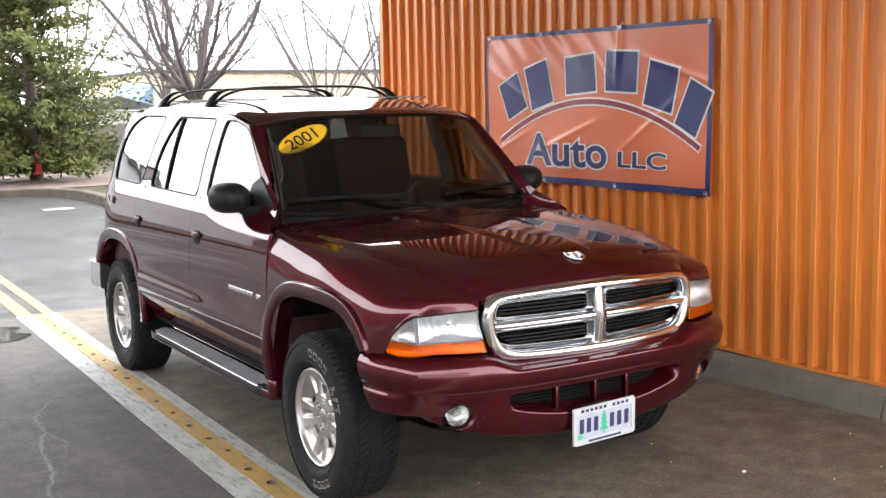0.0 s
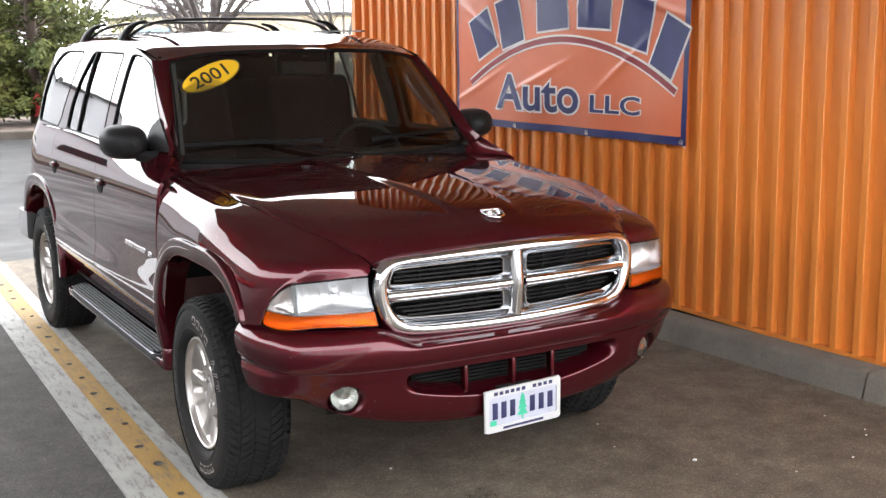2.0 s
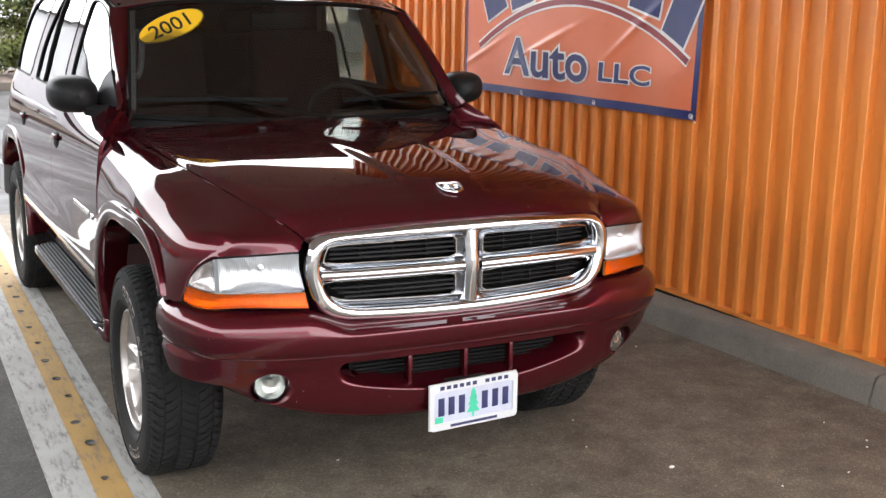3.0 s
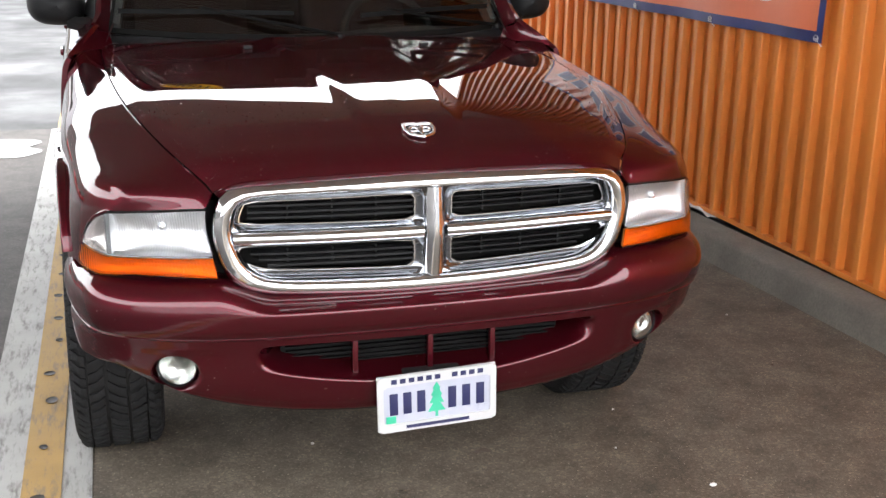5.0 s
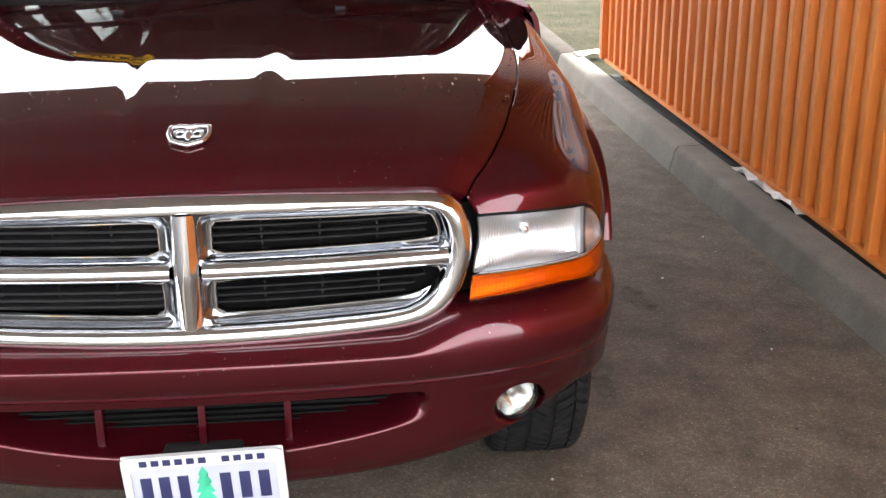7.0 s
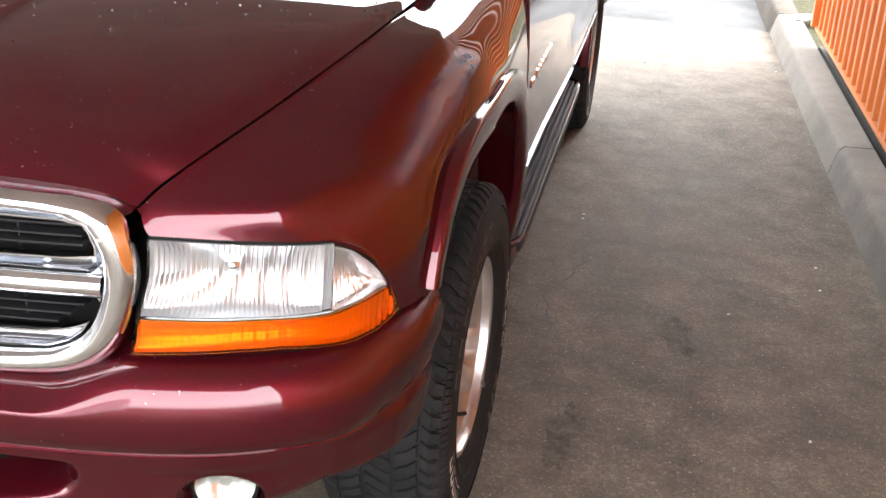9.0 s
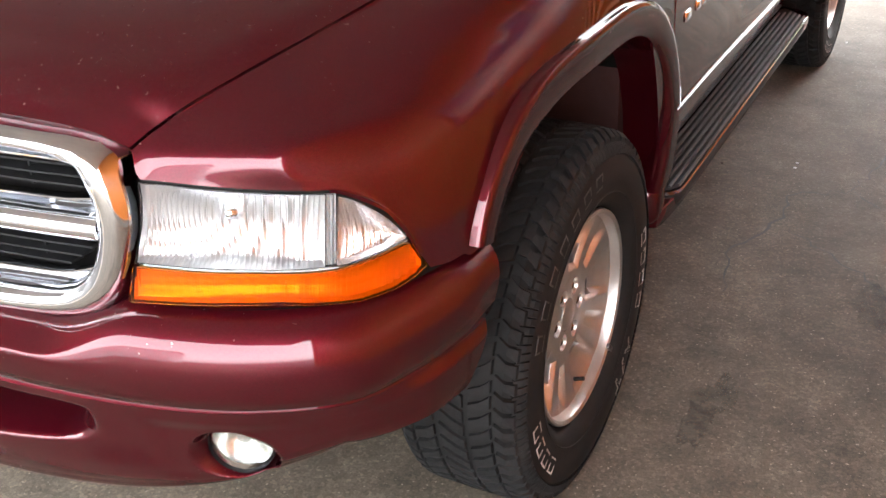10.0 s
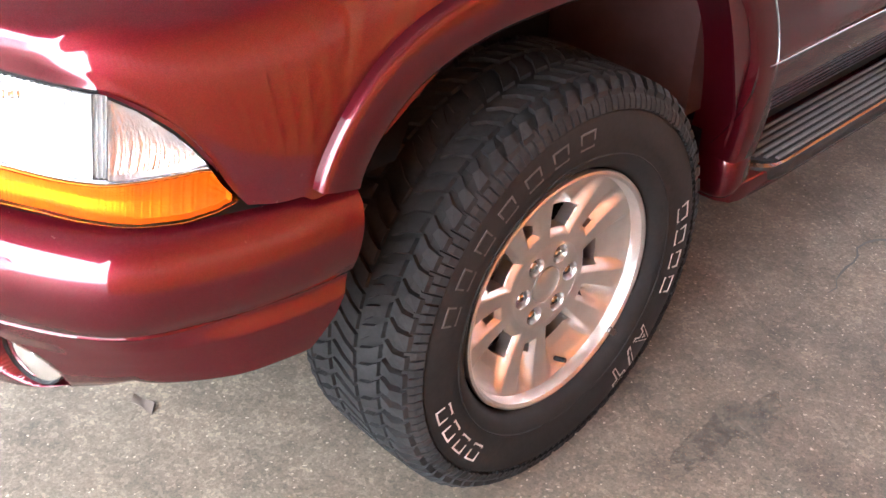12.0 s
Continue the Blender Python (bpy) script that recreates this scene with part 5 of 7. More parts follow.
def build_underbody():
    part("chassis", join(box(0, 1.62, 0.40, 1.24, 3.8, 0.10, 0.02), box(0, 1.45, 0.44, 1.62, 2.0, 0.06)), UNDER, suv, "black frame and floor under the body")
    part("skid_plate", sheet(half_and_half(np.array([[(x, y, z + 0.02 * (x / 0.5) ** 2) for x in np.linspace(0, 0.5, 8)] for y, z in ((-0.76, 0.42), (-0.60, 0.345), (-0.35, 0.305), (0.15, 0.290), (0.35, 0.31))]))), UNDER, suv, "black skid plate under the engine")
    part("gearbox", box(0.02, 0.85, 0.34, 0.36, 1.1, 0.18, 0.05), UNDER, suv)
    part("fuel_tank", box(-0.34, 1.9, 0.36, 0.42, 1.2, 0.20, 0.05), UNDER, suv)
    part("exhaust_silencer", box(0.40, 1.7, 0.34, 0.24, 0.9, 0.16, 0.06, 3), UNDER, suv)
    for y in (0.0, REAR):
        part("differential", ball(0.08 if y else 0.15, y, 0.33, 0.15, 0.15, 0.13), UNDER, suv)
        part("axle", tube([(-0.7, y, 0.36), (0.7, y, 0.36)], 0.045, 12), UNDER, suv)
    for sgn in (-1, 1):
        for y in (0.0, REAR):
            full = arch_line(0.49, 0.47, 0.50, 0.39, 3.2, 2.7, 0.60 if y == 0 else 0.45, 0.42, 40)
            p = np.array([[(sgn * x, a + y, z) for x in ((0.87, 0.75, 0.60, 0.45) if a > -0.28 else (0.60, 0.55, 0.50, 0.45))] for a, z in full])
            part("wheel_liner", sheet(p), UNDER, suv)
            wall = [(sgn * 0.46, a + y, z) for a, z in full]
            part("liner_back", fill(wall), UNDER, suv)
    part("engine_bay", box(0, -0.25, 0.72, 0.92, 0.95, 0.55), UNDER, suv)


def build_cabin():
    c = new("cabin")
    c.parent = suv
    tagged(c, "dark cloth interior with grey pillars")
    part("floor_pan", box(0, 1.9, 0.66, 1.60, 3.0, 0.30), CABIN, c)
    dash = np.array([spline([(-0.78, y + 0.10, z), (-0.4, y, z), (0, y - 0.02, z), (0.4, y, z + (0.02 if 0.6 < y < 0.8 else 0)), (0.78, y + 0.10, z)], 30) for y, z in ((0.50, 1.15), (0.60, 1.165), (0.74, 1.168), (0.86, 1.13), (0.90, 1.05), (0.86, 0.85))])
    part("dashboard", sheet(dash), DASH, c)
    for x in (-0.36, 0.36):
        seat = part("front_seat", box(x, 1.35, 0.90, 0.50, 0.52, 0.16, 0.05, 3), CABIN, c)
        part("backrest", moved(box(0, 0, 0.30, 0.48, 0.13, 0.62, 0.055, 3), pose(x, 1.58, 0.93, -16, 0, 0)), CABIN, seat)
        part("headrest", moved(box(0, 0, 0.70, 0.27, 0.10, 0.18, 0.04, 3), pose(x, 1.58, 0.93, -16, 0, 0)), CABIN, seat)
    bench = part("rear_seat", box(0, 2.25, 0.90, 1.35, 0.5, 0.16, 0.05, 3), CABIN, c)
    part("backrest", moved(box(0, 0, 0.28, 1.32, 0.14, 0.58, 0.05, 3), pose(0, 2.48, 0.93, -16, 0, 0)), CABIN, bench)
    for x in (-0.40, 0.40):
        part("headrest", moved(box(x, 0, 0.64, 0.27, 0.10, 0.15, 0.04, 3), pose(0, 2.48, 0.93, -16, 0, 0)), CABIN, bench)
    part("third_seat", moved(box(0, 0, 0.28, 1.2, 0.14, 0.58, 0.05, 3), pose(0, 3.2, 0.93, -12, 0, 0)), CABIN, c)
    wheel = part("steering_wheel", moved(join(tube_ring(0.185, 0.015), box(0, 0, 0, 0.16, 0.11, 0.05, 0.02), box(0, 0, 0.0, 0.36, 0.03, 0.02, 0.005)), pose(0.36, 0.98, 1.12, 62, 0, 0)), DASH, c)
    part("column", tube([(0.36, 0.86, 1.06), (0.36, 0.98, 1.12)], 0.035), DASH, wheel)
    part("rear_view_mirror", join(box(0, 0.94, 1.575, 0.24, 0.03, 0.065, 0.014), tube([(0, 0.95, 1.585), (0, 0.93, 1.63)], 0.008)), BLACK, c)
    lining = np.array([[(x, y, 1.655 if abs(x) < 0.5 else 1.64) for x in np.linspace(-0.66, 0.66, 12)] for y in (1.08, 1.6, 2.4, 3.15)])
    part("headliner", sheet(lining), CABIN, c)
    for sgn in (-1, 1):
        p = np.array([[(sgn * (float(side_x(y, z)) - 0.07), y, z) for y in np.linspace(0.6, 3.6, 12)] for z in (0.7, 1.0, 1.225)])
        part("door_lining", sheet(p), CABIN, c)
        part("pillar_trim", sweep([(sgn * (float(side_x(1.5, z)) - 0.055), 1.50, z) for z in (1.24, 1.4, 1.63)], [(-0.05, -0.015), (0.05, -0.015), (0.05, 0.015), (-0.05, 0.015)], up=(1, 0, 0)), PILLAR, c)
        side_trim = [(sgn * (0.700 - 0.100 * t), 0.69 + 0.40 * t, 1.20 + 0.42 * t) for t in np.linspace(0, 1, 8)]
        part("pillar_lining", sweep(side_trim, [(-0.028, -0.012), (0.028, -0.012), (0.028, 0.012), (-0.028, 0.012)], up=(1, 0, 0)), PILLAR, c, "grey plastic windscreen pillar lining")
        hand = [(sgn * 0.645, 0.83, 1.34), (sgn * 0.62, 0.86, 1.375), (sgn * 0.585, 0.98, 1.495), (sgn * 0.60, 1.01, 1.525)]
        part("pillar_grip", tube(spline(hand, 14), 0.012, 8), PILLAR, c)
        grab = [(sgn * 0.66, 1.16 + 0.02 * 0, 1.60), (sgn * 0.64, 1.20, 1.575), (sgn * 0.64, 1.32, 1.575), (sgn * 0.66, 1.36, 1.60)]
        part("grab_handle", tube(spline(grab, 14), 0.012, 8), PILLAR, c)


def tube_ring(r, t, n=40, m=10):
    a = np.linspace(0, 2 * math.pi, n, endpoint=False)
    b = np.linspace(0, 2 * math.pi, m, endpoint=False)
    p = np.stack([(r + t * np.cos(b)[None]) * np.cos(a)[:, None], (r + t * np.cos(b)[None]) * np.sin(a)[:, None], np.repeat(t * np.sin(b)[None], n, 0)], axis=2)
    return sheet(p, close_u=True, close_v=True)


def build_plate():
    m = pose(0.005, -0.922, 0.405, 94, -2.6, -1.6)
    holder = part("number_plate", moved(box(0, 0, -0.006, 0.318, 0.160, 0.006, 0.003), m), PLATE_FRAME, suv, "white number plate with blue bars in a white frame")
    rim_o, rim_i = rounded([(-0.159, -0.080), (0.159, -0.080), (0.159, 0.080), (-0.159, 0.080)], 0.012, 5), rounded([(-0.143, -0.056), (0.143, -0.056), (0.143, 0.052), (-0.143, 0.052)], 0.008, 5)
    o, i = by_angle(rim_o, (0, 0), 100), by_angle(rim_i, (0, 0), 100)
    def at(q, z):
        return [(x, y, z) for x, y in q]
    part("rim", moved(join(bridge(at(o, -0.003), at(o, 0.004)), bridge(at(o, 0.004), at(i, 0.005)), bridge(at(i, 0.005), at(i, -0.002))), m), PLATE_FRAME, holder)
    part("plate", moved(box(0, 0, -0.001, 0.29, 0.112, 0.002), m), PLATE_WHITE, holder, "pale plate face")
    for x in (-0.116, -0.080, -0.043, 0.040, 0.078, 0.116):
        part("plate_bar", moved(box(x, -0.001, 0.0008, 0.022, 0.062, 0.002, 0.0008), m), PLATE_BLUE, holder)
    tree = [(0, 0.05), (0.010, 0.032), (0.005, 0.032), (0.015, 0.012), (0.008, 0.012), (0.020, -0.012), (0.010, -0.012), (0.024, -0.036), (0.004, -0.036), (0.004, -0.052)]
    tree = tree + [(-x, y) for x, y in reversed(tree[1:])]
    part("plate_tree", moved(fill([(x - 0.002, y, 0.0012) for x, y in tree]), m), PLATE_GREEN, holder, "green fir tree print", smooth=False)
    part("plate_tag", moved(box(-0.124, -0.045, 0.001, 0.026, 0.02, 0.002), m), PLATE_GREEN, holder)
    part("plate_tag", moved(box(0.124, -0.043, 0.001, 0.022, 0.02, 0.002), m), PLATE_WHITE, holder)
    for k, x in enumerate(np.linspace(-0.115, 0.115, 11)):
        if k != 6:
            part("frame_bar", moved(box(x, 0.066, 0.005, 0.015, 0.013, 0.001), m), PLATE_BLUE, holder)
    part("frame_bar", moved(box(0.0, -0.068, 0.005, 0.17, 0.009, 0.001), m), PLATE_BLUE, holder)
    part("backing_plate", join(box(0.0, -0.88, 0.425, 0.16, 0.05, 0.10, 0.01), moved(box(0, -0.0, -0.014, 0.30, 0.13, 0.010, 0.004), m)), BLACK, suv, "black plastic plate bracket")


build_hood()
build_bumper()
build_grille()
build_nose_structure()
for sgn in (1, -1):
    build_fender(sgn)
    build_flare(FRONT_ARCH, 0.0, sgn)
    build_flare(REAR_ARCH, REAR, sgn)
    build_headlamp(sgn)
    build_doors(sgn)
    build_greenhouse(sgn)
    build_mirror(sgn)
    build_step(sgn)
build_screen_and_roof()
build_cowl_and_wipers()
build_underbody()
build_cabin()
build_plate()


# ---------------------------------------------------------------- wheels
def tyre_geo():
    prof = [(-0.095, 0.224), (-0.118, 0.238), (-0.130, 0.270), (-0.132, 0.300), (-0.127, 0.335), (-0.116, 0.358), (-0.098, 0.374), (-0.05, 0.3785), (0.0, 0.3795), (0.05, 0.3785), (0.098, 0.374), (0.116, 0.358), (0.122, 0.348), (0.1235, 0.345), (0.1275, 0.335), (0.1305, 0.318), (0.1325, 0.296), (0.1315, 0.280), (0.129, 0.268), (0.1295, 0.264), (0.126, 0.252), (0.119, 0.241), (0.108, 0.231), (0.095, 0.225)]
    return lathe(prof, 120)


def tread_geo():
    geos = []
    n = 70
    rnd = random.Random(7)
    cols = ((-0.102, 0.038, 0.0, 0.50), (-0.057, 0.046, 0.5, -0.75), (0.0, 0.054, 0.2, 0.85), (0.057, 0.046, 0.7, -0.75), (0.102, 0.038, 0.25, 0.50))
    step = 2 * math.pi / n
    for c, (xc, w, ph, skew) in enumerate(cols):
        for k in range(n):
            a0 = (k + ph) * step + rnd.uniform(-0.06, 0.06) * step
            la = step * (0.84 + 0.05 * ((k * 7 + c * 3) % 3 - 1))
            verts = []
            for r in (0.366, 0.3855):
                sh = 0.0 if r < 0.38 else 0.0022
                for (sx, sa) in ((-1, 0), (0.1, 0.16), (1, 0), (1, 1), (-0.15, 0.80), (-1, 1)):
                    x = xc + sx * (w / 2 - sh)
                    a = a0 + (sa - 0.5) * (la - 2 * sh / 0.38) + skew * sx * step * 0.5
                    fall = 0.006 * (abs(x) / 0.12) ** 4 + (0.010 if abs(x) > 0.112 else 0)
                    rr = r - fall
                    verts.append((x, rr * math.cos(a), rr * math.sin(a)))
            f = [tuple(range(6, 12))] + [(i, (i + 1) % 6, 6 + (i + 1) % 6, 6 + i) for i in range(6)]
            geos.append((verts, f))
    # shoulder lugs that run down the sidewall
    for sgn in (-1, 1):
        for k in range(n * 2):
            a = (k + 0.3) * step / 2
            d = step * 0.19
            v = []
            for x, r in ((0.112, 0.3665), (0.124, 0.352), (0.129, 0.338)):
                for q in (-d, d):
                    v.append((sgn * (x + 0.0018), (r + 0.001) * math.cos(a + q), (r + 0.001) * math.sin(a + q)))
                for q in (-d * 1.3, d * 1.3):
                    v.append((sgn * (x - 0.003), (r - 0.003) * math.cos(a + q), (r - 0.003) * math.sin(a + q)))
            f = []
            for i in (0, 4):
                f += [(i, i + 1, i + 5, i + 4), (i + 2, i, i + 4, i + 6), (i + 1, i + 3, i + 7, i + 5)]
            geos.append((v, f))
    return join(*geos)


def raised_ring(a_mid, width, r_mid, height, x, thin=0.0032, slant=0.0):
    """An outlined block on the sidewall: a thin raised frame, with angle along the rim."""
    o, i = [], []
    corners = ((-1, -1), (0, -1), (1, -1), (1, 0), (1, 1), (0, 1), (-1, 1), (-1, 0))
    for cx, cy in corners:
        o.append((cx * width / 2 + slant * cy, cy * height / 2))
        i.append((cx * (width / 2 - thin) + slant * cy, cy * (height / 2 - thin)))
    def at(q, up):
        out = []
        for s, r in q:
            rr = r_mid + r
            a = a_mid + s / r_mid
            bulge = -0.10 * abs(rr - 0.296) ** 1.3
            out.append((x + up + bulge, rr * math.cos(a), rr * math.sin(a)))
        return out
    return join(bridge(at(o, -0.002), at(o, 0.0012)), bridge(at(o, 0.0012), at(i, 0.0012)), bridge(at(i, 0.0012), at(i, -0.002)))


def wheel_face(nr=84, na=600):
    """The cast face: five pairs of spokes with a wide pocket between pairs and a narrow one inside each."""
    rs = np.linspace(0.080, 0.2095, nr)
    ang = np.linspace(0, 2 * math.pi, na, endpoint=False)
    r, a = np.meshgrid(rs, ang, indexing="ij")
    def off(first):
        step = math.radians(72)
        return ((a - math.radians(first) + step / 2) % step - step / 2) * r
    wide = np.minimum(0.0235 + 0.36 * (r - 0.11) - np.abs(off(4)), (r - 0.104) * 0.8)
    slim = np.minimum(0.0075 + 0.11 * (r - 0.11) - np.abs(off(40)), (r - 0.119) * 0.8)
    d = np.minimum(np.maximum(wide, slim), (0.2085 - r) * 1.5)
    w = smoothstep(-0.0095, 0.013, d)
    t = np.clip((r - 0.062) / 0.157, 0, 1)
    ridge = 0.075 + 0.016 * t ** 1.5 - 0.003 * np.sin(np.pi * t)
    floor = np.interp(r, (0.08, 0.115, 0.14, 0.17, 0.195, 0.21), (0.050, 0.052, 0.056, 0.066, 0.078, 0.087))
    x = ridge * (1 - w) + floor * w
    # the openings at the inner ends of the pockets, their rims drawn onto one smooth line
    deep = np.where(wide > slim, np.minimum(wide - 0.0015, 0.147 - r), np.minimum(slim - 0.0010, 0.140 - r))
    dr, da = np.gradient(deep, rs[1] - rs[0], ang[1])
    slope = dr ** 2 + (da / r) ** 2 + 1e-6
    step = np.clip(deep / slope, -0.0016, 0.0016) * (np.abs(deep) < 0.0024)
    r2, a2 = r - step * dr, a - step * da / r ** 2
    p = np.stack([x, r2 * np.cos(a2), r2 * np.sin(a2)], axis=2)
    v, f = sheet(p, close_u=True)
    flat = (deep > 0).reshape(-1)
    kept = [tuple(reversed(q)) for q in f if not all(flat[k] for k in q)]
    rim = set()
    for q in kept:
        for e in zip(q, q[1:] + q[:1]):
            rim ^= {tuple(sorted(e))}
    v = list(v)
    sunk = {}
    for e in sorted(rim):
        if min(e) < na or max(e) >= (nr - 1) * na:
            continue
        for k in e:
            if k not in sunk:
                sunk[k] = len(v)
                v.append((v[k][0] - 0.022, v[k][1], v[k][2]))
        kept.append((e[0], e[1], sunk[e[1]], sunk[e[0]]))
    return v, kept


def build_wheel():
    w = new("wheel")
    w.parent = suv
    tagged(w, "alloy wheel on a chunky all-terrain tyre")
    part("tyre", tyre_geo(), RUBBER, w, "dusty black tyre with outlined lettering blocks", sharp=30)
    tagged(part("tread", tread_geo(), TREAD, w, "blocky worn tread", smooth=False), kind="stuff")
    part("rim", lathe([(a, 1.0 * r) for a, r in [(0.090, 0.2185), (0.104, 0.2250), (0.1105, 0.2235), (0.1120, 0.219), (0.1085, 0.2135), (0.100, 0.2105), (0.088, 0.2090), (0.06, 0.2085), (0.0, 0.200), (-0.08, 0.195)]], 96), ALLOY, w, "satin silver rim", sharp=28)
    # disc in underbody near-black, not steel: the wheel well's shade is in its colour
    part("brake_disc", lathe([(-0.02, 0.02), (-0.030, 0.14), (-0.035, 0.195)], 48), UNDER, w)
    part("spoke_face", wheel_face(), ALLOY, w, "five pairs of satin silver spokes", sharp=50)
    # the hub's face, with a cup for each nut
    r, a = np.meshgrid(np.linspace(0.0335, 0.0865, 54), np.linspace(0, 2 * math.pi, 300, endpoint=False), indexing="ij")
    face = np.interp(r, (0.0335, 0.0360, 0.050, 0.066, 0.0785, 0.0850, 0.0865), (0.069, 0.0745, 0.0765, 0.0762, 0.0755, 0.0740, 0.066))
    for k in range(6):
        q = radians(60 * k + 3)
        away = np.hypot(r * np.cos(a) - 0.0590 * math.cos(q), r * np.sin(a) - 0.0590 * math.sin(q))
        face = face - 0.020 * (1 - smoothstep(0.0135, 0.0178, away)) + 0.0008 * np.exp(-((away - 0.0185) / 0.0012) ** 2)
    v, f = sheet(np.stack([face, r * np.cos(a), r * np.sin(a)], axis=2), close_u=True)
    part("hub", (v, [tuple(reversed(q)) for q in f]), ALLOY, w)
    part("hub_cap", lathe([(0.066, 0.0345), (0.0755, 0.0330), (0.0785, 0.026), (0.0795, 0.012), (0.0795, 0.0005)], 40), ALLOY, w)
    for k in range(6):
        a = radians(60 * k + 3)
        m = pose(0, 0.0590 * math.cos(a), 0.0590 * math.sin(a))
        part("lug_nut", moved(lathe([(0.054, 0.0122), (0.0675, 0.0118), (0.0715, 0.0090), (0.0740, 0.0050), (0.0744, 0.0005)], 6), m), DARK_CHROME, w, sharp=20)
    part("valve", tube([(0.07, 0.045, -0.186), (0.096, 0.050, -0.180)], 0.0048, 10), BLACK, w)
    part("balance_weight", moved(box(0.1115, 0, 0, 0.008, 0.03, 0.012, 0.003), pose(0, 0.159, -0.160, -45, 0, 0)), DARK_ALLOY, w)
    x = 0.1312
    words = [(10.0 - 9.8 * k, 0.034, 0.032, TYRE_WHITE) for k in range(4)]
    words += [(224.0 - 9.4 * k, 0.030, 0.032, TYRE_WHITE) for k in range(4)]
    words += [(160.0 - 11.5 * k, 0.034, 0.030, RIM_GREY) for k in range(7)]
    for deg, wd, ht, mat in words:
        part("sidewall_block", raised_ring(radians(deg), wd, 0.302, ht, x), mat, w, smooth=False)
    for text, deg, wd, ht in (("A", -40.0, 0.036, 0.038), ("/", -48.5, 0.020, 0.038), ("T", -57.0, 0.032, 0.038)):
        for off, lift, mat in ((0.0026, 0.0018, TYRE_WHITE), (0.0002, 0.0026, RUBBER)):
            full = np.array(letters(text, 0.05)[0])
            lo, hi = full.min(0), full.max(0)
            kx, ky = wd / (hi[0] - lo[0]), ht / (hi[1] - lo[1])
            v, f = letters(text, 0.05, 0.0, off)
            line = []
            for px, py, pz in v:
                rr = 0.302 + ky * (py - (lo[1] + hi[1]) / 2)
                a = radians(deg) - kx * (px - (lo[0] + hi[0]) / 2) / 0.302
                line.append((x + lift - 0.10 * abs(rr - 0.296) ** 1.3, rr * math.cos(a), rr * math.sin(a)))
            part("sidewall_letter", (line, f), mat, w, smooth=False)
    for r in (0.335, 0.262):
        part("sidewall_ring", lathe([(0.1262 if r > 0.3 else 0.1292, r - 0.0015), (0.1285 if r > 0.3 else 0.131, r), (0.1262 if r > 0.3 else 0.1292, r + 0.0015)], 96), RUBBER, w)
    return w


DARK_ALLOY = material("shaded_alloy", (0.16, 0.145, 0.14), 0.4, 0.9)
RIM_GREY = worn("grey_rubber", (0.06, 0.054, 0.05), (0.03, 0.027, 0.025), 25, 0.7)
wheel = build_wheel()
STEER = -1.0
AXLE = -0.03
wheel.scale = (0.985, 0.975, 0.975)
wheel.matrix_basis = pose(0.780, AXLE, HUB, 0, 0, STEER) @ Matrix.Diagonal((0.985, 0.975, 0.975, 1))
copy_thing(wheel, pose(0.775, REAR, HUB, 40, 0, 0))
copy_thing(wheel, pose(-0.780, AXLE, HUB, 0, 0, 180 + STEER) @ pose(0, 0, 0, 77, 0, 0))
copy_thing(wheel, pose(-0.775, REAR, HUB, 0, 0, 180) @ pose(0, 0, 0, 200, 0, 0))


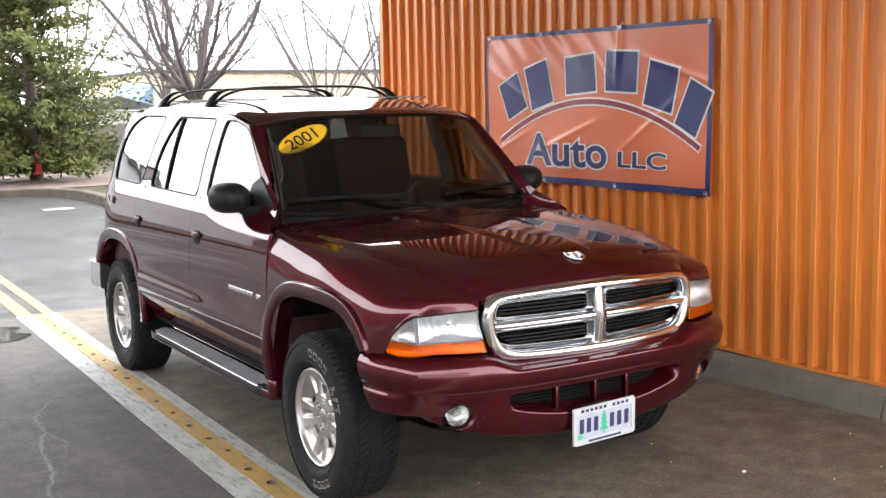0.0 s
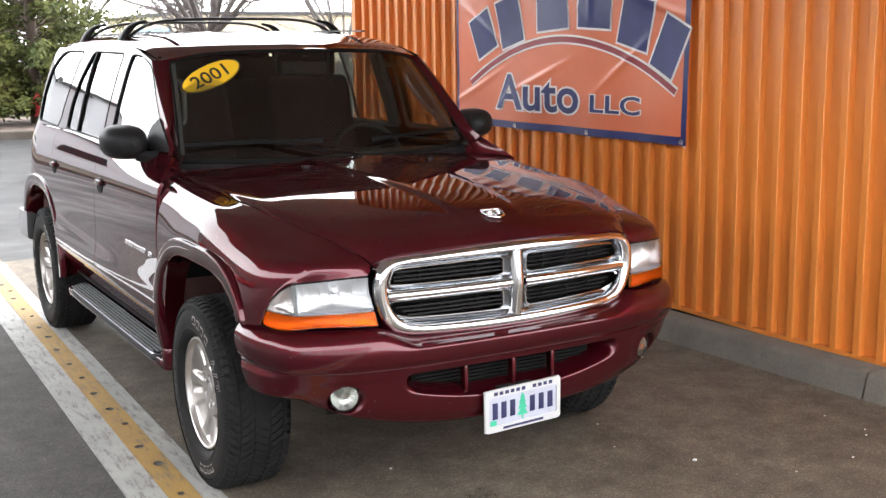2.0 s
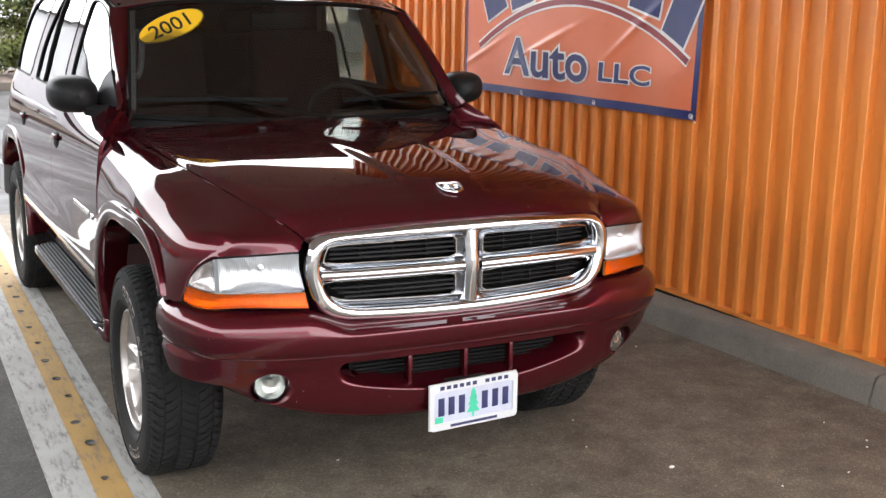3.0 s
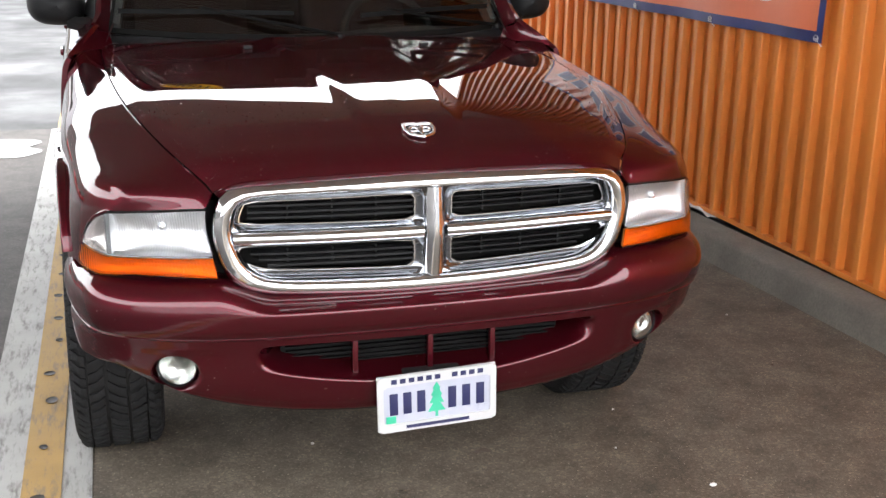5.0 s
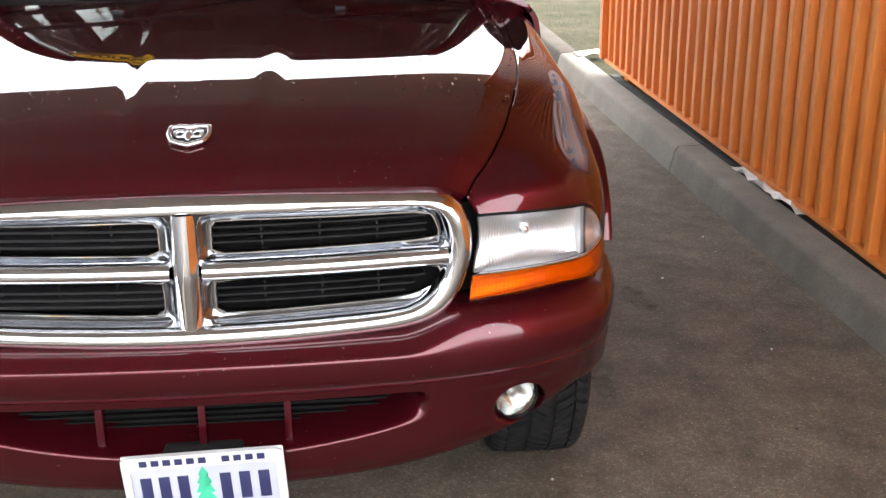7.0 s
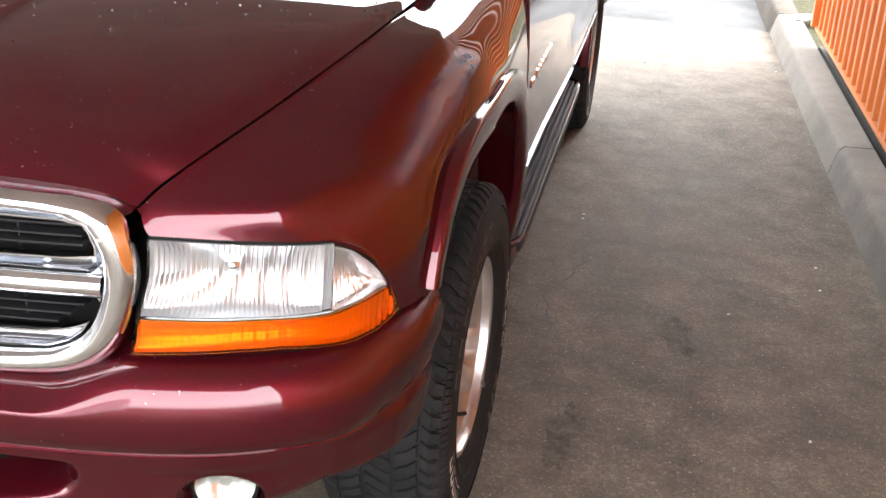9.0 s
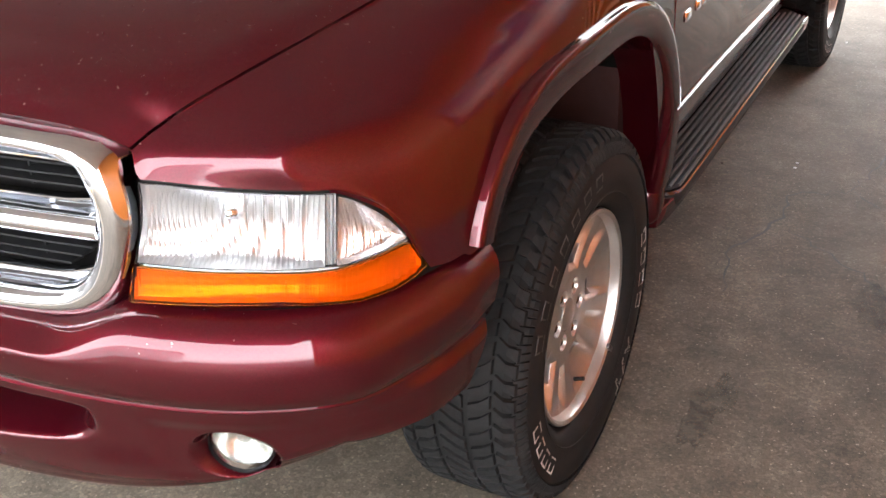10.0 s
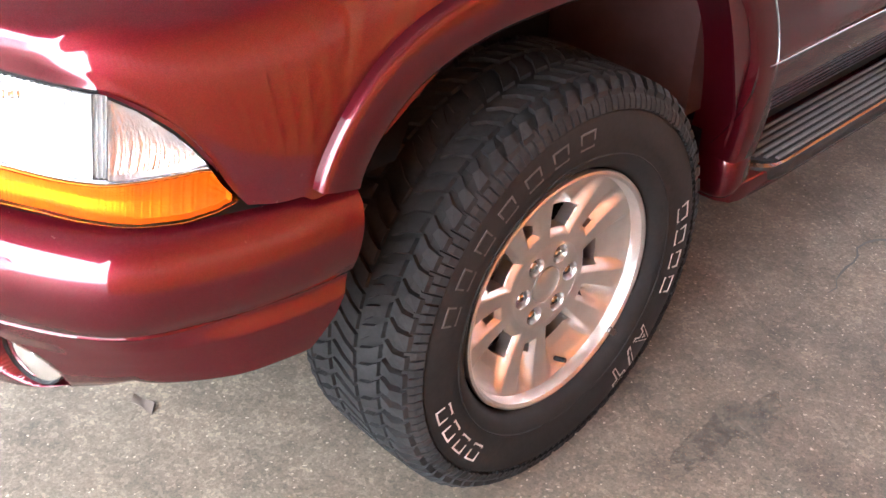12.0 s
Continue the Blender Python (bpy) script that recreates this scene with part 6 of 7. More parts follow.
# ---------------------------------------------------------------- the banner on the wall
def build_banner():
    w, h = 2.33, 1.10
    mid = Vector((wall_x(1.82) - 0.052, 1.82, 1.655))
    u = Vector((-SLOPE, -1, 0)).normalized()
    v = Vector((0, 0, 1))
    m = Matrix((u, v, u.cross(v))).transposed().to_4x4()
    m.translation = mid
    m = m @ pose(0, 0, 0, 0, 0, -0.4)
    def wave(a, b):
        fold = 0.030 * np.exp(-((a - 0.36 + 0.10 * (0.55 - b)) / 0.022) ** 2) * smoothstep(0.05, 0.5, b)
        tent = 0.016 * np.exp(-((a - 0.30) / 0.16) ** 2) * smoothstep(-0.1, 0.55, b)
        pull = 0.009 * np.sin(9 * a + 3 * b) * smoothstep(0.1, 0.55, np.abs(b)) + 0.004 * np.sin(4.2 * a - 6 * b + 1)
        ray = 0.010 * np.sin(26 * (a + 0.9 * b)) * smoothstep(0.22, 0.55, b) * smoothstep(-1.2, -0.3, -np.abs(a + 0.55))
        for k, (px, py, slope) in enumerate(((-0.75, 0.1, 0.5), (-0.2, -0.2, -0.35), (0.15, 0.3, 0.8), (0.62, -0.1, -0.6), (0.85, 0.25, 0.3), (-0.95, -0.3, -0.4))):
            off = (a - px) * math.sin(slope) + (b - py) * math.cos(slope)
            along = (a - px) * math.cos(slope) - (b - py) * math.sin(slope)
            fold = fold + 0.006 * np.exp(-(off / 0.018) ** 2) * np.exp(-(along / 0.3) ** 2)
        return fold + tent + pull + ray
    def lay(geo, lift):
        out = []
        for x, y, z in geo[0]:
            out.append(tuple(m @ Vector((x, y, z + lift + float(wave(x, y))))))
        return out, geo[1]
    def field(x0, x1, y0, y1, nx, ny):
        return np.array([[(x, y, 0) for x in np.linspace(x0, x1, nx)] for y in np.linspace(y0, y1, ny)])
    b = thing("banner", "creased terracotta vinyl banner with navy border, hung on the orange wall", "banner")
    part("sheet", lay(thick_sheet(field(-w / 2, w / 2, -h / 2, h / 2, 200, 90), 0.002), 0.0), SIGN, b, sharp=80)
    e = 0.030
    for x0, x1, y0, y1, nx, ny in ((-w / 2, w / 2, h / 2 - e, h / 2, 200, 4), (-w / 2, w / 2, -h / 2, -h / 2 + e * 1.6, 200, 4), (-w / 2, -w / 2 + e * 0.8, -h / 2 + e * 1.6, h / 2 - e, 4, 80), (w / 2 - e * 1.3, w / 2, -h / 2 + e * 1.6, h / 2 - e, 4, 80)):
        part("border", lay(sheet(field(x0, x1, y0, y1, nx, ny)), 0.0015), NAVY, b)
    # the trader's name, as plain blocks along an arc
    blocks = [(-0.83, 0.085, 0.30, 0.30, 24), (-0.52, 0.165, 0.31, 0.34, 15), (-0.06, 0.235, 0.40, 0.28, 4), (0.365, 0.245, 0.37, 0.29, -3), (0.73, 0.14, 0.32, 0.32, -14), (1.01, 0.00, 0.25, 0.34, -26)]
    for cx, cy, bw, bh, tilt in blocks:
        c, s = math.cos(radians(tilt)), math.sin(radians(tilt))
        for grow, mat, lift, nm in ((0.014, SIGN_WHITE, 0.003, "name_outline"), (0.0, NAVY, 0.0055, "name_block")):
            p = field(-bw / 2 * 0.80 - grow, bw / 2 * 0.80 + grow, -bh / 2 * 0.92 - grow, bh / 2 * 0.92 + grow, 16, 16)
            q = p.copy()
            q[..., 0], q[..., 1] = cx + p[..., 0] * c - p[..., 1] * s, cy + p[..., 0] * s + p[..., 1] * c
            part(nm, lay(sheet(q), lift), mat, b)
    def arc(half, lift, mat, nm):
        p = []
        for t in np.linspace(-1, 1, 80):
            x = 0.045 + t * (1.025 + half * 0.3)
            y = 0.045 - 0.30 * t * t
            d = np.array((0.60 * t, 1.025))
            d /= np.linalg.norm(d)
            k = half if abs(t) > 0.97 else half
            p.append([(x - d[0] * 0 + d[0] * o * 0.9 + 0.0, y + d[1] * o, 0) for o in (-k, 0, k)])
        part(nm, lay(sheet(np.array(p), flip=True), lift), mat, b)
    arc(0.030, 0.003, SIGN_WHITE, "arc_outline")
    arc(0.018, 0.0055, SIGN_RED, "arc_stripe")
    for text, size, x, y, sx, sy in (("Auto", 0.34, -0.225, -0.305, 0.87, 0.225), ("LLC", 0.155, 0.555, -0.348, 0.44, 0.105)):
        plain = np.array(letters(text, size)[0])
        lo, hi = plain.min(0), plain.max(0)
        kx, ky = sx / (hi[0] - lo[0]), sy / (hi[1] - lo[1])
        for off, mat, lift, nm in ((0.055 * size, SIGN_WHITE, 0.004, "writing_outline"), (0.018 * size, NAVY, 0.0065, "writing")):
            geo = letters(text, size, 0.0, off)
            geo = [(x + kx * (px - (lo[0] + hi[0]) / 2), y + ky * (py - (lo[1] + hi[1]) / 2), 0) for px, py, pz in geo[0]], geo[1]
            part(nm, lay(geo, lift), mat, b, smooth=False)
    for gx, gy in ((-1.13, 0.52), (-0.5, 0.53), (0.36, 0.535), (1.13, 0.53), (-1.13, -0.52), (-0.45, -0.53), (0.30, -0.53), (1.13, -0.53)):
        part("grommet", lay(moved(tube_ring(0.012, 0.003, 18, 6), pose(gx, gy, 0)), 0.004), STEEL, b)
        part("tie", lay(tube([(gx, gy, 0.004), (gx + 0.01, gy + 0.012 * (1 if gy > 0 else -1), 0.0), (gx + 0.015, gy + 0.035 * (1 if gy > 0 else -1), -0.02)], 0.003, 6), 0.002), SIGN_WHITE, b)


build_banner()


# ---------------------------------------------------------------- litter and stains on the ground
def blot(cx, cy, rx, ry, seed, z=0.0045, n=40):
    rnd = random.Random(seed)
    ph = [rnd.uniform(0, 6.28) for _ in range(5)]
    line = []
    for i in range(n):
        t = 2 * math.pi * i / n
        k = 1 + 0.22 * math.sin(2 * t + ph[0]) + 0.16 * math.sin(3 * t + ph[1]) + 0.12 * math.sin(5 * t + ph[2]) + 0.07 * math.sin(9 * t + ph[3])
        line.append((cx + rx * k * math.cos(t), cy + ry * k * math.sin(t), z))
    return fill(line)


def stain_material(name, base):
    """A soaked patch that fades out towards its rim over the concrete."""
    m = worn(name, base, tuple(1.6 * v for v in base), 30, 0.8)
    n, l, b = bits(m)
    edge = ramp(m, noise_node(m, 18, 5, 0.7), [(0.38, (0, 0, 0)), (0.72, (0.6, 0.6, 0.6))])
    l.new(edge, b.inputs["Alpha"])
    return m


SOAKED = stain_material("soaked_oil", (0.028, 0.024, 0.02))
for k, (x, y, rx, ry) in enumerate(((-0.06, -0.74, 0.085, 0.06), (-0.22, -0.74, 0.05, 0.035), (1.08, 0.28, 0.045, 0.14), (0.25, -1.15, 0.10, 0.05), (-0.33, -0.92, 0.03, 0.02), (1.35, 0.9, 0.06, 0.10))):
    solo("oil_stain", blot(x, y, rx, ry, k), SOAKED, "dark oil stain soaked into the concrete", "stain", "oil stains", kind="structure")


def litter():
    rnd = random.Random(11)
    p = np.array([[(2.10 + 0.018 * i + 0.02 * rnd.random() + 0.003 * j, 2.12 - 0.056 * j + 0.012 * rnd.random(), 0.134 + 0.035 * rnd.random() * (1 if 0 < j < 13 else 0.3)) for i in range(6)] for j in range(14)])
    solo("paper_litter", thick_sheet(p, 0.002), PAPER, "crumpled white paper litter on the kerb", "litter", smooth=False)
    q = np.array([[(1.98 + 0.06 * i, 5.15 + 0.02 * i + 0.05 * j, 0.135 + 0.02 * rnd.random()) for i in range(5)] for j in range(4)])
    solo("paper_litter", thick_sheet(q, 0.002), PAPER, "white paper scrap on the verge by the kerb", "litter", smooth=False)
    solo("dead_leaf", thick_sheet(np.array([[(0.265 + 0.013 * i - 0.006 * j, -0.505 + 0.006 * j + 0.003 * i, 0.004 + 0.003 * math.sin(i * 1.3 + j)) for i in range(5)] for j in range(4)]), 0.001), DARK_BARK, "dark dead leaf lying on the concrete", "leaf")
    solo("white_speck", ball(0.877, -0.876, 0.004, 0.012, 0.008, 0.005, 10, 6), PAPER, "small white scrap on the concrete", "litter")
    for k in range(46):
        x, y = rnd.uniform(-0.7, 1.95), rnd.uniform(-1.6, 4.8)
        solo("grit", ball(x, y, 0.002, rnd.uniform(0.003, 0.007), rnd.uniform(0.003, 0.006), 0.003, 7, 4), PAPER if k % 3 else DARK_BARK, "tiny scrap of grit on the concrete", "grit", "grit on the concrete")


litter()


def ribbon(points, width, seed, step=0.03):
    """A jagged crack: a thin dark ribbon along a wandering line."""
    rnd = random.Random(seed)
    line = even_open(np.array(points, float), max(6, int(sum(math.dist(a, b) for a, b in zip(points[:-1], points[1:])) / step)))
    p = []
    for i, (x, y) in enumerate(line):
        a, b = line[max(0, i - 1)], line[min(len(line) - 1, i + 1)]
        d = np.array((b[1] - a[1], a[0] - b[0]))
        d /= max(1e-6, np.linalg.norm(d))
        o = rnd.gauss(0, step * 0.28)
        w = width * rnd.uniform(0.35, 1.3) * (0.3 + 0.7 * math.sin(math.pi * (i + 0.5) / len(line)))
        p.append([(x + d[0] * (o - w), y + d[1] * (o - w), 0.0035), (x + d[0] * (o + w), y + d[1] * (o + w), 0.0035)])
    return sheet(np.array(p))


for k, (pts, w) in enumerate((
        ([(-1.52, 2.35), (-1.66, 2.05), (-1.68, 1.7), (-1.78, 1.37), (-1.80, 1.0), (-1.88, 0.74), (-1.9, 0.2)], 0.011),
        ([(-1.68, 1.7), (-1.62, 1.45), (-1.70, 1.2)], 0.008), ([(-2.2, 2.6), (-1.9, 2.2), (-1.66, 2.05)], 0.008),
        ([(0.98, 0.82), (0.94, 1.05), (1.03, 1.3), (1.02, 1.52), (1.2, 1.62)], 0.0045), ([(1.2, 1.62), (1.45, 1.35), (1.85, 1.2)], 0.004),
        ([(1.2, 1.62), (1.28, 2.1), (1.6, 2.5)], 0.004), ([(1.03, 1.3), (1.35, 1.02), (1.5, 0.7)], 0.0035))):
    solo("crack", ribbon(pts, w, k), STAIN, "dark hairline crack in the paving", "crack", "cracks in the paving", kind="structure", smooth=False)
PUDDLE = material("puddle_water", (0.03, 0.031, 0.032), 0.06, 0.0, Specular_IOR_Level=0.6)
solo("water_puddle", blot(-1.62, 4.62, 0.42, 0.36, 21, 0.0032), PUDDLE, "shallow rain puddle on the asphalt", "puddle", kind="structure")


# ---------------------------------------------------------------- lot edge, planting and distance
def build_lot_edge():
    path = spline([(-30, 20.3, 0), (-8, 19.6, 0), (-1, 19.1, 0), (1.7, 18.9, 0), (2.45, 17.8, 0), (2.5, 15.8, 0), (2.15, 12.5, 0), (1.8, 9.6, 0), (1.76, 8.92, 0)], 70)
    solo("kerb_lot", sweep([(x, y, z) for x, y, z in path], [(-0.10, -0.1), (-0.10, 0.13), (-0.085, 0.145), (0.07, 0.145), (0.09, 0.125), (0.10, -0.1)]), DIRTY_KERB, "weathered moss-stained kerb round the lot", "kerb", kind="structure")
    solo("pavement_far", slab(-40, 0.6, 19.3, 27.5, -0.1, 0.10), DIRTY_KERB, "brown-grey pavement beyond the kerb", "pavement", kind="structure")
    solo("planting_bed", slab(0.2, 40, 19.0, 24, -0.1, 0.115), MULCH, "planting bed with bark and dead leaves", "ground", kind="structure")
    mark = slab(1.35, 1.85, 15.45, 15.7, -0.03, -0.012)
    solo("lot_marking", mark, LINE_WHITE, "white painted mark on the wet lot", "road marking", kind="structure", smooth=False)


def limb(verts, faces, p, q, r0, r1, n=5):
    d = (q - p).normalized()
    s = d.orthogonal().normalized()
    t = d.cross(s)
    k = len(verts)
    for c, r in ((p, r0), (q, r1)):
        for i in range(n):
            a = 2 * math.pi * i / n
            verts.append(tuple(c + s * (r * math.cos(a)) + t * (r * math.sin(a))))
    for i in range(n):
        faces.append((k + i, k + (i + 1) % n, k + n + (i + 1) % n, k + n + i))


def grow(rnd, verts, faces, p, d, r, length, depth, lift):
    """A long tapering limb that bends a little upward, with side shoots along its outer part."""
    steps = (3, 4, 6, 8)[depth]
    turn = rnd.uniform(0, 6.28)
    for k in range(steps):
        d = (d + Vector((rnd.uniform(-1, 1), rnd.uniform(-1, 1), rnd.uniform(-0.8, 0.8))) * 0.13 + Vector((0, 0, lift))).normalized()
        q = p + d * (length / steps)
        r2 = max(r * (1 - 0.75 / steps), 0.0045)
        limb(verts, faces, p, q, r, r2, 6 if r > 0.05 else 4 if r > 0.014 else 3)
        if depth and (k > 0 or depth == 3):
            for _ in range(2 if depth < 3 else 1):
                turn += 2.4
                a = d.orthogonal().normalized()
                side = a * math.cos(turn) + d.cross(a) * math.sin(turn)
                out = (d + side * rnd.uniform(0.6, 1.1)).normalized()
                grow(rnd, verts, faces, q, out, r2 * rnd.uniform(0.35, 0.55), length * rnd.uniform(0.30, 0.48) * (1.15 - 0.5 * k / steps), depth - 1, lift * 0.6)
        p, r = q, r2


def bare_tree(x, y, height, girth, seed, mat, stems=7, trunk=0.2, lean=0.7, label="leafless winter tree with wide-spread bare branches"):
    rnd = random.Random(seed)
    t = thing("bare_tree", label, "tree", "bare trees", at=pose(x, y, 0.08))
    v, f = [], []
    top = Vector((0.05, 0, height * trunk))
    limb(v, f, Vector((0, 0, -0.1)), top * 0.5, girth * 1.2, girth, 10)
    limb(v, f, top * 0.5, top, girth, girth * 0.95, 10)
    part("trunk", (v, f), mat, t)
    v, f = [], []
    for k in range(stems):
        a = 2 * math.pi * (k + rnd.uniform(-0.3, 0.3)) / stems
        open_out = lean * rnd.uniform(0.55, 1.25) if k else 0.08
        d = Vector((math.cos(a) * open_out, math.sin(a) * open_out, 1)).normalized()
        grow(rnd, v, f, top * rnd.uniform(0.90, 0.99), d, girth * rnd.uniform(0.34, 0.5), height * (1 - trunk) * rnd.uniform(0.85, 1.05), 3, 0.03)
    part("crown", (v, f), mat, t, "fine bare twigs")
    return t


def conifer(x, y, height, width, seed):
    rnd = random.Random(seed)
    t = thing("conifer", "olive green conifer with loose uneven sprays and gaps", "tree", at=pose(x, y, 0.08))
    v, f = [], []
    limb(v, f, Vector((0, 0, -0.1)), Vector((0, 0, height * 0.5)), 0.16, 0.10, 9)
    limb(v, f, Vector((0, 0, height * 0.5)), Vector((0.1, 0, height)), 0.10, 0.02, 7)
    part("trunk", (v, f), DARK_BARK, t)
    lv, lf = [], []
    bv, bf = [], []
    for k in range(330):
        h = height * (0.03 + 0.97 * rnd.random() ** 1.3)
        a = rnd.uniform(0, 2 * math.pi)
        reach = width * float(np.interp(h / height, (0, 0.12, 0.35, 0.6, 0.8, 1.0), (0.70, 0.85, 1.0, 0.62, 0.36, 0.06))) * rnd.uniform(0.45, 1.2)
        p = Vector((0, 0, h * 0.95))
        q = Vector((math.cos(a) * reach, math.sin(a) * reach, h + rnd.uniform(-0.05, 0.35)))
        mid = (p + q) / 2 + Vector((0, 0, 0.12))
        limb(bv, bf, p, mid, 0.022, 0.014, 4)
        limb(bv, bf, mid, q, 0.014, 0.005, 4)
        for s in range(95):
            u = 0.30 + 0.75 * rnd.random()
            c = (p + (mid - p) * min(1, 2 * u)) if u < 0.5 else (mid + (q - mid) * (2 * u - 1))
            c = c + Vector((rnd.gauss(0, 0.09), rnd.gauss(0, 0.09), rnd.gauss(0, 0.08)))
            d = Vector((rnd.uniform(-1, 1), rnd.uniform(-1, 1), rnd.uniform(-0.4, 1.0))).normalized()
            e = d.orthogonal().normalized() * rnd.uniform(0.024, 0.045)
            ln = rnd.uniform(0.08, 0.17)
            i = len(lv)
            lv += [tuple(c - d * ln * 0.5), tuple(c + e), tuple(c + d * ln * 0.6), tuple(c - e)]
            lf.append((i, i + 1, i + 2, i + 3))
    part("branchwork", (bv, bf), DARK_BARK, t)
    tagged(part("crown", (lv, lf), LEAF, t, "scaly green sprays", smooth=False), kind="stuff")


def build_fence():
    fence = thing("fence", "grey steel rail fence at the back of the planting bed", "fence")
    for x in (3.5, 5.0, 7.2, 9.4, 11.6, 13.8):
        part("post", tube([(x, 23.2, 0), (x, 23.2, 1.62)], 0.03, 8), FENCE, fence)
    part("top_rail", tube([(3.0, 23.2, 1.60), (14, 23.2, 1.60)], 0.022, 8), FENCE, fence)
    part("bottom_wire", tube([(3.0, 23.2, 0.2), (14, 23.2, 0.2)], 0.006, 5), FENCE, fence)
    wires = []
    for k in range(100):
        for dx in (-1.5, 1.5):
            x = 3.0 + 0.11 * k
            wires.append(tube([(x, 23.2, 0.18), (x + dx, 23.2, 1.6)], 0.0018, 3))
    tagged(part("wire_mesh", join(*wires), FENCE, fence), kind="stuff")


def house(name, label, x0, x1, y0, y1, h, wall_mat, roof_mat, gable=0.0, windows=()):
    b = thing(name, label, "building")
    part("wall", box((x0 + x1) / 2, (y0 + y1) / 2, h / 2, x1 - x0, y1 - y0, h), wall_mat, b)
    if gable:
        xm = (x0 + x1) / 2
        part("roof", extruded([(x0 - 0.3, y0 - 0.3, h), (x1 + 0.3, y0 - 0.3, h), (xm, y0 - 0.3, h + gable)], (0, y1 - y0 + 0.6, 0)), roof_mat, b, smooth=False)
    else:
        part("roof", box((x0 + x1) / 2, (y0 + y1) / 2, h + 0.06, x1 - x0 + 0.3, y1 - y0 + 0.3, 0.14), roof_mat, b)
    for wx, wz, ww, wh in windows:
        win = part("window", box(wx, y0 - 0.01, wz, ww, 0.06, wh), PLATE_FRAME, b)
        part("pane", box(wx, y0 - 0.045, wz, ww - 0.12, 0.02, wh - 0.12), BLACK, win)
    return b


def build_distance():
    house("shop_building", "long beige single-storey shop building with a flat roof", 13.2, 46, 46, 58, 3.15, STUCCO, ROOF_DARK, windows=((20.0, 1.5, 1.6, 1.2), (30.0, 1.5, 1.6, 1.2)))
    house("blue_house", "small pale blue gabled house", 12.6, 14.2, 47, 52, 1.7, BLUE_WALL, BLUE_WALL, 1.1)
    house("shed", "low grey shed with a dark roof", 9.2, 12.3, 44, 48, 1.6, GREY_WALL, ROOF_DARK, 0.55)
    house("grey_building", "pale grey building across the pavement", -14, 0.9, 31.5, 38, 4.2, GREY_WALL, ROOF_DARK, windows=((-8.0, 2.0, 2.0, 1.4),))
    solo("garden_wall", box(12, 33, 0.62, 18, 0.25, 1.0), KERB, "low grey garden wall beyond the grass", "wall")
    conifer(2.55, 21.6, 6.3, 2.3, 3)
    bare_tree(9.6, 31.0, 7.5, 0.24, 5, BARK, 11, 0.25, 1.0)
    bare_tree(15.3, 33.0, 7.5, 0.14, 8, PALE_BARK, 8, 0.14, 0.8)
    bare_tree(6.6, 36.0, 8.0, 0.15, 9, PALE_BARK, 8, 0.22, 0.75)
    bare_tree(4.0, 33.0, 7.5, 0.12, 12, PALE_BARK, 8, 0.16, 0.7)
    bare_tree(20.5, 38.0, 8.5, 0.16, 14, BARK, 8, 0.2, 0.8)
    bare_tree(12.2, 42.0, 9.0, 0.15, 16, PALE_BARK, 8, 0.2, 0.7)
    bare_tree(1.5, 30.0, 8.0, 0.15, 18, RUSTY_BARK, 10, 0.12, 0.6, "tall leafless tree with rusty brown twigs")
    pole = thing("utility_pole", "dark wooden utility pole with a cross arm", "pole", at=pose(16.3, 33.5, 0.05))
    part("shaft", tube([(0, 0, -0.1), (0, 0, 9)], 0.14, 10), DARK_BARK, pole)
    part("cross_arm", box(0, 0, 8.2, 2.0, 0.12, 0.12, 0.01), DARK_BARK, pole)
    thin = thing("sign_pole", "slim grey steel pole among the trees", "pole", at=pose(10.7, 29.0, 0.05))
    part("shaft", tube([(0, 0, -0.1), (0, 0, 8)], 0.05, 8), FENCE, thin)
    # hydrant shape stands in for an unidentified red object clear of the ground
    hyd = thing("red_object", "small red object of unclear kind under the conifer, given a hydrant's shape", "hydrant", at=pose(2.45, 20.9, 0.30) @ Matrix.Scale(0.8, 4))
    part("barrel", lathe_z([(0, 0.13), (0.04, 0.13), (0.05, 0.09), (0.42, 0.09), (0.44, 0.12), (0.48, 0.12), (0.56, 0.09), (0.62, 0.03), (0.64, 0.0)]), RED, hyd)
    for sx in (-1, 1):
        part("outlet", tube([(sx * 0.08, 0, 0.34), (sx * 0.16, 0, 0.34)], 0.045, 10), RED, hyd)
    part("bonnet_nut", box(0, 0, 0.66, 0.05, 0.05, 0.05, 0.01), STEEL, hyd)


def lathe_z(prof, n=24):
    v, f = lathe(prof, n)
    return [(y, z, x) for x, y, z in v], f


RUSTY_BARK = worn("rusty_bark", (0.13, 0.085, 0.065), (0.21, 0.145, 0.12), 4, 0.9, fine=30)
PALE_BARK = worn("pale_bark", (0.10, 0.086, 0.08), (0.19, 0.17, 0.16), 4, 0.9, fine=30)


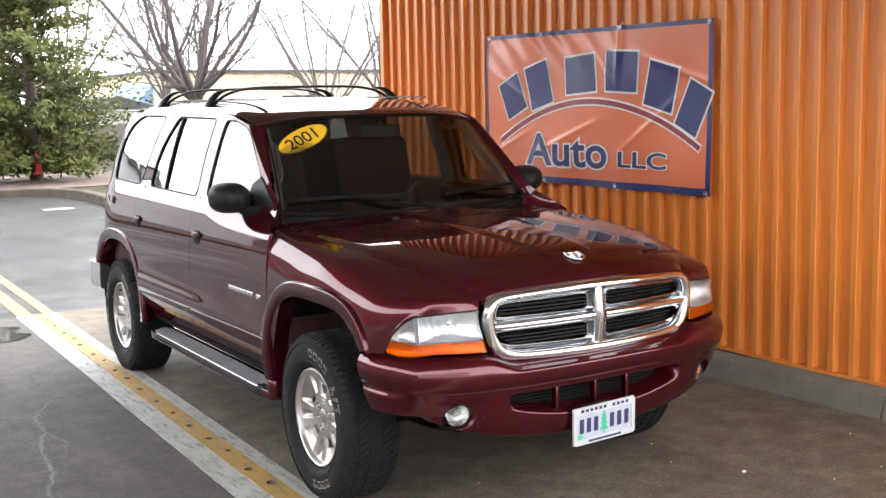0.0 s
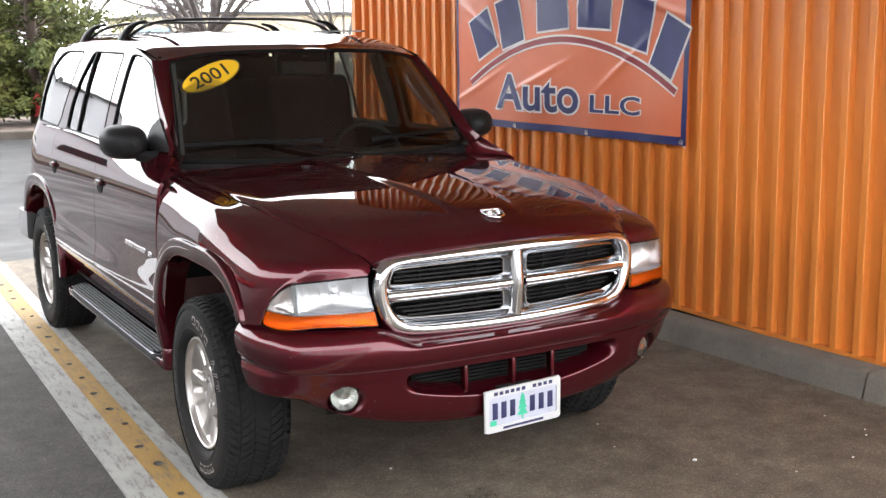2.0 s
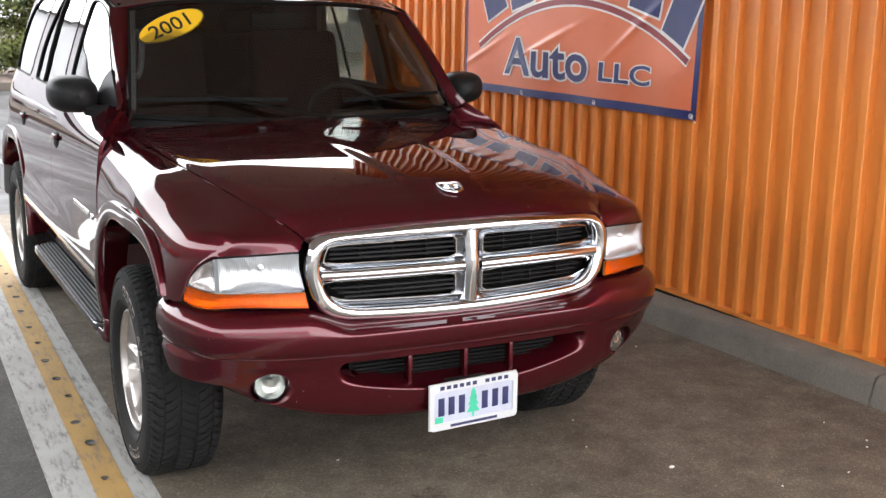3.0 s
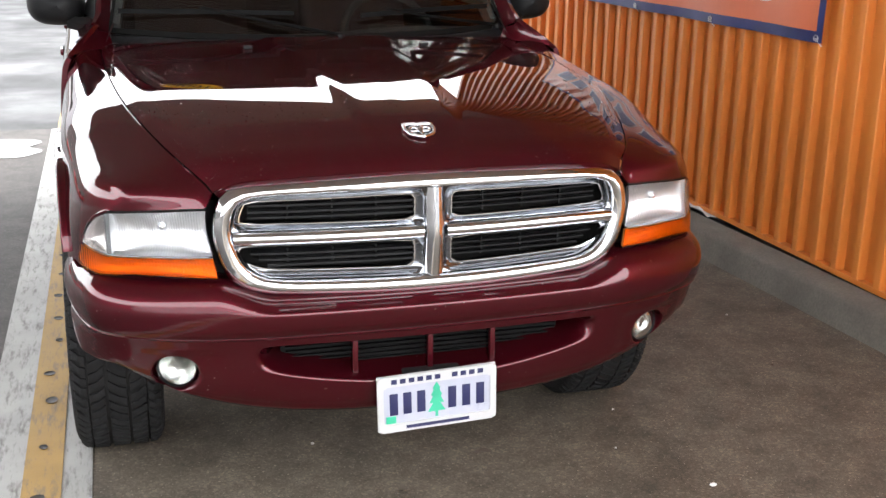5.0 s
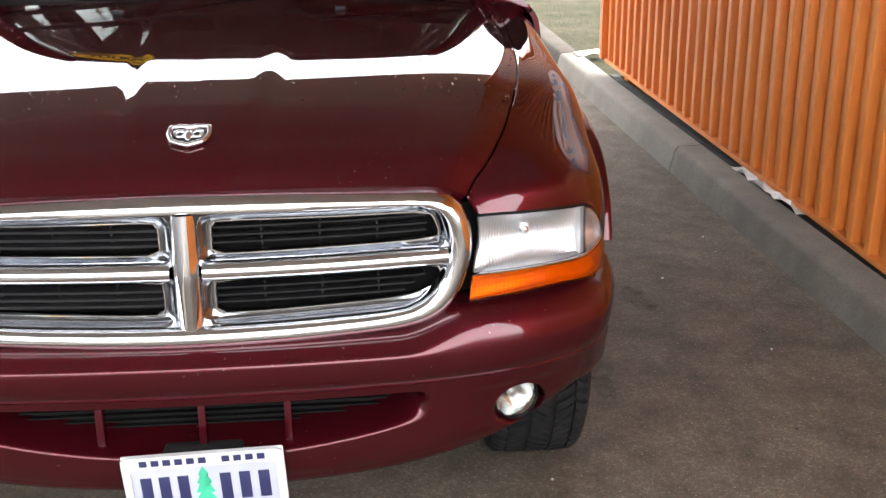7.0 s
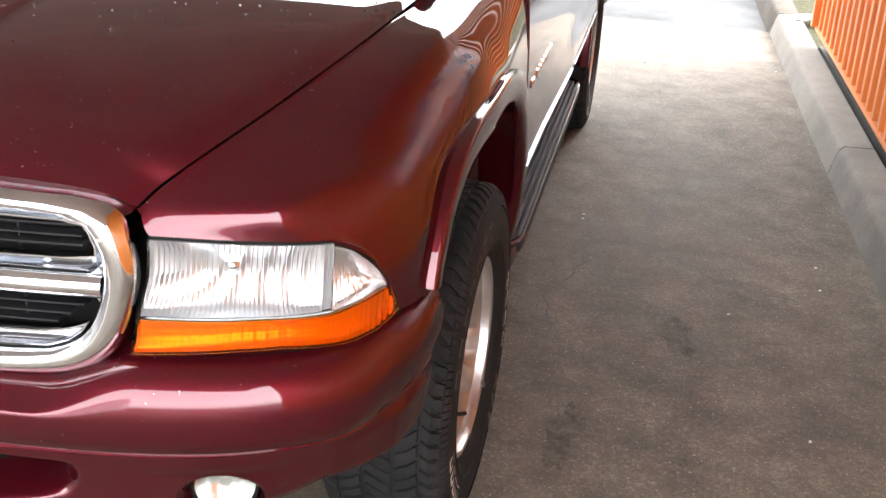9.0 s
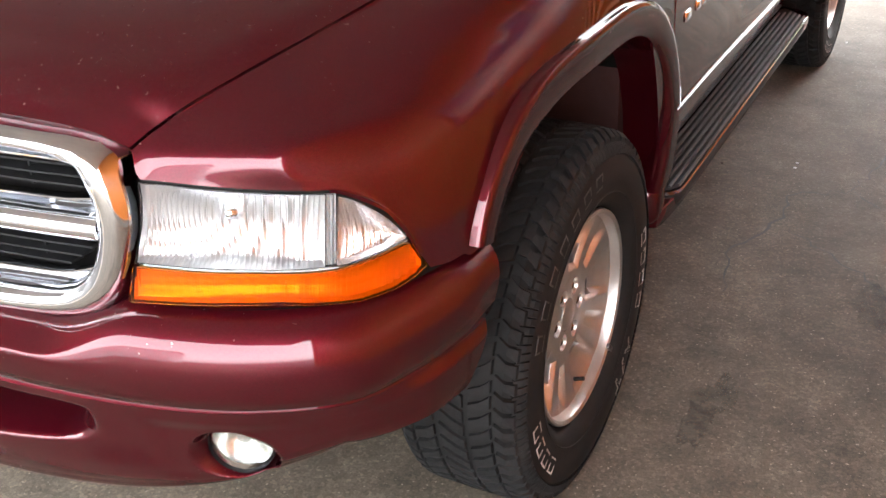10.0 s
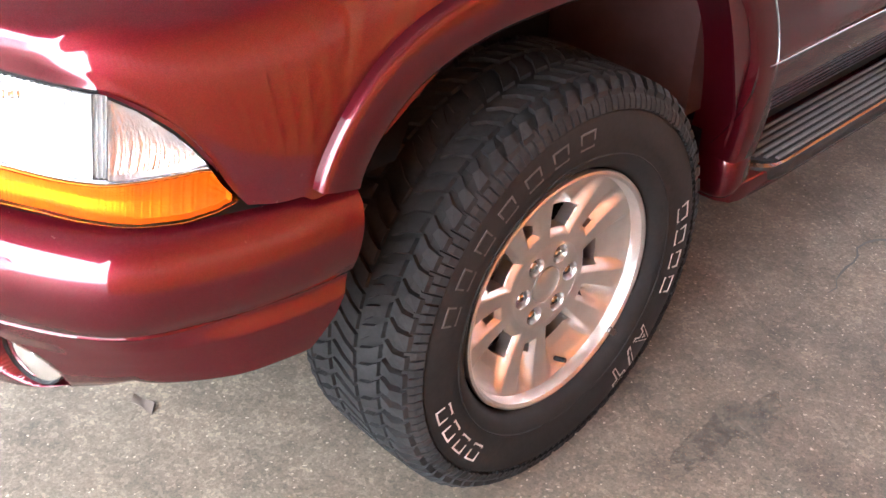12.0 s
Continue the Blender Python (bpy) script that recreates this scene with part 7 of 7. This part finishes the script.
def build_far_things():
    bin_ob = thing("rubbish_bin", "dark grey rubbish bin standing on the pavement", "bin", at=pose(-1.4, 26.3, 0.10))
    part("body", lathe_z([(0, 0.20), (0.02, 0.22), (0.80, 0.27), (0.82, 0.28)], 20), BIN, bin_ob)
    part("lid", lathe_z([(0.82, 0.29), (0.86, 0.29), (0.95, 0.16), (0.97, 0.0)], 20), BIN, bin_ob)
    for x, y in ((-0.80, 25.7), (-0.62, 26.6)):
        bol = thing("bollard", "yellow painted steel bollard on the pavement", "bollard", "yellow bollards", at=pose(x, y, 0.10))
        part("post", lathe_z([(0, 0.09), (0.95, 0.09), (1.0, 0.07), (1.02, 0.0)], 18), YELLOW, bol)
        part("base_collar", lathe_z([(0.0, 0.13), (0.03, 0.13), (0.04, 0.09)], 18), KERB, bol)
    post = thing("service_post", "slim blue-grey service post on the pavement", "post", at=pose(-0.32, 24.9, 0.10))
    part("shaft", tube([(0, 0, 0), (0, 0, 1.1)], 0.06, 12), BLUE_WALL, post)
    part("cap", lathe_z([(1.1, 0.07), (1.14, 0.07), (1.17, 0.0)], 12), STEEL, post)
    parked_car(-3.6, 29.0, 0, SILVER, "silver hatchback parked in front of the grey building")


def parked_car(x, y, turn, mat, label):
    car = thing("parked_car", label, "car", "cars across the lot", at=pose(x, y, 0.0, 0, 0, turn))
    rows = []
    for px, zt, hw in ((-2.05, 0.62, 0.70), (-1.9, 0.80, 0.80), (-1.1, 0.92, 0.85), (0.9, 0.96, 0.86), (1.7, 0.94, 0.83), (2.0, 0.72, 0.74)):
        rows.append([(px, -hw, 0.30), (px, -hw - 0.03, 0.55), (px, -hw + 0.02, zt * 0.93), (px, -hw * 0.6, zt), (px, hw * 0.6, zt), (px, hw - 0.02, zt * 0.93), (px, hw + 0.03, 0.55), (px, hw, 0.30)])
    part("body", sheet(patch(rows, 40, 40), flip=True), mat, car)
    rows = []
    for px, z, hw in ((-1.15, 0.90, 0.74), (-0.45, 1.36, 0.62), (0.5, 1.44, 0.61), (1.2, 1.36, 0.60), (1.75, 0.94, 0.70)):
        rows.append([(px, -hw - 0.06, 0.88), (px, -hw, z), (px, 0, z + 0.03), (px, hw, z), (px, hw + 0.06, 0.88)])
    part("cabin", sheet(patch(rows, 24, 30), flip=True), BLACK, car, "dark glazed cabin")
    for px in (-1.25, 1.25):
        for py in (-0.76, 0.76):
            whl = part("wheel", moved(lathe([(-0.09, 0.20), (-0.10, 0.29), (-0.07, 0.315), (0.07, 0.315), (0.10, 0.29), (0.09, 0.20)], 32), pose(px, py, 0.315, 0, 0, 90)), RUBBER, car)
            part("rim", moved(lathe([(-0.095, 0.205), (-0.07, 0.17), (-0.085, 0.05), (-0.09, 0.001)], 24), pose(px, py, 0.315, 0, 0, 90)), ALLOY, whl)
    part("underside", box(0, 0, 0.28, 3.7, 1.5, 0.12), UNDER, car)


def build_far_side():
    """What the glossy flank mirrors: cars and a low dark building line across the lot; plus an unseen block against low
    skylight.
    """
    for x, y in ((-15.0, 14.0), (-15.5, 19.0), (-15.2, 27.5)):
        parked_car(x, y, 4, RED, "red hatchback parked across the lot")
    house("long_building", "long dark two-storey building across the street", -33, -25, -24, 70, 6.2, PLINTH, ROOF_DARK)
    # added out of view: cuts the low sky that would brighten nose and ground
    house("front_sky_block", "plain pale block added out of view to hold back low front skylight", -30, -1.5, -26, -17, 6.6, GREY_WALL, ROOF_DARK)


build_far_side()
build_lot_edge()
build_fence()
build_distance()
build_far_things()
